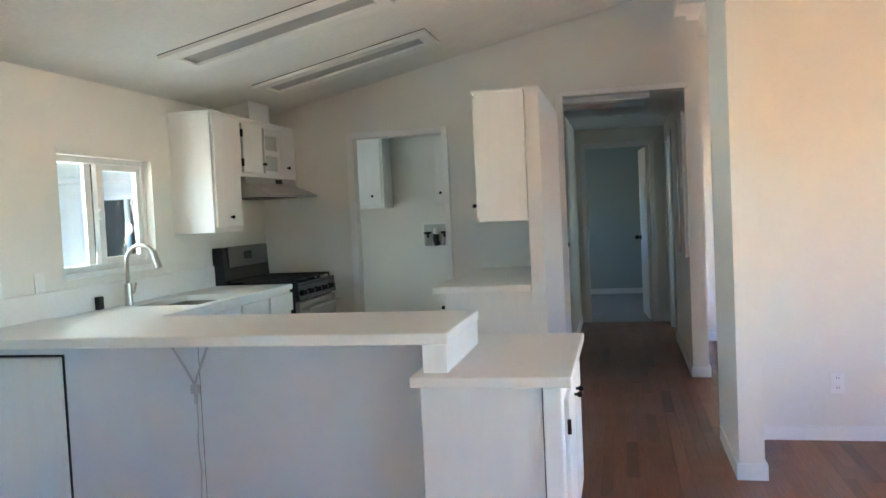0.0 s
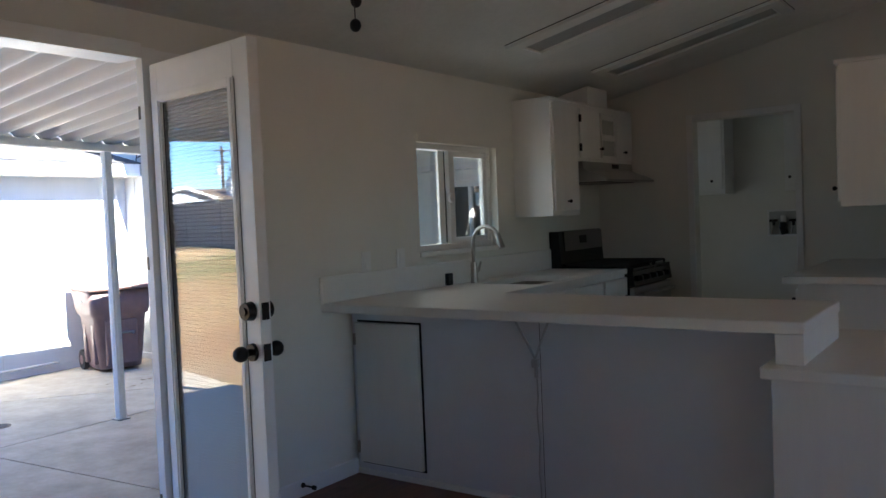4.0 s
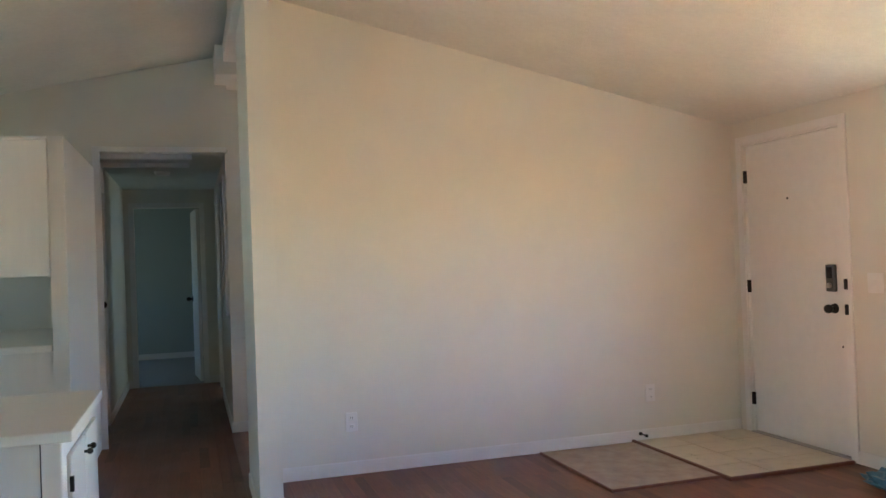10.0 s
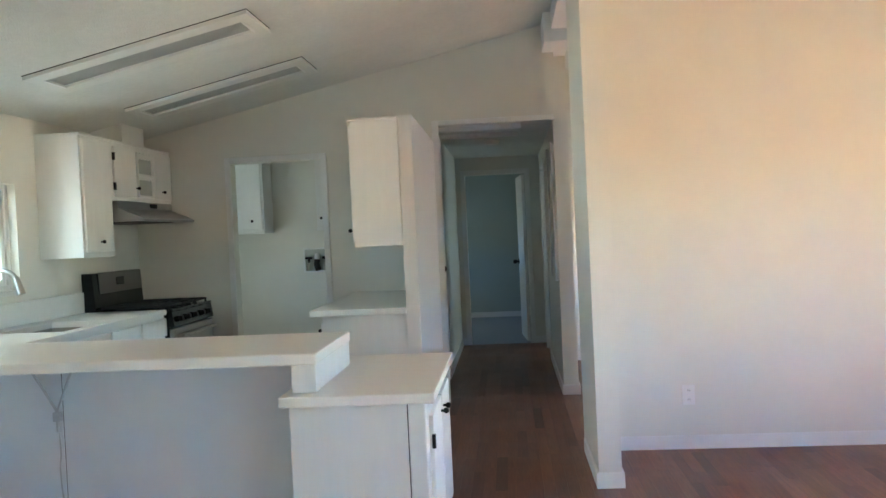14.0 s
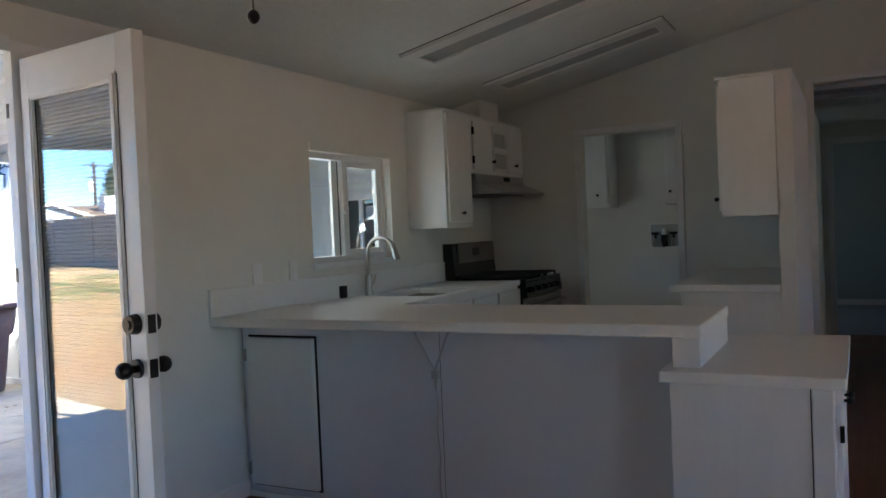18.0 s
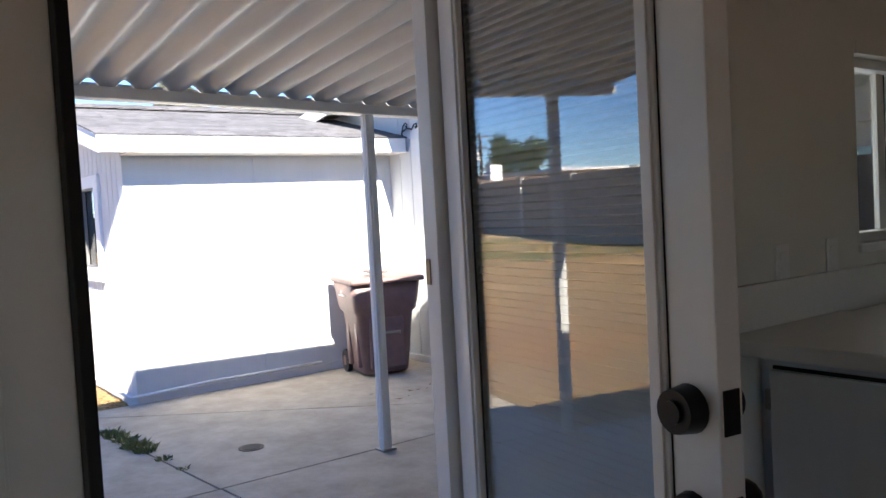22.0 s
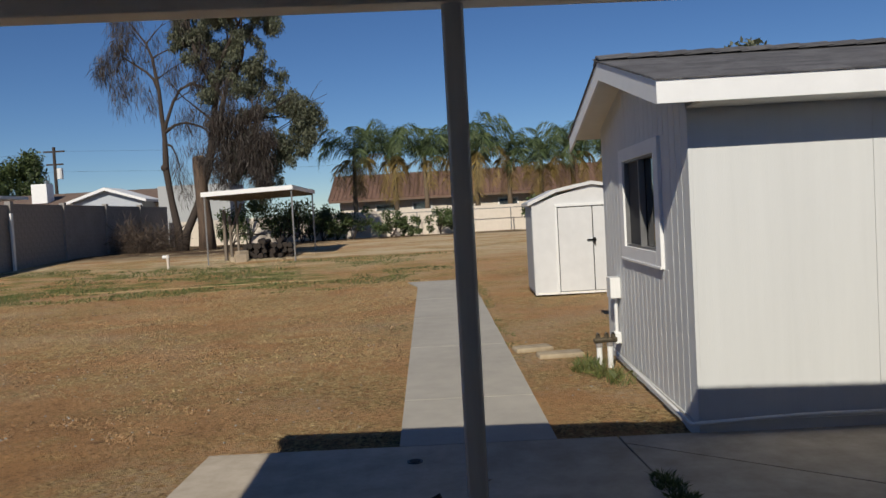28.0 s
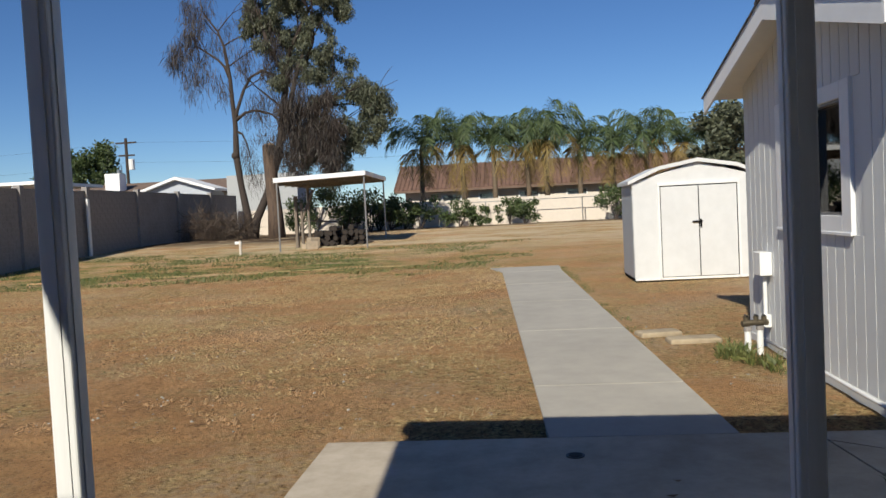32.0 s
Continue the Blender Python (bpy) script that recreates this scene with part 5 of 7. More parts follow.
for x, y, s, r in ((-11.5, 2.95, 0.21, 12), (-11.05, 3.2, 0.24, 4)):
    t = thing("stepping_stone", (x, y, GROUND - 0.01), "pale flat stepping stone in the dirt", "stone", "stepping stones", turn=r)
    part("block", boxes((-0.12, 0.12, -s, s, -0.03, 0.035), bevel=0.022), STONEM, t)

# patio cover: ribbed pan roof on a beam and posts
RY0, RY1 = 0.0733, 6.3523
roof = thing("patio_cover", (0, 0, 0), "white ribbed aluminium patio cover on posts", "patio cover")


def cover_z(x):
    return 2.08 + (x + 5.14) * 0.1006


def tilt(y):
    """The cover falls a little towards the courtyard."""
    return -0.022 * (y - 2.24)


def tilted(bm):
    for v in bm.verts:
        v.co.z += tilt(v.co.y)
    return bm


PITCH_R, RIBS, STEPS = 0.1794, 35, 14
sect = []
for k in range(RIBS * STEPS + 1):
    u = 2 * (k % STEPS) / STEPS - 1
    sect.append((RY0 + PITCH_R * k / STEPS, 0.054 * max(0.0, math.cos(math.pi * u / 2)) ** 2.6 - 0.005 * abs(u) ** 3))
bm = bmesh.new()
rows = []
for x in (-5.20, XO - 0.01):
    rows.append([bm.verts.new((x, a, cover_z(x) + b + tilt(a))) for a, b in sect])
up = [[bm.verts.new((v.co.x, v.co.y, v.co.z + 0.004)) for v in r] for r in rows]
for i in range(len(sect) - 1):
    bm.faces.new((rows[0][i], rows[1][i], rows[1][i + 1], rows[0][i + 1]))
    bm.faces.new((up[0][i], up[0][i + 1], up[1][i + 1], up[1][i]))
    for k in (0, 1):
        bm.faces.new((rows[k][i], rows[k][i + 1], up[k][i + 1], up[k][i]))
bmesh.ops.recalc_face_normals(bm, faces=bm.faces)
part("pan_roof", bm, ALU, roof, smoothed=True)
part("beam", tilted(boxes((-5.20, -5.09, RY0, RY1, 2.012, 2.072), bevel=0.006)), ALU, roof, "white box beam")
part("closure_strip", tilted(boxes((-5.225, -5.205, RY0, RY1, 2.02, 2.108))), ALU, roof, "white closure strip behind the ribs")
part("house_rail", tilted(boxes((XO - 0.03, XO - 0.005, RY0, RY1, cover_z(XO) - 0.03, cover_z(XO) + 0.09))), ALU, roof)
for yp in (4.49, 2.245, 0.545):
    zt = tilt(yp) + 2.012
    bm = boxes((-5.178, -5.112, yp - 0.031, yp + 0.031, GROUND, zt), bevel=0.006)
    p = part("post", bm, POSTM, roof, "square white metal post")
    part("rib", boxes((-5.158, -5.132, yp - 0.0345, yp - 0.031, GROUND, zt), (-5.158, -5.132, yp + 0.031, yp + 0.0345, GROUND, zt), (-5.112, -5.108, yp - 0.012, yp + 0.012, GROUND, zt)), POSTM, p)
    part("foot", boxes((-5.195, -5.095, yp - 0.05, yp + 0.05, GROUND, GROUND + 0.012)), STEEL, p, "metal foot plate")

# the house's outer skin and the courtyard wall
setting("wall_outside", wall_x(bmesh.new(), XO, XO + 0.02, -3.0, 8.1, GROUND, 2.6, [PDH, KW, LDW]), SIDING, "white sided outside wall of the house", "wall")


def grooved(axis, plane, out, a, b, z0, z1, step, skip=()):
    """Siding: boards with open grooves, proud of the wall by 6 mm."""
    n = max(1, round((b - a) / step))
    w = (b - a) / n
    for k in range(n):
        u0, u1 = a + k * w + 0.005, a + (k + 1) * w - 0.005
        spans = [(z0, z1)]
        for s0, s1, c, d in skip:
            if u1 > s0 and u0 < s1:
                spans = [q for lo, hi in spans for q in ((lo, min(hi, c)), (max(lo, d), hi)) if q[1] - q[0] > 0.01]
        for lo, hi in spans:
            p0, p1 = sorted((plane, plane + out * 0.007))
            yield (p0, p1, u0, u1, lo, hi) if axis == "x" else (u0, u1, p0, p1, lo, hi)


def siding(name, parent, axis, plane, out, a, b, z0, z1, step, skip=(), top=None):
    for r in grooved(axis, plane, out, a, b, z0, z1, step, skip):
        bm = bmesh.new()
        if top:
            prism(bm, [(r[0], r[4]), (r[1], r[4]), (r[1], min(r[5], top(r[1]))), (r[0], min(r[5], top(r[0])))], "y", r[2], r[3])
        else:
            box(bm, *r)
        part(name, bm, SIDING, parent)


BY = 6.46
cw = tagged(new("wall_courtyard"), "white vertical board siding wall of the courtyard", "wall", kind="structure")
WE = -4.95
part("backing", boxes((-7.9, WE, BY + 0.008, BY + 0.1, GROUND, 2.18), (WE - 0.1, WE, BY + 0.1, 8.0, GROUND, 2.18)), SIDING, cw)
part("upper_backing", prism(bmesh.new(), [(-7.9, 2.18), (-4.7, 2.18), (-7.9, 2.64)], "y", BY + 0.008, BY + 0.1), SIDING, cw)
siding("board", cw, "y", BY + 0.008, -1, -7.9, WE, GROUND + 0.07, 2.08, 0.2)
siding("upper_board", cw, "y", BY + 0.008, -1, -7.9, WE, 2.105, 2.62, 0.2, top=lambda x: max(2.2, 2.745 - 0.17 * abs(x + 7.69) - 0.06))
part("ledge", boxes((-7.9, WE, BY - 0.012, BY + 0.01, 2.078, 2.107)), SIDING, cw)
part("skirt", boxes((-7.9, WE, BY - 0.03, BY + 0.008, GROUND, GROUND + 0.07), bevel=0.006), FASCIA, cw)
# breezeway behind the kitchen window, with a glass slider at its end
CY = 8.0
BREEZE = mat("breezeway_paint", (0.80, 0.82, 0.77), 0.6, vary=0.04, scale=4, bump=0.05, bscale=60)
bz = tagged(new("wall_breezeway"), "white plain wall of the covered breezeway", "wall", kind="structure")
part("backing", boxes((WE, -4.38, CY + 0.008, CY + 0.1, GROUND, 2.2), (-4.38, -3.62, CY + 0.008, CY + 0.1, 1.70, 2.2), (-3.62, XO, CY + 0.008, CY + 0.1, GROUND, 2.2)), BREEZE, bz)
part("beam", boxes((WE, XO, CY - 0.05, CY + 0.006, 1.835, 1.90), bevel=0.004), FASCIA, bz, "white beam along the wall")
part("corner_board", boxes((-3.61, -3.54, CY - 0.012, CY + 0.006, GROUND, 1.83), (-4.46, -3.88, CY - 0.010, CY + 0.006, 1.72, 1.77), bevel=0.002), FASCIA, bz)
# The gap along the house is added to brighten the breezeway.
setting("ceiling_breezeway", boxes((WE - 0.1, XO, BY - 0.1, 6.75, 2.202, 2.23), (WE - 0.1, -2.9, 6.75, CY + 0.1, 2.202, 2.23)), BREEZE, "pale breezeway ceiling with a gap added to let in light", "ceiling")
DARKGLASS = glass_mat("dark_window_glass", (0.4, 0.44, 0.46), 0.09)
sl = tagged(thing("window_slider", (-4.37, CY, GROUND), "white framed narrow glass door with dark glass", "window"), kind="structure")
part("frame", boxes((0, 0.022, -0.012, 0.06, 0.05, 1.88), (0.72, 0.755, -0.012, 0.06, 0.05, 1.88), (0.022, 0.72, -0.012, 0.06, 1.83, 1.88), (0.022, 0.72, -0.012, 0.06, 0.0, 0.06), bevel=0.003), TRIM, sl)
part("mullion", boxes((0.345, 0.385, -0.01, 0.05, 0.06, 1.83), bevel=0.003), TRIM, sl)
part("pane", boxes((0.022, 0.345, 0.02, 0.026, 0.06, 1.83)), DARKGLASS, sl)
part("pane", boxes((0.385, 0.72, 0.02, 0.026, 0.06, 1.83)), DARKGLASS, sl)
part("sticker", boxes((0.42, 0.56, 0.016, 0.0195, 1.62, 1.76)), mat("paper_sticker", (0.42, 0.5, 0.52), 0.6, vary=0.12, scale=30), sl, "pale paper sticker on the glass")
part("interior", boxes((0.0, 0.755, 0.10, 0.12, 0.0, 1.84)), mat("dim_curtain", (0.10, 0.12, 0.15), 0.9, vary=0.2, scale=3, stretch=(8, 1, 0.5)), sl)


# the wing
WX, WY, WXB, WRX, WRZ = -7.9, 3.74, -11.12, -9.515, 2.572
EAX, EAZ = -7.557, 2.106
wing = thing("garden_wing", (0, 0, 0), "white sided wing with grey shingle gable roof", "building")


def wing_z(x):
    return WRZ - abs(x - WRX) * (WRZ - EAZ) / (EAX - WRX)


bm = bmesh.new()
wz = lambda x: wing_z(x) - 0.03
prism(bm, [(WX, GROUND), (WX, wz(WX)), (-8.83, wz(-8.83)), (-8.83, GROUND)], "y", WY + 0.008, WY + 0.1)
prism(bm, [(WXB, GROUND), (WXB, wz(WXB)), (-10.1, wz(-10.1)), (-10.1, GROUND)], "y", WY + 0.008, WY + 0.1)
prism(bm, [(-10.1, 1.79), (-10.1, wz(-10.1)), (WRX, wz(WRX)), (-8.85, wz(-8.85)), (-8.85, 1.79)], "y", WY + 0.008, WY + 0.1)
prism(bm, [(-10.1, GROUND), (-8.85, GROUND), (-8.85, 0.93), (-10.1, 0.93)], "y", WY + 0.008, WY + 0.1)
part("south_wall", bm, SIDING, wing)
part("east_wall", boxes((WX - 0.1, WX, WY + 0.008, BY + 0.05, GROUND, wing_z(WX) - 0.02)), SIDING, wing)
for k in range(3):
    a, b = WY - 0.001 + k * 1.19, min(WY + (k + 1) * 1.19 - 0.004, BY)
    part("sheet", boxes((WX, WX + 0.007, a, b, GROUND + 0.07, wing_z(WX) - 0.04)), SIDING, wing)
WF = [(-10.15, -8.67, 0.85, 1.85)]
siding("siding_board", wing, "y", WY + 0.008, -1, WXB, WX - 0.035, GROUND + 0.05, 2.6, 0.152, skip=WF, top=lambda x: wing_z(x) - 0.05)
part("corner_board", boxes((WX - 0.035, WX + 0.010, WY - 0.006, WY + 0.02, GROUND + 0.05, 1.95), bevel=0.003), SIDING, wing)
part("skirt", boxes((WXB, WX + 0.014, WY - 0.008, WY + 0.008, GROUND - 0.05, GROUND + 0.05), (WX, WX + 0.014, WY + 0.008, BY, GROUND - 0.05, GROUND + 0.07), bevel=0.003), SIDING, wing)
ww = part("window", boxes((-10.15, -10.0, WY - 0.02, WY + 0.03, 0.85, 1.85), (-8.82, -8.67, WY - 0.02, WY + 0.03, 0.85, 1.85), (-10.0, -8.82, WY - 0.02, WY + 0.03, 1.74, 1.85), (-10.0, -8.82, WY - 0.02, WY + 0.03, 0.85, 0.975), (-10.16, -8.66, WY - 0.028, WY - 0.02, 0.845, 0.868), bevel=0.003), FASCIA, wing, "white framed window with dark glass")
GREYALU = mat("grey_aluminium", (0.22, 0.22, 0.225), 0.45, metal=0.6, vary=0.1, scale=20)
part("sash", boxes((-10.0, -9.982, WY, WY + 0.05, 0.975, 1.74), (-8.838, -8.82, WY, WY + 0.05, 0.975, 1.74), (-9.43, -9.405, WY, WY + 0.05, 0.993, 1.722), (-9.982, -8.838, WY, WY + 0.05, 0.975, 0.993), (-9.982, -8.838, WY, WY + 0.05, 1.722, 1.74)), GREYALU, ww, "thin grey metal sash")
part("pane", boxes((-9.982, -8.838, WY + 0.055, WY + 0.06, 0.98, 1.735)), DARKGLASS, ww)
part("insect_screen", boxes((-9.98, -9.432, WY + 0.036, WY + 0.04, 0.994, 1.721)), mat("insect_screen", (0.03, 0.032, 0.035), 0.8, vary=0.2, scale=200), ww, "dark insect screen")
# Black board stands for the darkness of the unlit room.
part("interior", boxes((-10.03, -8.79, WY + 0.13, WY + 0.14, 0.92, 1.80)), RUBBER, ww, "black board for the unlit room behind the glass")
# its roof: deck, soffit, fascia, shingles
OV = 0.262
bm = bmesh.new()
for s in (1, -1):
    xe = WRX + s * (EAX - WRX)
    prism(bm, [(WRX, WRZ - 0.03), (WRX, WRZ - 0.005), (xe, EAZ - 0.005), (xe, EAZ - 0.03)], "y", WY - OV + 0.004, BY + 2.4)
part("roof_deck", bm, SOFFIT, wing)
bm = bmesh.new()
for s in (1, -1):
    xe = WRX + s * (EAX - WRX)
    prism(bm, [(WRX, WRZ - 0.156), (WRX, WRZ), (xe, EAZ), (xe, EAZ - 0.156)], "y", WY - OV - 0.016, WY - OV + 0.004)
part("rake_board", bm, FASCIA, wing, "white rake board")
part("eave_board", boxes((EAX - 0.001, EAX + 0.018, WY - OV - 0.016, BY - 0.03, EAZ - 0.154, EAZ - 0.002), bevel=0.002), FASCIA, wing, "white eave board")
part("soffit", boxes((WX, EAX, WY + 0.0, BY, EAZ - 0.154, EAZ - 0.14)), SOFFIT, wing)
fm = {}
random.seed(4)
slope = math.atan2(WRZ - EAZ, EAX - WRX)
for k in range(15):
    y = WY - OV - 0.03
    d0 = k * 0.145
    while y < BY + 0.9:
        w = random.choice((0.16, 0.22, 0.3, 0.36)) if y > WY - OV else (0.16, 0.36, 0.22)[k % 3]
        key = w
        if key not in fm:
            b2 = bmesh.new()
            box(b2, 0, 0.19, 0.002, w - 0.002, 0.0, 0.010)
            me = bpy.data.meshes.new("shingle")
            b2.to_mesh(me)
            b2.free()
            me.materials.append(SHINGLE)
            fm[key] = me
        o = new("shingle", fm[key])
        o.parent = wing
        x = EAX + 0.03 - (d0 + 0.19) * math.cos(slope)
        z = EAZ - 0.004 + (d0 + 0.19) * math.sin(slope) - 0.008
        o.matrix_basis = pose(x, y, z + 0.006, 0, math.degrees(slope) + 2.2, 0)
        y += w
part("far_slope", prism(bmesh.new(), [(WRX, WRZ), (WRX, WRZ + 0.012), (2 * WRX - EAX - 0.03, EAZ + 0.004), (2 * WRX - EAX - 0.03, EAZ - 0.008)], "y", WY - OV - 0.03, BY + 2.4), SHINGLE, wing, "grey shingles on the far slope")
y = WY - OV - 0.03
while y < BY + 0.9:
    part("ridge_cap", prism(prism(bmesh.new(), [(WRX, 0.036), (WRX, 0.014), (WRX + 0.15, -0.025), (WRX + 0.15, -0.012)], "y", y, y + 0.29), [(WRX, 0.036), (WRX, 0.014), (WRX - 0.15, -0.025), (WRX - 0.15, -0.012)], "y", y, y + 0.29), SHINGLE, wing).matrix_basis = Matrix.Translation((0, y, WRZ + 0.012)) @ pose(0, 0, 0, 2.2) @ Matrix.Translation((0, -y, 0))
    y += 0.235
# gable roof over the courtyard wall
hb = thing("house_gable", (0, 0, 0), "grey shingle gable roof with white rake boards", "roof")
HA, HZ, HS = -7.69, 2.745, 0.17
for s, far in ((-1, 3.1), (1, 3.2)):
    xe = HA + s * far
    part("slope", prism(bmesh.new(), [(HA, HZ - 0.02), (HA, HZ + 0.015), (xe, HZ + 0.015 - HS * far), (xe, HZ - 0.02 - HS * far)], "y", BY - 0.37, BY + 4), SHINGLE, hb)
    part("rake_board", prism(bmesh.new(), [(HA, HZ - 0.16), (HA, HZ), (xe, HZ - HS * far), (xe, HZ - 0.16 - HS * far)], "y", BY - 0.375, BY - 0.355), FASCIA, hb)
    part("soffit", prism(bmesh.new(), [(HA, HZ - 0.05), (HA, HZ - 0.03), (xe, HZ - 0.03 - HS * far), (xe, HZ - 0.05 - HS * far)], "y", BY - 0.354, BY + 0.2), SOFFIT, hb)
part("gable_wall", prism(bmesh.new(), [(-10.3, 2.0), (-7.9, 2.0), (-7.9, 2.65), (HA, HZ - 0.05), (-10.3, HZ - 0.05 - HS * 2.61)], "y", BY + 0.01, BY + 0.1), SIDING, hb)
sc = thing("scroll_bracket", (-7.60, BY - 0.03, 2.16), "dark iron scroll bracket at the eave corner", "bracket")
bm = tube(bmesh.new(), [(0.0, 0, 0.0), (0.10, 0, 0.03), (0.18, 0, 0.01), (0.22, 0, 0.05), (0.26, 0, 0.06), (0.275, 0, 0.03), (0.255, 0, 0.015), (0.245, 0, 0.035)], 0.008, 8)
tube(bm, [(0.02, 0, -0.05), (0.0, 0, -0.02), (0.03, 0, 0.06), (0.075, 0, 0.085), (0.105, 0, 0.065), (0.09, 0, 0.04), (0.07, 0, 0.055)], 0.007, 8)
part("scroll", bm, BLACKM, sc, smoothed=True)

# wall box, meter and pipe on the wing
BRASSY = mat("dull_brass", (0.14, 0.115, 0.08), 0.5, metal=0.7, vary=0.2, scale=30)
mb = thing("meter_box", (-10.5, WY, 0.45), "white electrical box with conduit on the wing wall", "electrical box")
part("box", boxes((-0.10, 0.10, -0.10, 0, 0, 0.20), bevel=0.006), POSTM, mb)
part("conduit", cyl(bmesh.new(), (0, -0.035, 0), (0, -0.035, -0.36), 0.018, seg=12), POSTM, mb)
part("junction", boxes((-0.045, 0.045, -0.075, 0, -0.45, -0.34), bevel=0.006), POSTM, mb)
gm = thing("gas_meter", (-10.28, 3.54, GROUND), "small gas manifold with dark valves on two white pipe legs", "gas meter")
for dx, dy in ((0.02, -0.055), (-0.02, 0.055)):
    part("leg", cyl(bmesh.new(), (dx, dy, -0.02), (dx, dy, 0.19), 0.027, seg=12), POSTM, gm)
    part("cap_nut", cyl(bmesh.new(), (dx, dy, 0.19), (dx, dy, 0.225), 0.033, seg=8), BLOCK, gm)
part("manifold", tube(bmesh.new(), [(0.02, -0.1, 0.25), (0.0, 0.0, 0.255), (-0.02, 0.12, 0.25)], 0.026, 10), BRASSY, gm, "dark brass manifold")
for dy in (-0.06, 0.02, 0.085):
    v = part("valve", cyl(bmesh.new(), (0, dy, 0.26), (0, dy, 0.31), 0.022, seg=10), BRASSY, gm)
    part("valve_handle", boxes((-0.035, 0.035, dy - 0.008, dy + 0.008, 0.31, 0.322), bevel=0.003), BLACKM, v)
hose = thing("wall_pipe", (0, 0, 0), "white pipe along the wing's base", "pipe")
part("run", tube(bmesh.new(), [(-10.5, WY - 0.05, GROUND + 0.07), (-9.5, WY - 0.055, GROUND + 0.075), (-8.6, WY - 0.05, GROUND + 0.06), (-7.9, WY - 0.055, GROUND + 0.06), (-7.85, WY - 0.03, GROUND + 0.075), (-7.852, 4.4, GROUND + 0.10), (-7.852, 5.5, GROUND + 0.10)], 0.013, 8), POSTM, hose, smoothed=True)

# wheeled bin
def wheelie_bin(loc, turn):
    b = thing("wheeled_bin", loc, "brown plastic wheeled trash bin with closed lid", "trash bin", turn=turn)
    bm = bmesh.new()
    prof = [(0.03, 0.205, 0.22), (0.06, 0.215, 0.23), (0.595, 0.262, 0.28), (0.62, 0.285, 0.305), (0.70, 0.305, 0.32), (0.885, 0.325, 0.345)]
    rings = []
    for z, hx, hy in prof:
        c = 0.06
        ring = []
        for sx, sy, a0 in ((1, 1, 0), (-1, 1, 90), (-1, -1, 180), (1, -1, 270)):
            for k in range(4):
                a = radians(a0 + k * 30)
                ring.append(bm.verts.new((sx * (hx - c) + c * math.cos(a), sy * (hy - c) + c * math.sin(a), z)))
        rings.append(ring)
    for p, q in zip(rings, rings[1:]):
        for k in range(16):
            bm.faces.new((p[k], p[(k + 1) % 16], q[(k + 1) % 16], q[k]))
    bm.faces.new(rings[0][::-1]), bm.faces.new(rings[-1])
    part("body", bm, BROWNP, b, smoothed=True)
    bm = boxes((-0.345, 0.385, -0.36, 0.36, 0.885, 0.93), bevel=0.02)
    for v in bm.verts:
        if v.co.z > 0.915:
            v.co.z += 0.05 * (1 - (v.co.y / 0.36) ** 2)
    lid = part("lid", bm, BROWNP, b, "domed brown lid")
    part("lid_boss", boxes((-0.12, 0.14, -0.09, 0.09, 0.965, 0.99), bevel=0.008), BROWNP, lid)
    part("front_rib", boxes((0.215, 0.268, -0.17, 0.17, 0.08, 0.56), bevel=0.01), BROWNP, b)
    for sx in (-1, 1):
        part("side_rib", boxes((sx * 0.13 - 0.045, sx * 0.13 + 0.045, -0.272, -0.225, 0.09, 0.56), bevel=0.012), BROWNP, b)
    part("grip_bar", tube(bmesh.new(), [(0.268, -0.12, 0.40), (0.30, -0.12, 0.42), (0.30, 0.12, 0.42), (0.268, 0.12, 0.40)], 0.012, 8), STEEL, b, "steel lifting bar")
    part("label_bar", boxes((-0.12, 0.06, -0.340, -0.329, 0.765, 0.778), (-0.06, 0.0, -0.341, -0.33, 0.792, 0.815)), ALU, b, "pale stamped marking")
    for s in (-1, 1):
        w = part("wheel", cyl(bmesh.new(), (-0.25, s * 0.225, 0.11), (-0.25, s * 0.275, 0.11), 0.11, seg=24), RUBBER, b, "black wheel")
        part("hub", cyl(bmesh.new(), (-0.25, s * 0.276, 0.11), (-0.25, s * 0.282, 0.11), 0.05, seg=16), BROWNP, w)
    part("axle", cyl(bmesh.new(), (-0.25, -0.225, 0.11), (-0.25, 0.225, 0.11), 0.012, seg=8), STEEL, b)
    part("handle", tube(bmesh.new(), [(-0.33, -0.28, 0.80), (-0.40, -0.28, 0.83), (-0.40, 0.28, 0.83), (-0.33, 0.28, 0.80)], 0.015, 8), BROWNP, b)
    return b


wheelie_bin((-7.38, 5.88, GROUND), -14)

# bucket on the patio
bu = thing("bucket", (-5.63, 2.27, GROUND), "dark plastic tub with a stick beside the post", "bucket")
bm = bmesh.new()
rr = [(0.19, 0.0), (0.23, 0.28), (0.245, 0.285), (0.245, 0.30), (0.22, 0.30), (0.18, 0.03)]
rings = [[bm.verts.new((r * math.cos(a), r * math.sin(a), z)) for a in (2 * math.pi * k / 28 for k in range(28))] for r, z in rr]
for p, q in zip(rings, rings[1:]):
    for k in range(28):
        bm.faces.new((p[k], p[(k + 1) % 28], q[(k + 1) % 28], q[k]))
bm.faces.new(rings[0][::-1]), bm.faces.new(rings[-1])
part("tub", bm, RUBBER, bu, smoothed=True)
part("stick", tube(bmesh.new(), [(0.10, 0.02, 0.04), (-0.02, -0.19, 0.45)], 0.02, 8), BARK, bu)

# ---- yard things ----
# metal garden shed
sh = thing("garden_shed", (-16.95, 4.55, GROUND), "white metal garden shed with double doors", "shed")
SW, SD, SE, SA = 1.06, 1.35, 1.62, 1.98
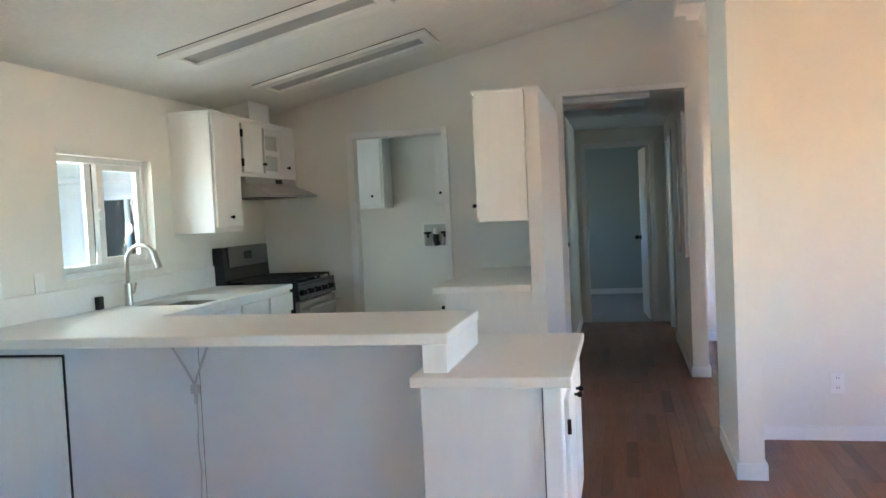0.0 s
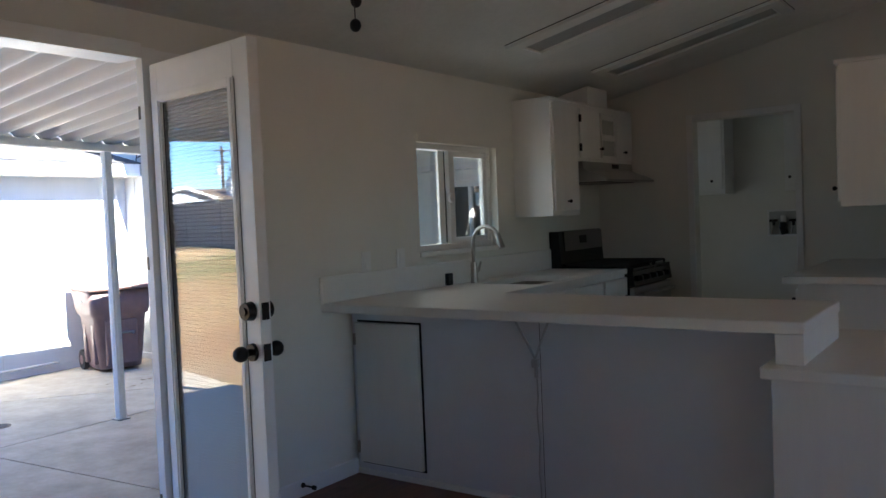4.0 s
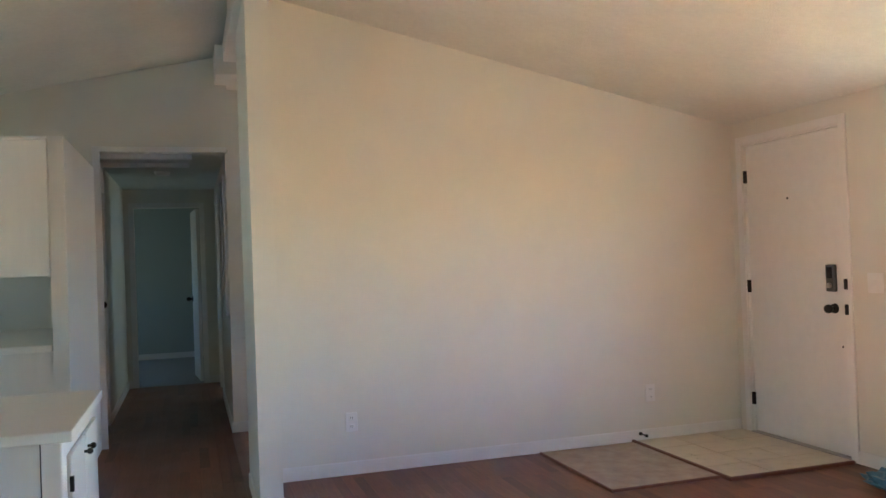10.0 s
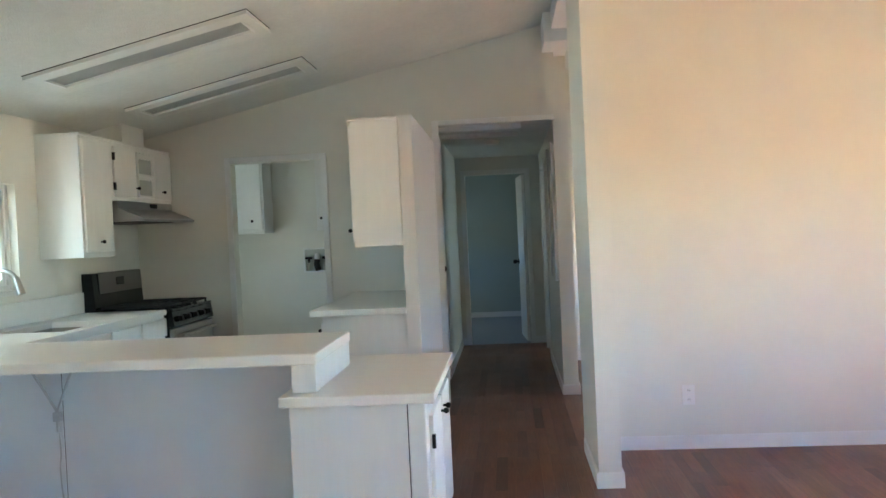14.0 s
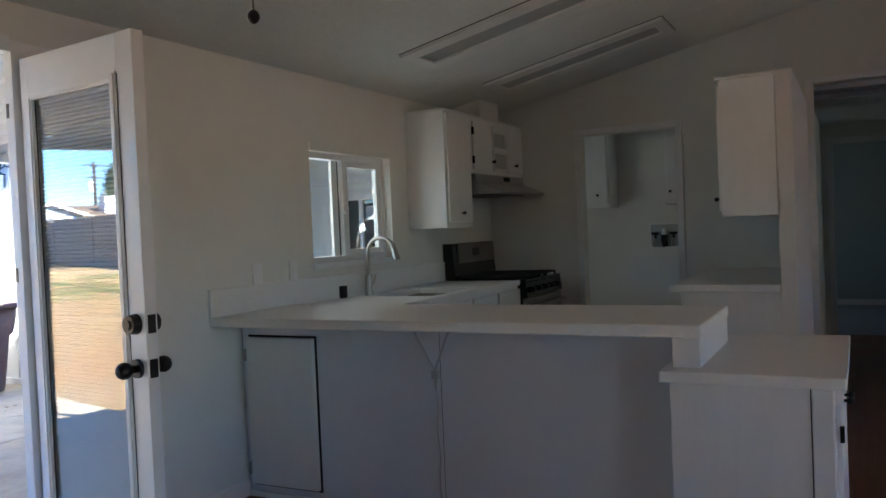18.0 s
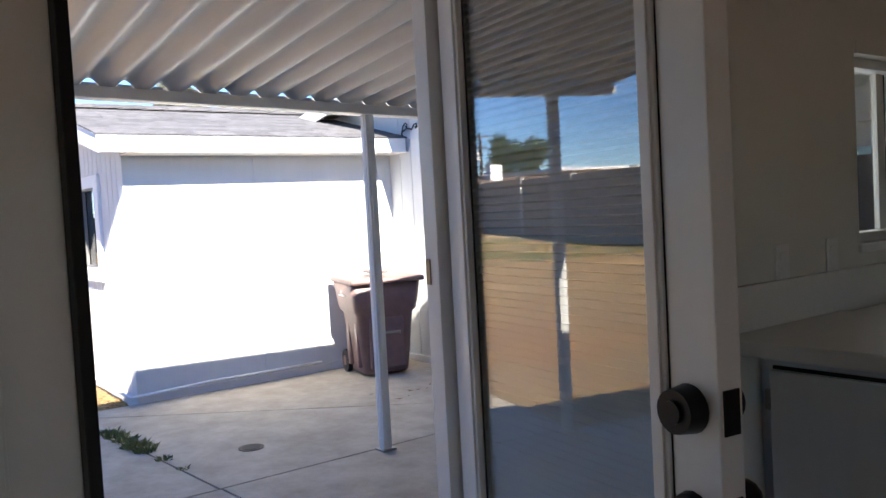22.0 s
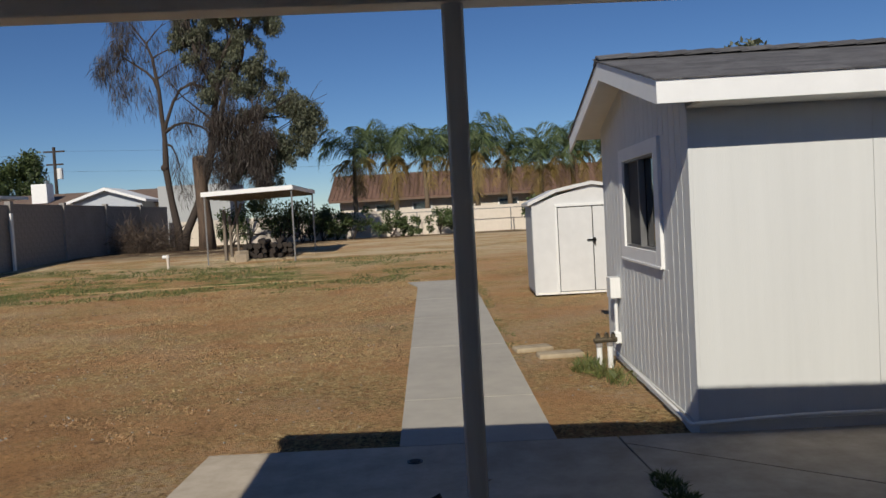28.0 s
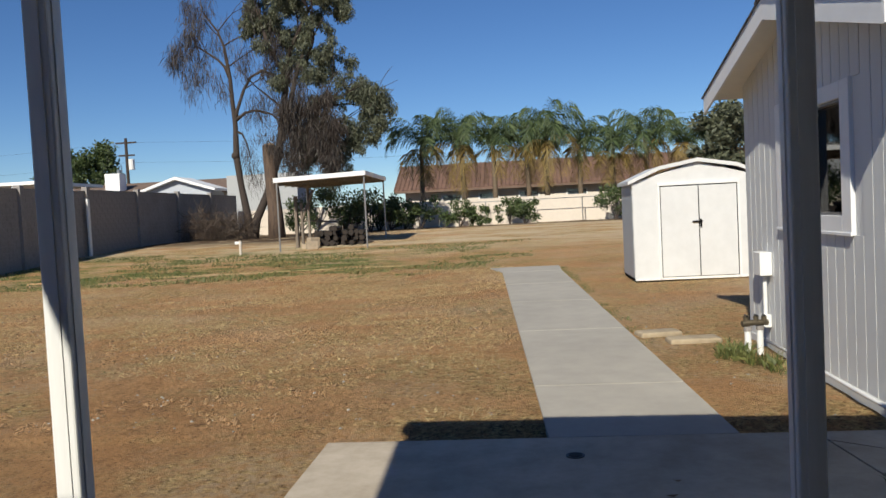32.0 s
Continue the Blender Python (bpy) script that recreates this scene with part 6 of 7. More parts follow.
part("body", prism(bmesh.new(), [(-SW, 0), (SW, 0), (SW, SE), (0, SA - 0.06), (-SW, SE)], "x", -SD, 0.0), SHEDM, sh)
# Side walls are darker grey: their shade is put into the colour.
SHEDSHADE = mat("shed_side_shade", (0.36, 0.385, 0.42), 0.5, vary=0.06, scale=5, stain=0.06)
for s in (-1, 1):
    part("side_wall", boxes((-SD, -0.045, min(s * SW, s * (SW + 0.006)), max(s * SW, s * (SW + 0.006)), 0.04, SE - 0.03)), SHEDSHADE, sh, "metal side wall with its shade in the grey colour")
for s in (-1, 1):
    bm = bmesh.new()
    prism(bm, [(0, SA - 0.06), (0, SA), (s * (SW + 0.07) * 0.55, SA - 0.11), (s * (SW + 0.07), SE + 0.03), (s * (SW + 0.07), SE - 0.03), (s * (SW + 0.07) * 0.55, SA - 0.17)], "x", -SD - 0.05, 0.07)
    part("roof_panel", bm, SHEDM, sh)
for s in (-1, 1):
    d = part("door", boxes((0.004, 0.022, min(0.008 * s, 0.605 * s), max(0.008 * s, 0.605 * s), 0.05, 1.53), bevel=0.004), SHEDM, sh)
    part("door_frame", boxes((0.0, 0.03, min(0.62 * s, 0.655 * s), max(0.62 * s, 0.655 * s), 0.02, 1.55)), POSTM, sh)
    part("corner_trim", boxes((-0.04, 0.012, min(s * SW, s * (SW - 0.05)), max(s * SW, s * (SW - 0.05)), 0, SE)), SHEDM, sh)
part("door_gap", boxes((0.001, 0.003, -0.64, 0.64, 0.03, 1.545)), RUBBER, sh, "dark gap round the doors")
part("header", boxes((0.0, 0.032, -0.655, 0.655, 1.55, 1.60)), POSTM, sh)
part("base_rail", boxes((-SD, 0.01, -SW, SW, 0.0, 0.04)), ALU, sh)
part("latch", boxes((0.024, 0.05, -0.11, 0.05, 0.93, 0.955), (0.024, 0.06, 0.01, 0.035, 0.86, 0.98)), BLACKM, sh, "dark hasp")

# block wall along the yard
fence = tagged(new("wall_yard"), "grey concrete block boundary wall with pilasters", "wall", kind="structure")
FY, FZ0 = -14.45, -0.35
bm = bmesh.new()
blocks = []
random.seed(7)
x = 8.35
while x > -46.0:
    seg = 4.05
    zt = 2.56 + (0.05 if x < -31 else 0)
    part("pilaster", boxes((x - 0.11, x + 0.11, FY - 0.05, FY + 0.17, FZ0, zt + 0.09), bevel=0.01), BLOCK, fence)
    part("cap", boxes((x - seg + 0.11, x - 0.11, FY - 0.09, FY + 0.09, zt - 0.05, zt), bevel=0.008), BLOCK, fence)
    part("core", boxes((x - seg + 0.11, x - 0.11, FY - 0.07, FY + 0.055, FZ0, zt - 0.05)), mat("mortar", (0.29, 0.27, 0.255), 0.95, vary=0.1) if x == 8.35 else bpy.data.materials["mortar"], fence)
    z = zt - 0.055
    k = 0
    while z > -0.3:
        y = x - 0.115 - (0.2 if k % 2 else 0)
        a = x - 0.115
        while a > x - seg + 0.12:
            w = 0.2 if (k % 2 and a == x - 0.115) else 0.4
            b = max(a - w, x - seg + 0.115)
            blocks.append((b + 0.006, a - 0.006, z - 0.194))
            a = b
        z -= 0.2
        k += 1
    x -= seg
near = sorted(blocks, key=lambda q: abs(q[0] + 33))
meshes = {}
for i, (b, a, z) in enumerate(near[:300]):
    key = round(a - b, 2)
    if key not in meshes:
        b2 = boxes((0, a - b, -0.004, 0.014, 0, 0.188))
        me = bpy.data.meshes.new("block")
        b2.to_mesh(me)
        b2.free()
        me.materials.append(BLOCK)
        meshes[key] = me
    o = new("block", meshes[key])
    o.parent, o.location = fence, (b, FY + 0.055, z)
bm = bmesh.new()
for b, a, z in near[300:]:
    box(bm, b, a, FY + 0.05, FY + 0.067, z, z + 0.188)
part("far_blocks", bm, BLOCK, fence)["kind"] = "stuff"
pl = thing("white_post", (-31.9, -14.2, 0.0), "white post leaning on the block wall", "post")
part("pole", boxes((-0.07, 0.07, -0.04, 0.04, -0.2, 2.25), bevel=0.01), POSTM, pl)

# standpipe in the grass
sp = thing("garden_standpipe", (-30.08, -7.87, ground_z(-30, -8)), "pale wrapped standpipe with tap", "standpipe")
part("pipe", cyl(bmesh.new(), (0, 0, -0.05), (0, 0, 0.5), 0.04, 0.05, seg=10), STUCCO, sp)
part("tap", boxes((-0.04, 0.04, -0.18, 0.05, 0.38, 0.48), bevel=0.02), POSTM, sp)
# Thin tube added to draw the faint pale line at the lawn's edge.
ho = thing("garden_hose", (0, 0, ground_z(-25, -5) - 0.005), "thin tan line half sunk along the lawn edge", "hose")
part("tube", tube(bmesh.new(), [(-23.4 + 0.2 * math.sin(k * 0.7), -8.5 + k * 0.9, 0.01) for k in range(9)], 0.012, 6), STRAWM, ho)
br = thing("fallen_stick", (-22.4, -10.2, ground_z(-22.4, -10.2) + 0.02), "pale fallen stick on the lawn edge", "stick")
part("branch", tube(bmesh.new(), [(0, -0.45, 0), (0.05, 0, 0.02), (0.0, 0.5, 0.01)], [0.03, 0.025, 0.012], 7), CUTWOOD, br)

# carport shelter
OLDWOOD = mat("weathered_timber", (0.20, 0.165, 0.13), 0.9, second=(0.12, 0.095, 0.075), scale=8, stretch=(3, 3, 0.4), bump=0.3)
OLDROOF = mat("old_roof_sheet", (0.30, 0.25, 0.20), 0.8, second=(0.2, 0.16, 0.125), scale=6, bump=0.2)
GALV = mat("galvanised_post", (0.32, 0.31, 0.30), 0.5, metal=0.6, vary=0.15, scale=10)
CX, CYL, CYR = -30.6, -6.74, -3.55
cp = thing("carport", (CX, 0, 0), "white flat-roofed carport on thin posts", "carport")
part("roof", prism(bmesh.new(), [(CYL, 2.40), (CYR, 2.49), (CYR, 2.61), (CYL, 2.52)], "x", -4.2, -0.04), OLDROOF, cp, "weathered roof sheet")
part("front_fascia", prism(bmesh.new(), [(CYL - 0.02, 2.40), (CYR + 0.02, 2.50), (CYR + 0.02, 2.655), (CYL - 0.02, 2.56)], "x", -0.04, 0.0), FASCIA, cp, "white fascia")
part("side_fascia", prism(bmesh.new(), [(0.0, 2.50), (-4.2, 2.44), (-4.2, 2.58), (0.0, 2.65)], "y", CYR, CYR + 0.03), FASCIA, cp, "white side fascia")
for k in range(5):
    u = -0.5 - 0.85 * k
    part("rafter", prism(bmesh.new(), [(CYL, 2.30), (CYR, 2.39), (CYR, 2.488), (CYL, 2.398)], "x", u - 0.04, u + 0.04), OLDWOOD, cp)
for u in (-0.1, -4.05):
    for v, h in ((CYL + 0.07, 2.40), (CYR - 0.06, 2.48)):
        part("post", cyl(bmesh.new(), (u, v, ground_z(CX + u, v) - 0.15), (u, v, h), 0.03, seg=8), GALV, cp)
for a, b, h in ((-6.47, -6.36, 1.95), (-6.25, -6.17, 1.7), (-5.98, -5.91, 2.3)):
    part("timber_post", boxes((-1.5, -1.39, a, b, 0.0, h)), OLDWOOD, cp, "weathered grey timber post")
part("brace", tube(bmesh.new(), [(-1.45, -6.2, 1.1), (-1.45, -5.75, 2.15)], 0.05, 6), OLDWOOD, cp)
part("cross_pole", tube(bmesh.new(), [(-2.6, -6.5, 1.05), (-2.6, -5.2, 0.95)], 0.03, 6), OLDWOOD, cp)
random.seed(11)
LOGM = mat("dark_log", (0.035, 0.025, 0.02), 0.9, second=(0.015, 0.012, 0.01), scale=6, bump=0.6, bscale=20)
for k in range(10):
    for j in range(4 if k in (3, 4, 7) else 3):
        lx, ly = -32.5 + random.uniform(-0.25, 0.2), -5.75 + k * 0.185 + random.uniform(-0.04, 0.04)
        s = thing("log", (lx, ly, ground_z(lx, ly) + 0.09 + 0.175 * j), "dark cut log stacked under the carport", "log", "logs under the carport")
        part("bole", cyl(bmesh.new(), (-0.4 + random.uniform(-0.12, 0.12), 0, 0), (0.4 + random.uniform(-0.12, 0.12), 0, 0), random.uniform(0.085, 0.11), seg=9), LOGM, s)
PALEBLOCK = mat("pale_rubble", (0.36, 0.29, 0.21), 0.9, vary=0.2, scale=8, bump=0.4, bscale=30)
for k, (bx, by) in enumerate(((-31.7, -5.95), (-31.4, -5.72), (-31.9, -5.8))):
    t = thing("rubble_block", (bx, by, ground_z(bx, by)), "pale broken block beside the log stack", "block", "rubble beside the logs", turn=23 * k)
    part("block", boxes((-0.14, 0.14, -0.2, 0.2, -0.05, 0.16 + 0.1 * k), bevel=0.02), PALEBLOCK, t)


# ---- plants ----
def cards(name, centres, radii, n, size, material, parent, droop=0.0, seed=1, aspect=3.0, label=""):
    """Many small leaves scattered in soft clumps."""
    rng = np.random.default_rng(seed)
    c, r = np.asarray(centres, float), np.asarray(radii, float)
    pick = rng.choice(len(c), n, p=(r ** 2.2) / (r ** 2.2).sum())
    d = rng.normal(size=(n, 3))
    d /= np.linalg.norm(d, axis=1)[:, None]
    p = c[pick] + d * (r[pick] * rng.random(n) ** 0.45)[:, None]
    p[:, 2] -= rng.random(n) ** 1.5 * 0.55 * droop * r[pick]
    u = rng.normal(size=(n, 3))
    u[:, 2] -= droop
    u /= np.linalg.norm(u, axis=1)[:, None]
    w = np.cross(u, rng.normal(size=(n, 3)))
    w /= np.linalg.norm(w, axis=1)[:, None]
    ln = size * (0.6 + 0.8 * rng.random(n))[:, None]
    v = np.stack([p, p + u * ln * 0.5 + w * ln / aspect / 2, p + u * ln, p + u * ln * 0.5 - w * ln / aspect / 2], 1).reshape(-1, 3)
    me = bpy.data.meshes.new(name)
    me.from_pydata(v.tolist(), [], np.arange(4 * n).reshape(-1, 4).tolist())
    me.materials.append(material)
    o = new(name, me)
    o.parent = parent
    if label:
        o["label"] = label
    return o


def limb(bm, p, d, length, r, depth, tips, rng, spread=0.5, up=0.15, seg=7):
    """A branching limb; the tips collect the outer ends."""
    p, d = Vector(p), Vector(d).normalized()
    pts, rad = [p.copy()], [r]
    k = 4
    for i in range(k):
        d = (d + Vector((rng.uniform(-0.22, 0.22), rng.uniform(-0.22, 0.22), rng.uniform(-0.1, 0.1) + up * 0.4))).normalized()
        p = p + d * length / k
        pts.append(p.copy())
        rad.append(r * (1 - 0.45 * (i + 1) / k))
    tube(bm, pts, rad, seg)
    if depth <= 0:
        tips.append(p)
        return
    for j in range(2 if rng.random() < 0.6 else 3):
        a = Vector((rng.uniform(-1, 1), rng.uniform(-1, 1), rng.uniform(-0.3, 0.8)))
        limb(bm, p, d + a * spread, length * rng.uniform(0.6, 0.8), rad[-1] * 0.8, depth - 1, tips, rng, spread, up, max(4, seg - 1))
    if depth >= 2:
        limb(bm, pts[2], d + Vector((rng.uniform(-1, 1), rng.uniform(-1, 1), 0.2)) * spread * 1.4, length * 0.55, rad[2] * 0.5, depth - 2, tips, rng, spread, up, 5)


# the big eucalyptus and the bare tree beside it
GT = 0.26
eu = thing("eucalyptus_tree", (-41.2, -9.3, GT), "tall grey-green eucalyptus with drooping foliage", "tree")
rng = random.Random(5)
bm, tips = bmesh.new(), []
tube(bm, [(0.1, -1.85, -0.3), (0.1, -1.6, 0.9), (0.1, -1.0, 2.1), (0.05, -0.35, 3.9), (0.05, 0.02, 6.0), (0, 0.35, 8.2), (0, 0.5, 9.8)], [0.24, 0.2, 0.18, 0.19, 0.16, 0.12, 0.08], 12)
tube(bm, [(0.05, -0.25, 4.3), (0.2, 0.2, 5.4), (0.2, 0.7, 7.4), (0.1, 1.2, 8.8)], [0.14, 0.13, 0.1, 0.06], 9)
for p, d, ln, r in (((0, 0.4, 7.4), (0.1, -0.8, 0.9), 2.6, 0.13), ((0, 0.45, 8.6), (0.1, 0.3, 1), 2.4, 0.12), ((0.1, 1.2, 8.2), (0.2, 0.7, 0.9), 2.4, 0.1), ((0.2, 0.9, 6.0), (0.1, 1.0, 0.05), 2.2, 0.08), ((0.1, 0.3, 5.4), (0.4, 0.7, 0.2), 2.0, 0.09), ((0.1, 0.3, 5.8), (0, -0.8, 0.6), 1.8, 0.07), ((0.2, 0.7, 5.0), (0, 0.9, -0.1), 2.0, 0.08)):
    limb(bm, p, d, ln, r, 2, tips, rng, 0.45, 0.1)
part("trunk", bm, BARK, eu, smoothed=True)
lobes = [((0.2, 0.7, 10.9), 1.9), ((0, -1.0, 11.6), 1.5), ((0, 2.3, 11.0), 1.6), ((0, 0.6, 13.0), 2.2), ((0, 2.3, 13.4), 1.5), ((0.1, -0.2, 9.6), 1.0), ((0.3, 1.9, 9.2), 1.35), ((0.2, 2.6, 8.0), 1.1), ((0.1, 0.9, 8.4), 0.75), ((0.2, 3.3, 7.2), 0.8), ((0.2, 3.7, 6.3), 0.85), ((0.1, 4.2, 5.2), 0.75), ((0.2, 2.6, 5.6), 1.25), ((0.3, 2.3, 4.0), 1.15), ((0.3, 1.2, 4.2), 0.95), ((0.2, 3.2, 4.5), 0.8), ((0.1, 1.7, 6.8), 0.7), ((0.2, 4.0, 6.5), 0.5), ((0.5, 0.2, 7.6), 0.6), ((0.4, 1.6, 7.6), 0.8), ((0.4, 2.0, 3.2), 0.8), ((0.4, 1.0, 5.4), 0.6), ((0.2, 4.7, 5.7), 0.5), ((0.2, 3.9, 5.3), 0.7), ((0.1, -1.3, 10.2), 0.8), ((0.2, 0.9, 4.9), 0.9), ((0.3, 1.7, 4.9), 1.0), ((0.2, 3.7, 7.0), 0.5), ((0.2, 4.4, 6.6), 0.5), ((0.2, 4.9, 6.3), 0.4)]
sub, subr = [], []
for c, r in lobes:
    for k in range(int((8 if c[2] > 8.5 else 5) * r * r) + 3):
        v = Vector((rng.gauss(0, 1), rng.gauss(0, 1), rng.gauss(0, 1))).normalized() * r * rng.uniform(0.35, 1.0)
        sub.append((c[0] + v.x, c[1] + v.y, c[2] + v.z)), subr.append(rng.uniform(0.18, 0.45))
cards("crown", sub, subr, 105000, 0.165, EUCA, eu, droop=1.5, seed=3, aspect=4.0)
drng = random.Random(17)
dry = [(drng.uniform(0.7, 1.3), drng.uniform(0.2, 2.7), drng.uniform(3.7, 6.9)) for k in range(34)]
cards("dry_foliage", dry, [0.55] * len(dry), 13000, 0.42, DARKTWIG, eu, droop=2.4, seed=8, aspect=18, label="dead brown hanging twigs")
st2 = thing("tree_stump", (-41.0, -10.05, GT), "tall cut orange-brown tree stump", "stump")
part("trunk", tube(bmesh.new(), [(0, 0.15, -0.3), (0, 0.12, 1.2), (0.05, 0.05, 2.6), (0, 0.0, 3.6), (0, -0.02, 4.4)], [0.44, 0.35, 0.3, 0.31, 0.3], 12), mat("stump_bark", (0.13, 0.085, 0.058), 0.9, second=(0.055, 0.038, 0.03), scale=4, stretch=(3, 3, 0.5), bump=0.5, bscale=14), st2, smoothed=True)
part("cut_face", cyl(bmesh.new(), (0, -0.02, 4.39), (0.02, -0.02, 4.44), 0.29, 0.27, seg=14), CUTWOOD, st2, "pale cut top")
bt2 = thing("bare_tree", (-41.0, -11.2, GT), "dead forked tree with bare drooping branches", "tree")
bm, tips = bmesh.new(), []
tube(bm, [(0, 0.05, -0.3), (0, -0.1, 1.2), (0, -0.3, 2.5), (0, -0.46, 3.9), (0, -0.42, 5.4), (0, -0.5, 6.7), (0, -0.54, 7.7), (0, -0.75, 9.2), (0, -1.0, 9.9), (0, -1.5, 10.6), (0, -1.75, 11.0)], [0.26, 0.19, 0.15, 0.16, 0.115, 0.1, 0.09, 0.065, 0.05, 0.04, 0.025], 10)
ball(bm, (0.05, -0.5, 4.0), 0.19, seg=10)
tube(bm, [(0, -0.54, 7.6), (0, -0.75, 8.2), (0, -1.05, 8.55), (0, -1.6, 8.95), (0, -2.1, 9.3), (0, -2.4, 9.0), (0, -2.5, 8.6)], [0.08, 0.07, 0.06, 0.05, 0.045, 0.035, 0.02], 7)
tube(bm, [(0, -0.44, 5.4), (0, -0.3, 6.1), (0, 0.1, 7.1), (0, 0.5, 7.7), (0, 1.1, 7.9), (0, 1.85, 7.45), (0, 2.1, 7.0)], [0.09, 0.085, 0.07, 0.06, 0.05, 0.04, 0.02], 7)
tube(bm, [(0, -0.35, 5.7), (0, 0.1, 6.0), (0, 0.65, 6.1), (0, 1.4, 5.85), (0, 1.9, 5.35)], [0.09, 0.075, 0.065, 0.05, 0.025], 6)
tube(bm, [(0, 0.3, 7.55), (0, 1.0, 7.95), (0, 1.65, 7.7), (0, 2.05, 7.3)], [0.06, 0.05, 0.04, 0.02], 6)
tube(bm, [(0, -0.44, 5.2), (0, -0.1, 5.0), (0, 0.1, 4.5), (0, 0.25, 3.8)], [0.07, 0.05, 0.035, 0.015], 5)
for p, d, ln, r in (((0, -1.7, 10.9), (0, -0.3, 1), 0.6, 0.03), ((0, -1.0, 9.9), (0, 0.6, 0.5), 1.1, 0.035), ((0, -0.75, 9.2), (0.1, 0.7, 0.5), 1.3, 0.04), ((0, -1.6, 8.95), (0.1, -0.2, 0.8), 0.8, 0.03), ((0, 0.1, 7.1), (0, 0.5, 0.3), 1.0, 0.035), ((0, -0.6, 8.2), (0, 0.8, 0.6), 1.3, 0.04), ((0, -0.9, 9.6), (0, -0.6, 0.7), 0.9, 0.035), ((0, 1.1, 7.9), (0, 0.6, 0.3), 0.8, 0.03), ((0, 0.65, 6.1), (0.2, 0.3, -0.3), 0.8, 0.025), ((0, -2.0, 9.2), (0, -0.5, 0.1), 0.6, 0.025)):
    limb(bm, p, d, ln, r, 2, tips, rng, 0.6, -0.05, 5)
part("trunk", bm, BARK, bt2, smoothed=True)
hang = [tuple(t - Vector((0, 0, 0.35))) for t in tips] + [(0, -2.3, 8.5), (0, -2.5, 8.1), (0, -1.9, 8.7), (0, 0.2, 4.2), (0, 0.25, 3.6), (0, 0.1, 4.8), (0, 1.5, 7.0), (0, 1.9, 6.6), (0, 0.5, 6.9), (0, 1.7, 5.1), (0, -2.45, 7.6), (0, -1.85, 8.0), (0, -1.25, 8.2), (0, -0.9, 7.5), (0, 0.8, 6.7), (0, 1.1, 6.1), (0, 0.2, 6.3), (0, -1.3, 9.9), (0, -0.35, 9.1), (0, 0.2, 8.7), (0, 0.5, 3.3)]
cards("twig_mass", hang, [0.5] * len(hang), 9000, 0.5, DARKTWIG, bt2, droop=3.2, seed=9, aspect=26, label="thin dark hanging twigs")["kind"] = "stuff"
pile = thing("brush_pile", (-40.5, -12.6, GT), "heap of dead branches against the wall", "brush pile")
cards("brushwood", [(0, -0.8, 0.5), (0.4, 0.2, 0.45), (-0.2, 1.0, 0.4)], [0.9, 0.8, 0.7], 2600, 0.8, DRYTWIG, pile, seed=12, aspect=40)["kind"] = "stuff"

# shrubs and citrus along the back fence
random.seed(21)
for y, s, zz in ((-4.6, 1.0, 0), (-3.6, 1.15, 0), (-1.6, 0.95, 0), (-0.5, 0.7, 0), (1.1, 0.85, 0), (1.9, 0.8, 0), (6.6, 1.1, 0), (7.5, 1.2, 0), (-6.0, 1.2, 0), (-7.5, 1.1, 0), (-8.6, 1.5, 3), (-7.2, 1.7, 3), (-5.9, 1.5, 3.2), (-9.8, 1.3, 2.5), (-5.2, 1.3, 1)):
    b = thing("shrub", (-46.5 + zz + random.uniform(-0.5, 0.5), y, 0.24), "green leafy shrub by the fence", "shrub", "shrubs along the back fence")
    bm, tips = bmesh.new(), []
    for k in range(4):
        limb(bm, (0, 0, -0.05), (random.uniform(-0.5, 0.5), random.uniform(-0.6, 0.6), 1), 0.7 * s, 0.04, 1, tips, random.Random(k), 0.6, 0.1, 5)
    part("stem", bm, BARK, b)
    cs = [(random.uniform(-0.5, 0.5) * s, random.uniform(-0.75, 0.75) * s, random.uniform(0.35, 1.45) * s) for k in range(11)]
    cards("leaves", cs, [0.30 * s] * 11, 1350, 0.15, SHRUB, b, seed=int(100 + 10 * y), aspect=2.2)


# palms: one of three builds, copied
PALMT = mat("palm_trunk", (0.17, 0.125, 0.085), 0.9, second=(0.09, 0.065, 0.045), scale=5, bump=0.4, bscale=16, stretch=(0.6, 0.6, 4))


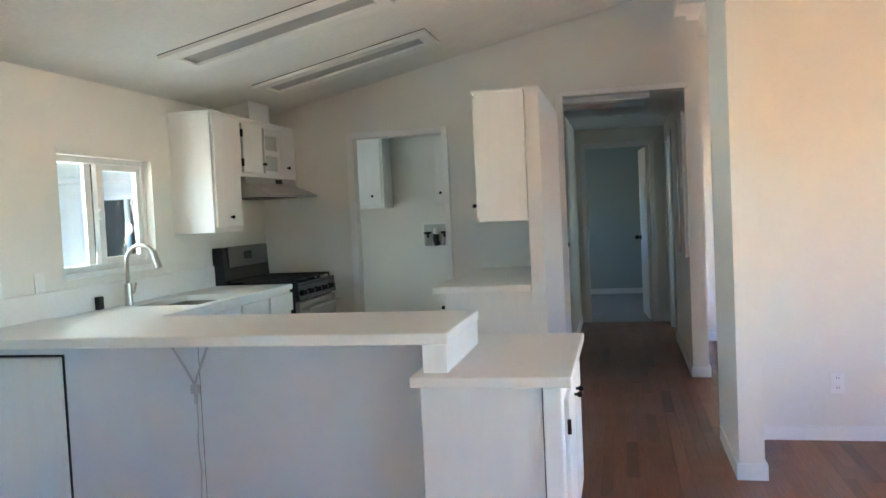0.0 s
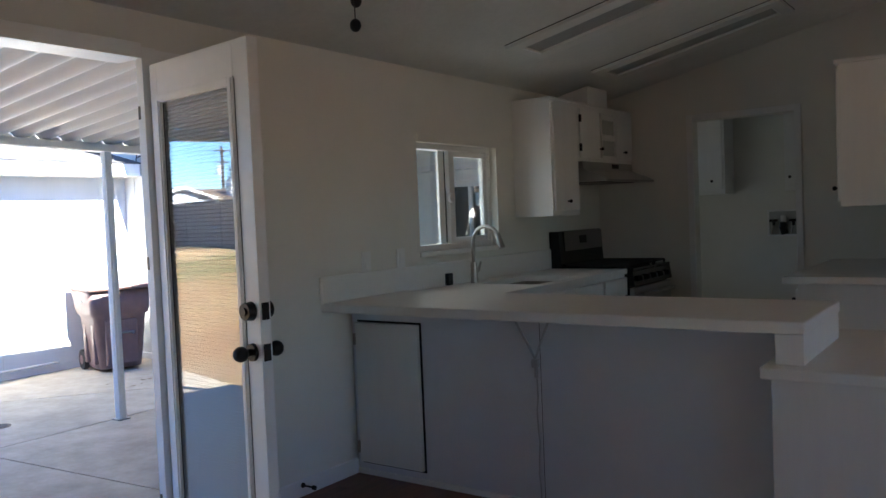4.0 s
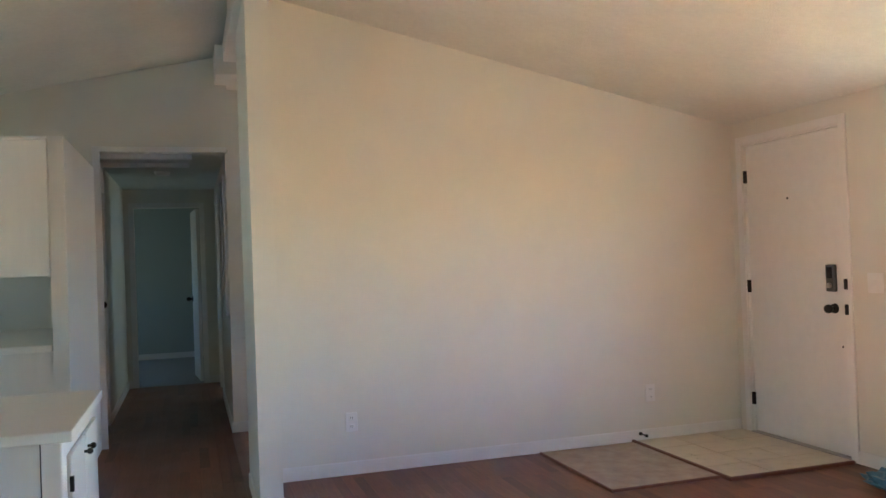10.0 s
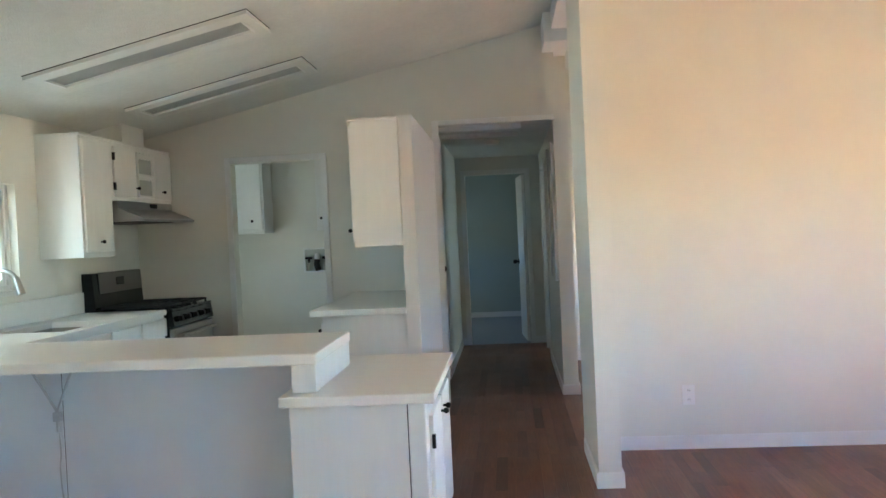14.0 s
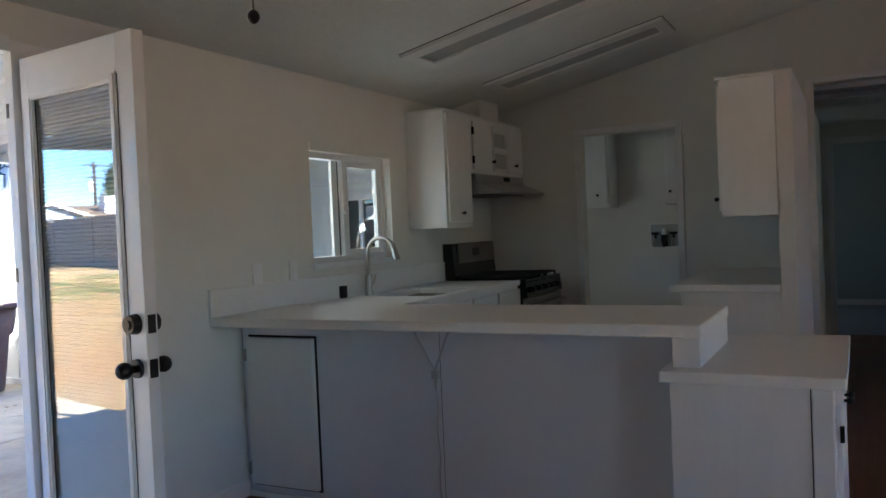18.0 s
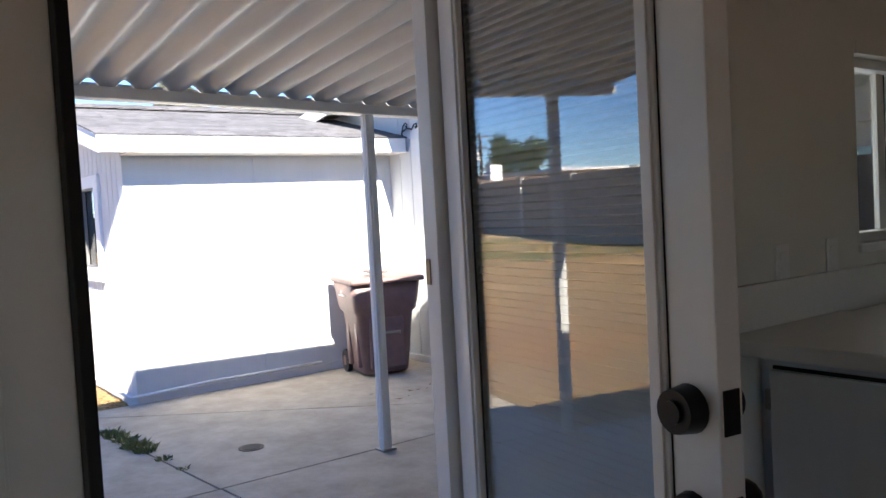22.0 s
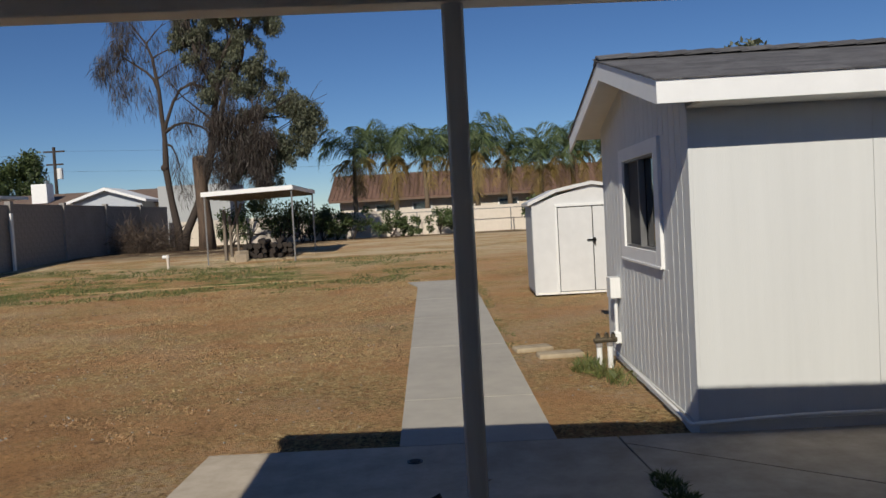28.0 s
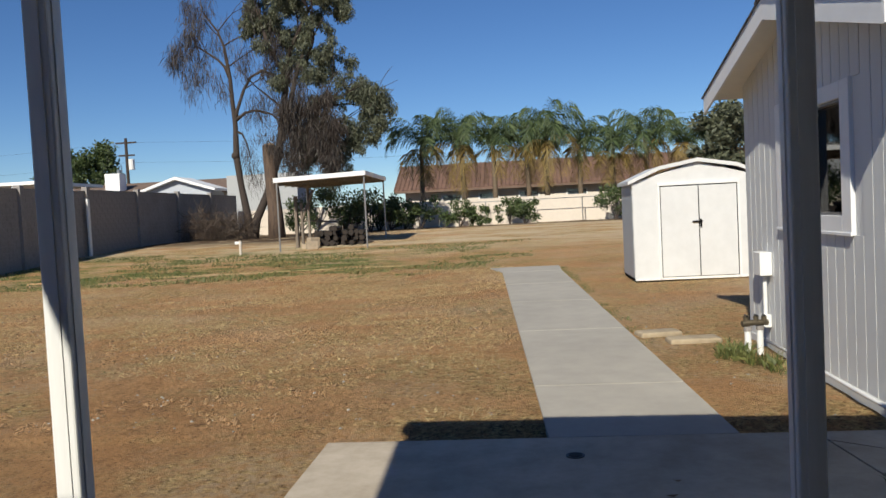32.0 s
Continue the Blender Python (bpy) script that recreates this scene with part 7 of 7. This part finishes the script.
def palm(seed, height, dead):
    rng = random.Random(seed)
    t = thing("palm_tree", (0, 0, 0), "queen palm with arching fronds and some yellow leaves", "palm", "palms behind the back wall")
    lean = rng.uniform(-0.12, 0.12)
    part("trunk", tube(bmesh.new(), [(0, 0, -0.3), (0.05, lean, height * 0.4), (0.02, lean * 0.5, height * 0.8), (0, 0, height)], [0.2, 0.15, 0.13, 0.12], 10), PALMT, t, smoothed=True)
    for nm, m, n, lo, hi in (("frond", PALMG, 18, 0.5, 1.5), ("dead_frond", PALMD, dead, -1.25, 0.35)):
        vs, fs = [], []
        for k in range(n):
            a = 2 * math.pi * (k * 0.382 + rng.uniform(-0.06, 0.06))
            e = lo + (hi - lo) * (k + rng.random()) / n
            ln = rng.uniform(3.1, 3.9) * (1.0 if nm == "frond" else 0.72)
            h = Vector((math.cos(a), math.sin(a), 0))
            p, ang = Vector((0, 0, height - 0.2)), e
            pts = []
            for j in range(13):
                pts.append(p.copy())
                p = p + (h * math.cos(ang) + Vector((0, 0, math.sin(ang)))) * ln / 12
                ang = max(-1.5, ang - (0.03 + 0.042 * j) * rng.uniform(0.8, 1.2))
            side = h.cross(Vector((0, 0, 1)))
            for j in range(1, 13):
                dirn = (pts[j] - pts[j - 1]).normalized()
                for sd in (-1, 1):
                    for q in (0.0, 0.34, 0.67):
                        if j < 2:
                            continue
                        o = pts[j - 1].lerp(pts[j], q)
                        l2 = 0.66 * math.sin(math.pi * (j + q + 0.6) / 14.5) + 0.14
                        out = (side * sd * rng.uniform(0.45, 0.9) + dirn * 0.5 + Vector((rng.uniform(-0.15, 0.15), rng.uniform(-0.15, 0.15), rng.uniform(-0.55, 0.25)))).normalized()
                        tip = o + out * l2 + Vector((0, 0, -0.55 * l2))
                        mid = o + out * l2 * 0.5 + Vector((0, 0, -0.08 * l2))
                        wv = dirn * 0.022
                        i = len(vs)
                        vs += [tuple(o - wv * 0.4), tuple(o + wv * 0.4), tuple(mid + wv), tuple(tip), tuple(mid - wv)]
                        fs.append((i, i + 1, i + 2, i + 3, i + 4))
                i = len(vs)
                w = side * 0.03 * (1 - 0.06 * j)
                vs += [tuple(pts[j - 1] - w), tuple(pts[j - 1] + w), tuple(pts[j] + w), tuple(pts[j] - w)]
                fs.append((i, i + 1, i + 2, i + 3))
        me = bpy.data.meshes.new(nm)
        me.from_pydata(vs, [], fs)
        me.materials.append(m)
        o = new(nm, me)
        o.parent = t
    return t


PALM_H = (5.1, 4.6, 5.4)
kinds = [palm(1, PALM_H[0], 10), palm(2, PALM_H[1], 8), palm(3, PALM_H[2], 6)]
places = [(-52, -4.05, 5.0), (-52.3, -1.75, 5.1), (-51.8, 0.2, 4.75), (-52.5, 2.15, 4.85), (-51.7, 3.4, 5.1), (-52.1, 5.3, 4.5), (-52.3, 7.3, 4.1), (-52, 9.1, 4.7), (-52.4, 11.5, 4.3), (-52, 14.2, 4.3)]
for i, (x, y, h) in enumerate(places):
    k = kinds[i % 3]
    m = pose(x, y, 0.2, 0, 0, 47 * i) @ Matrix.Diagonal((1, 1, h / PALM_H[i % 3], 1))
    if i < 3:
        k.matrix_basis = m
    else:
        c = copy_thing(k, pose(x, y, 0.2, 0, 0, 47 * i))
        c.scale = (1, 1, h / PALM_H[i % 3])

# back: white wall, chain fence, the tile-roofed house
setting("wall_back", boxes((-48.6, -48.4, -14.4, 30.0, 0.0, 1.72)), STUCCO, "pale boundary wall behind the palms", "wall")
cf = thing("chain_link_fence", (-47.6, 0, 0.2), "thin metal chain-link fence with posts", "fence")
for k in range(13):
    part("post", cyl(bmesh.new(), (0, -8 + 2.6 * k, 0), (0, -8 + 2.6 * k, 1.35), 0.03, seg=6), STEEL, cf)
part("top_rail", cyl(bmesh.new(), (0, -8, 1.33), (0, 23.2, 1.33), 0.02, seg=6), STEEL, cf)
nh = thing("neighbour_house", (-62, 0, 0), "long house with red-brown tile roof and cream walls", "house")
part("wall", boxes((-7.0, 0.0, -6.6, 26.0, 0, 2.75)), STUCCO, nh)
bm = bmesh.new()
prism(bm, [(0.7, 2.62), (0.7, 2.74), (-3.5, 4.7), (-3.5, 4.55)], "y", -7.3, 26.5)
prism(bm, [(-7.7, 2.62), (-7.7, 2.74), (-3.5, 4.7), (-3.5, 4.55)], "y", -7.3, 26.5)
part("roof", bm, ROOFTILE, nh)
bm = bmesh.new()
for k in range(110):
    y = -7.3 + 0.307 * k
    cyl(bm, (0.72, y, 2.74), (-3.5, y, 4.71), 0.06, seg=5, caps=False)
part("roof_tiling", bm, ROOFTILE, nh)["kind"] = "stuff"
part("fascia", boxes((0.68, 0.74, -7.3, 26.5, 2.54, 2.66)), BROWNROOF, nh)
for y in (-4.0, -1.3, 1.6, 5.0, 8.8, 12.0):
    w = part("window", boxes((0.0, 0.05, y, y + 1.5, 1.35, 2.35)), FASCIA, nh)
    part("pane", boxes((0.05, 0.06, y + 0.1, y + 1.4, 1.45, 2.25)), DARKGLASS, w)
# low houses over the block wall
oh = thing("neighbour_house", (-58, -22, 0), "low house with brown roof, blue-grey gable and white chimney", "house")
part("wall", boxes((-6, 0, -12, 6.5, 0, 3.3)), STUCCO, oh)
bm = bmesh.new()
prism(bm, [(0.6, 3.2), (0.6, 3.32), (-3.0, 4.35), (-3.0, 4.22)], "y", -12.5, 7)
prism(bm, [(-6.6, 3.2), (-6.6, 3.32), (-3.0, 4.35), (-3.0, 4.22)], "y", -12.5, 7)
part("roof", bm, BROWNROOF, oh)
part("gable", prism(bmesh.new(), [(-1.2, 2.6), (3.4, 2.6), (3.4, 3.35), (1.1, 4.1), (-1.2, 3.35)], "x", 0.3, 2.6), mat("blue_grey_gable", (0.42, 0.45, 0.5), 0.7, vary=0.06), oh)
bm = bmesh.new()
for s in (-1, 1):
    prism(bm, [(1.1, 4.1), (1.1, 4.3), (1.1 + s * 2.7, 3.42), (1.1 + s * 2.7, 3.25)], "x", 0.2, 3.0)
part("gable_roof", bm, FASCIA, oh, "white edged gable roof")
ch = part("chimney", boxes((-1.2, -0.2, -5.4, -4.3, 3.6, 4.95), bevel=0.03), FASCIA, oh)
part("vent", cyl(bmesh.new(), (-0.7, -4.5, 4.95), (-0.7, -4.5, 5.2), 0.2, seg=10), STEEL, ch)
part("side_building", boxes((0.5, 4, 5.0, 9.6, 0, 4.1)), mat("grey_siding", (0.36, 0.37, 0.38), 0.7, vary=0.06), oh)
ah = thing("neighbour_awning", (-41.0, -24, 0), "flat white awning roof behind the block wall", "roof")
part("sheet", boxes((-3, 3, -10, 4, 3.27, 3.42)), FASCIA, ah)
part("posts", boxes((-2.9, -2.8, -9.9, -9.8, 0, 3.27), (2.8, 2.9, 2.8, 2.9, 0, 3.27)), FASCIA, ah)
up = thing("utility_pole", (-78, -35.5, 0), "wooden utility pole with crossarms and transformer", "utility pole")
part("pole", cyl(bmesh.new(), (0, 0, 0), (0, 0, 9.6), 0.19, 0.14, seg=8), BARK, up)
part("crossarm", boxes((-0.06, 0.06, -1.0, 1.0, 9.1, 9.25), (-0.06, 0.06, -0.8, 0.8, 7.9, 8.05)), BARK, up)
part("transformer", cyl(bmesh.new(), (0, 0.45, 6.6), (0, 0.45, 7.6), 0.28, seg=10), POSTM, up)
wire = thing("power_line", (-78, -35.5, 0), "thin dark sagging power lines", "cable")
part("wire", tube(tube(bmesh.new(), [(0, -60 + k * 12, 7.3 - 0.9 * math.sin(math.pi * ((k * 12) % 60) / 60)) for k in range(11)], 0.009, 4), [(0, -60 + k * 12, 9.2 - 0.9 * math.sin(math.pi * ((k * 12) % 60) / 60)) for k in range(11)], 0.009, 4), RUBBER, wire)
for x, y, s in ((-66, -34.5, 1.0), (-67, -32.5, 1.05), (-49.6, 12.9, 0.76), (-40, 16.1, 1.0)):
    g = y < 0
    t = thing("round_tree", (x, y, 0), "dense dark green tree crown beyond the houses", "tree", "trees beyond the yard")
    bm, tips = bmesh.new(), []
    limb(bm, (0, 0, 0), (0, 0, 1), 3.0 * s, 0.22, 2, tips, random.Random(int(x)), 0.4, 0.2, 7)
    part("trunk", bm, BARK, t)
    cs = [(random.gauss(0, 0.75) * s, random.gauss(0, 0.75) * s, random.uniform(3.2, 7.3 if g else 8.0) * s) for k in range(34)]
    cards("crown", cs, [0.7 * s] * 34, 5000, 0.32, SHRUB if g else EUCA, t, seed=int(-x), aspect=2.5)

# weeds in the joints and by the meter
def tuft(name, loc, n, r, h, label, seed):
    t = thing(name, loc, label, "grass")
    rng = np.random.default_rng(seed)
    a = rng.random(n) * 6.283
    rad = r * np.sqrt(rng.random(n))
    base = np.stack([rad * np.cos(a), rad * np.sin(a), np.zeros(n)], 1)
    lean = rng.normal(size=(n, 3)) * 0.55
    lean[:, 2] = 1
    lean /= np.linalg.norm(lean, axis=1)[:, None]
    ln = h * (0.5 + rng.random(n))[:, None]
    w = np.stack([-np.sin(a * 3), np.cos(a * 3), 0 * a], 1) * 0.0042
    bend = np.stack([np.cos(a), np.sin(a), -0.3 + 0 * a], 1) * ln * 0.35
    v = np.stack([base - w, base + w, base + lean * ln * 0.6 + w * 0.8, base + lean * ln + bend, base + lean * ln * 0.6 - w * 0.8], 1).reshape(-1, 3)
    me = bpy.data.meshes.new("foliage")
    me.from_pydata(v.tolist(), [], np.arange(5 * n).reshape(-1, 5).tolist())
    me.materials.append(GRASSM)
    o = new("foliage", me)
    o.parent = t
    o["kind"] = "stuff"
    return t


for i, (x, y, n, r, h) in enumerate(((-7.05, 3.28, 150, 0.06, 0.045), (-6.9, 3.29, 230, 0.08, 0.05), (-6.72, 3.31, 240, 0.07, 0.045), (-6.5, 3.32, 300, 0.09, 0.055), (-6.34, 3.33, 220, 0.07, 0.05), (-6.05, 3.36, 50, 0.05, 0.04), (-5.75, 3.38, 20, 0.04, 0.03))):
    tuft("weed_tuft", (x, y, GROUND - 0.01), n, r, h, "green weeds growing from the patio joint", i)
for i, (x, y, n, r) in enumerate(((-10.2, 3.36, 210, 0.16), (-9.9, 3.5, 120, 0.15), (-10.45, 3.42, 110, 0.15), (-9.6, 3.55, 50, 0.14))):
    tuft("weed_tuft", (x, y, GROUND - 0.02), n, r, 0.11, "green weeds round the gas meter", 20 + i)
def strip_grass(name, x0, x1, y0, y1, n, h, label, seed, material=GRASSM, lie=0.05, wide=0.02):
    rng = np.random.default_rng(seed)
    px, py = rng.uniform(x0, x1, n), rng.uniform(y0, y1, n)
    keep = np.array([noise.noise((a * 0.5, b * 0.3, seed)) + 0.5 * noise.noise((a * 1.9, b * 1.3, seed)) > 0.0 for a, b in zip(px, py)])
    px, py = px[keep], py[keep]
    k = len(px)
    pz = np.array([yard_z(a, b) for a, b in zip(px, py)])
    base = np.stack([px, py, pz - 0.01], 1)
    a = rng.random(k) * 6.283
    w = np.stack([np.cos(a), np.sin(a), 0 * a], 1) * wide
    base[:, 2] += 0.012 if lie > 0.06 else 0
    tip = base + np.stack([rng.normal(0, lie, k), rng.normal(0, lie, k), h * (0.4 + rng.random(k))], 1)
    v = np.stack([base - w, base + w, tip], 1).reshape(-1, 3)
    me = bpy.data.meshes.new(name)
    me.from_pydata(v.tolist(), [], np.arange(3 * k).reshape(-1, 3).tolist())
    me.materials.append(material)
    tagged(new(name, me), label, "grass", kind="stuff")


strip_grass("grass", -31, -20.5, -14.2, 2.0, 34000, 0.055, "sparse green grass strip across the yard", 31)
strip_grass("straw", -22, -8.3, -10.0, 1.4, 80000, 0.02, "short dry straw on the dirt", 32, STRAWM, 0.075, 0.005)
for gx in (-20, -18, -16, -14, -12):
    gy = 2.80 - 0.0306 * (-7.9 - gx)
    strip_grass("grass", gx - 1, gx + 1, gy + 0.0, gy + 0.16, 320, 0.035, "thin grass along the path", 33 + int(-gx), GRASSM, 0.04, 0.006)

# leaf litter on the patio
lt2 = thing("leaf_litter", (0, 0, GROUND), "dry brown leaves scattered on the patio", "leaves")
random.seed(3)
bm = bmesh.new()
for k in range(46):
    x, y = random.gauss(-6.1, 0.42), random.gauss(5.85, 0.25)
    if k > 36:
        x, y = random.uniform(-7.6, -4.0), random.uniform(1.0, 5.5)
    a, s = random.uniform(0, 6.28), random.uniform(0.015, 0.045)
    c, d = math.cos(a) * s, math.sin(a) * s
    vs = [bm.verts.new((x + c * u - d * v * 0.4, y + d * u + c * v * 0.4, 0.002 + h)) for u, v, h in ((-1, 0, 0.004), (0, 1, 0.0), (1, 0, 0.008), (0, -1, 0.002))]
    bm.faces.new(vs)
o = part("leaves", bm, LITTER, lt2)
o["kind"] = "stuff"

# pebbles and clods
rng = np.random.default_rng(78)
n = 16000
cx = -8.35 - 13 * rng.random(n) ** 1.5
cy = rng.uniform(-9, 1.6, n)
keep = np.array([noise.noise((a * 0.45, b * 0.45, 3)) + 0.35 * noise.noise((a * 1.7, b * 1.7, 9)) > 0.02 for a, b in zip(cx, cy)])
cx, cy = cx[keep], cy[keep]
cz = np.array([yard_z(a, b) for a, b in zip(cx, cy)])
cs = (0.006 + 0.034 * rng.random(len(cx)) ** 3.5)[:, None, None]
base = np.array([(1, 0, -0.1), (-0.1, 0.9, -0.1), (-0.9, 0.1, -0.1), (0.1, -1, -0.1), (0.15, 0.1, 0.6)])[None] * (0.6 + 0.8 * rng.random((len(cx), 5, 3)))
v = (base * cs + np.stack([cx, cy, cz], 1)[:, None, :]).reshape(-1, 3)
me = bpy.data.meshes.new("dirt_clods")
me.from_pydata(v.tolist(), [], [(5 * i + a, 5 * i + b, 5 * i + 4) for i in range(len(cx)) for a, b in ((0, 1), (1, 2), (2, 3), (3, 0))])
me.materials.append(CLOD)
tagged(new("dirt_clods", me), "loose brown clods of dirt on the yard", "dirt", kind="stuff")
rng = np.random.default_rng(77)
bm = bmesh.new()
for k in range(1500):
    x = -8.3 - 12 * rng.random() ** 1.6
    y = rng.uniform(-7, 1.5) if rng.random() < 0.96 else rng.uniform(2.9, 3.5)
    s = 0.004 + 0.011 * rng.random() ** 3
    z = yard_z(x, y) + s * 0.1
    vs = [bm.verts.new((x + s * a, y + s * b, z + s * c)) for a, b, c in ((1, 0, 0), (-0.2, 1, 0), (-0.9, -0.3, 0), (0.2, -0.9, 0), (0, 0, 0.9))]
    for a, b in ((0, 1), (1, 2), (2, 3), (3, 0)):
        bm.faces.new((vs[a], vs[b], vs[4]))
tagged(part("pebbles", bm, PATHM), "small pale stones in the dirt", "stones", kind="stuff")

# what the front window looks on
ew = tagged(new("fence_front_yard"), "white block fence with grey cap across the front yard", "fence", kind="structure")
part("fence_panel", boxes((11.1, 11.25, 1.0, 14.0, GROUND - 0.1, 0.86), bevel=0.01), SIDING, ew)
part("fence_cap", boxes((11.06, 11.29, 1.0, 14.0, 0.86, 0.96), bevel=0.01), BLOCK, ew, "grey cap course")
nh = thing("neighbour_shed", (12.6, 9.0, GROUND), "white shed with dark roof across the street", "shed")
part("wall", boxes((0, 2.5, -2.5, 2.5, 0, 1.5)), SIDING, nh)
part("roof", prism(bmesh.new(), [(-2.8, 1.5), (0, 2.3), (2.8, 1.5), (2.8, 1.42), (-2.8, 1.42)], "x", -0.2, 2.7), SHINGLE, nh)
FALL = leaf_mat("autumn_leaf", (0.20, 0.16, 0.06), (0.55, 0.44, 0.20))
et = thing("front_yard_tree", (9.4, 6.9, GROUND), "leafy tree with yellowing leaves outside the front window", "tree")
bm, tips = bmesh.new(), []
limb(bm, (0, 0, 0), (0, 0, 1), 1.6, 0.12, 3, tips, random.Random(5), 0.6, 0.1, 7)
part("trunk", bm, BARK, et)
rng = random.Random(8)
cs = [(rng.gauss(0, 0.8), rng.gauss(0, 0.8), rng.uniform(1.5, 4.2)) for k in range(34)]
cards("crown", cs, [0.5] * 34, 5200, 0.11, FALL, et, seed=3, aspect=2.0)

# ---- laminate planks, nearest ones as pieces ----
random.seed(17)
PW, PL = 0.0635, 0.62
stock = {}
rest = bmesh.new()
count = 0
col = 0
x = L + 0.001
regions = [(L, R, -2.6, BIG), (0.36, R, BIG, 10.37), (L, 0.36, BIG, 8.62)]
x = L
while x < R:
    x1 = min(x + PW, R)
    ytop = 10.37 if x > 0.25 else 8.62
    if x > 1.45:
        ytop = 9.0
    y = -2.6 - random.uniform(0, PL)
    while y < ytop:
        a, b = max(y, -2.6), min(y + PL, ytop)
        if b - a > 0.02:
            seen = 0.62 < x < 1.33 and 3.2 < b < 7.4 or (1.45 < x < 2.6 and 3.6 < b < 5.7)
            if seen and count < 300:
                key = (round(x1 - x, 3), round(b - a, 2))
                if key not in stock:
                    b2 = boxes((0.0003, key[0] - 0.0003, 0.0004, key[1] - 0.0004, -0.011, 0.0))
                    me = bpy.data.meshes.new("plank")
                    b2.to_mesh(me)
                    b2.free()
                    me.materials.append(FLOORM)
                    stock[key] = me
                o = new("plank", stock[key])
                o.parent = bpy.data.objects["floor"]
                o.location = (x, a, -0.0002 * random.random())
                count += 1
            else:
                box(rest, x + 0.0003, x1 - 0.0003, a + 0.0004, b - 0.0004, -0.011, 0.0)
        y += PL
    x = x1
part("far_planks", rest, FLOORM, bpy.data.objects["floor"])["kind"] = "stuff"
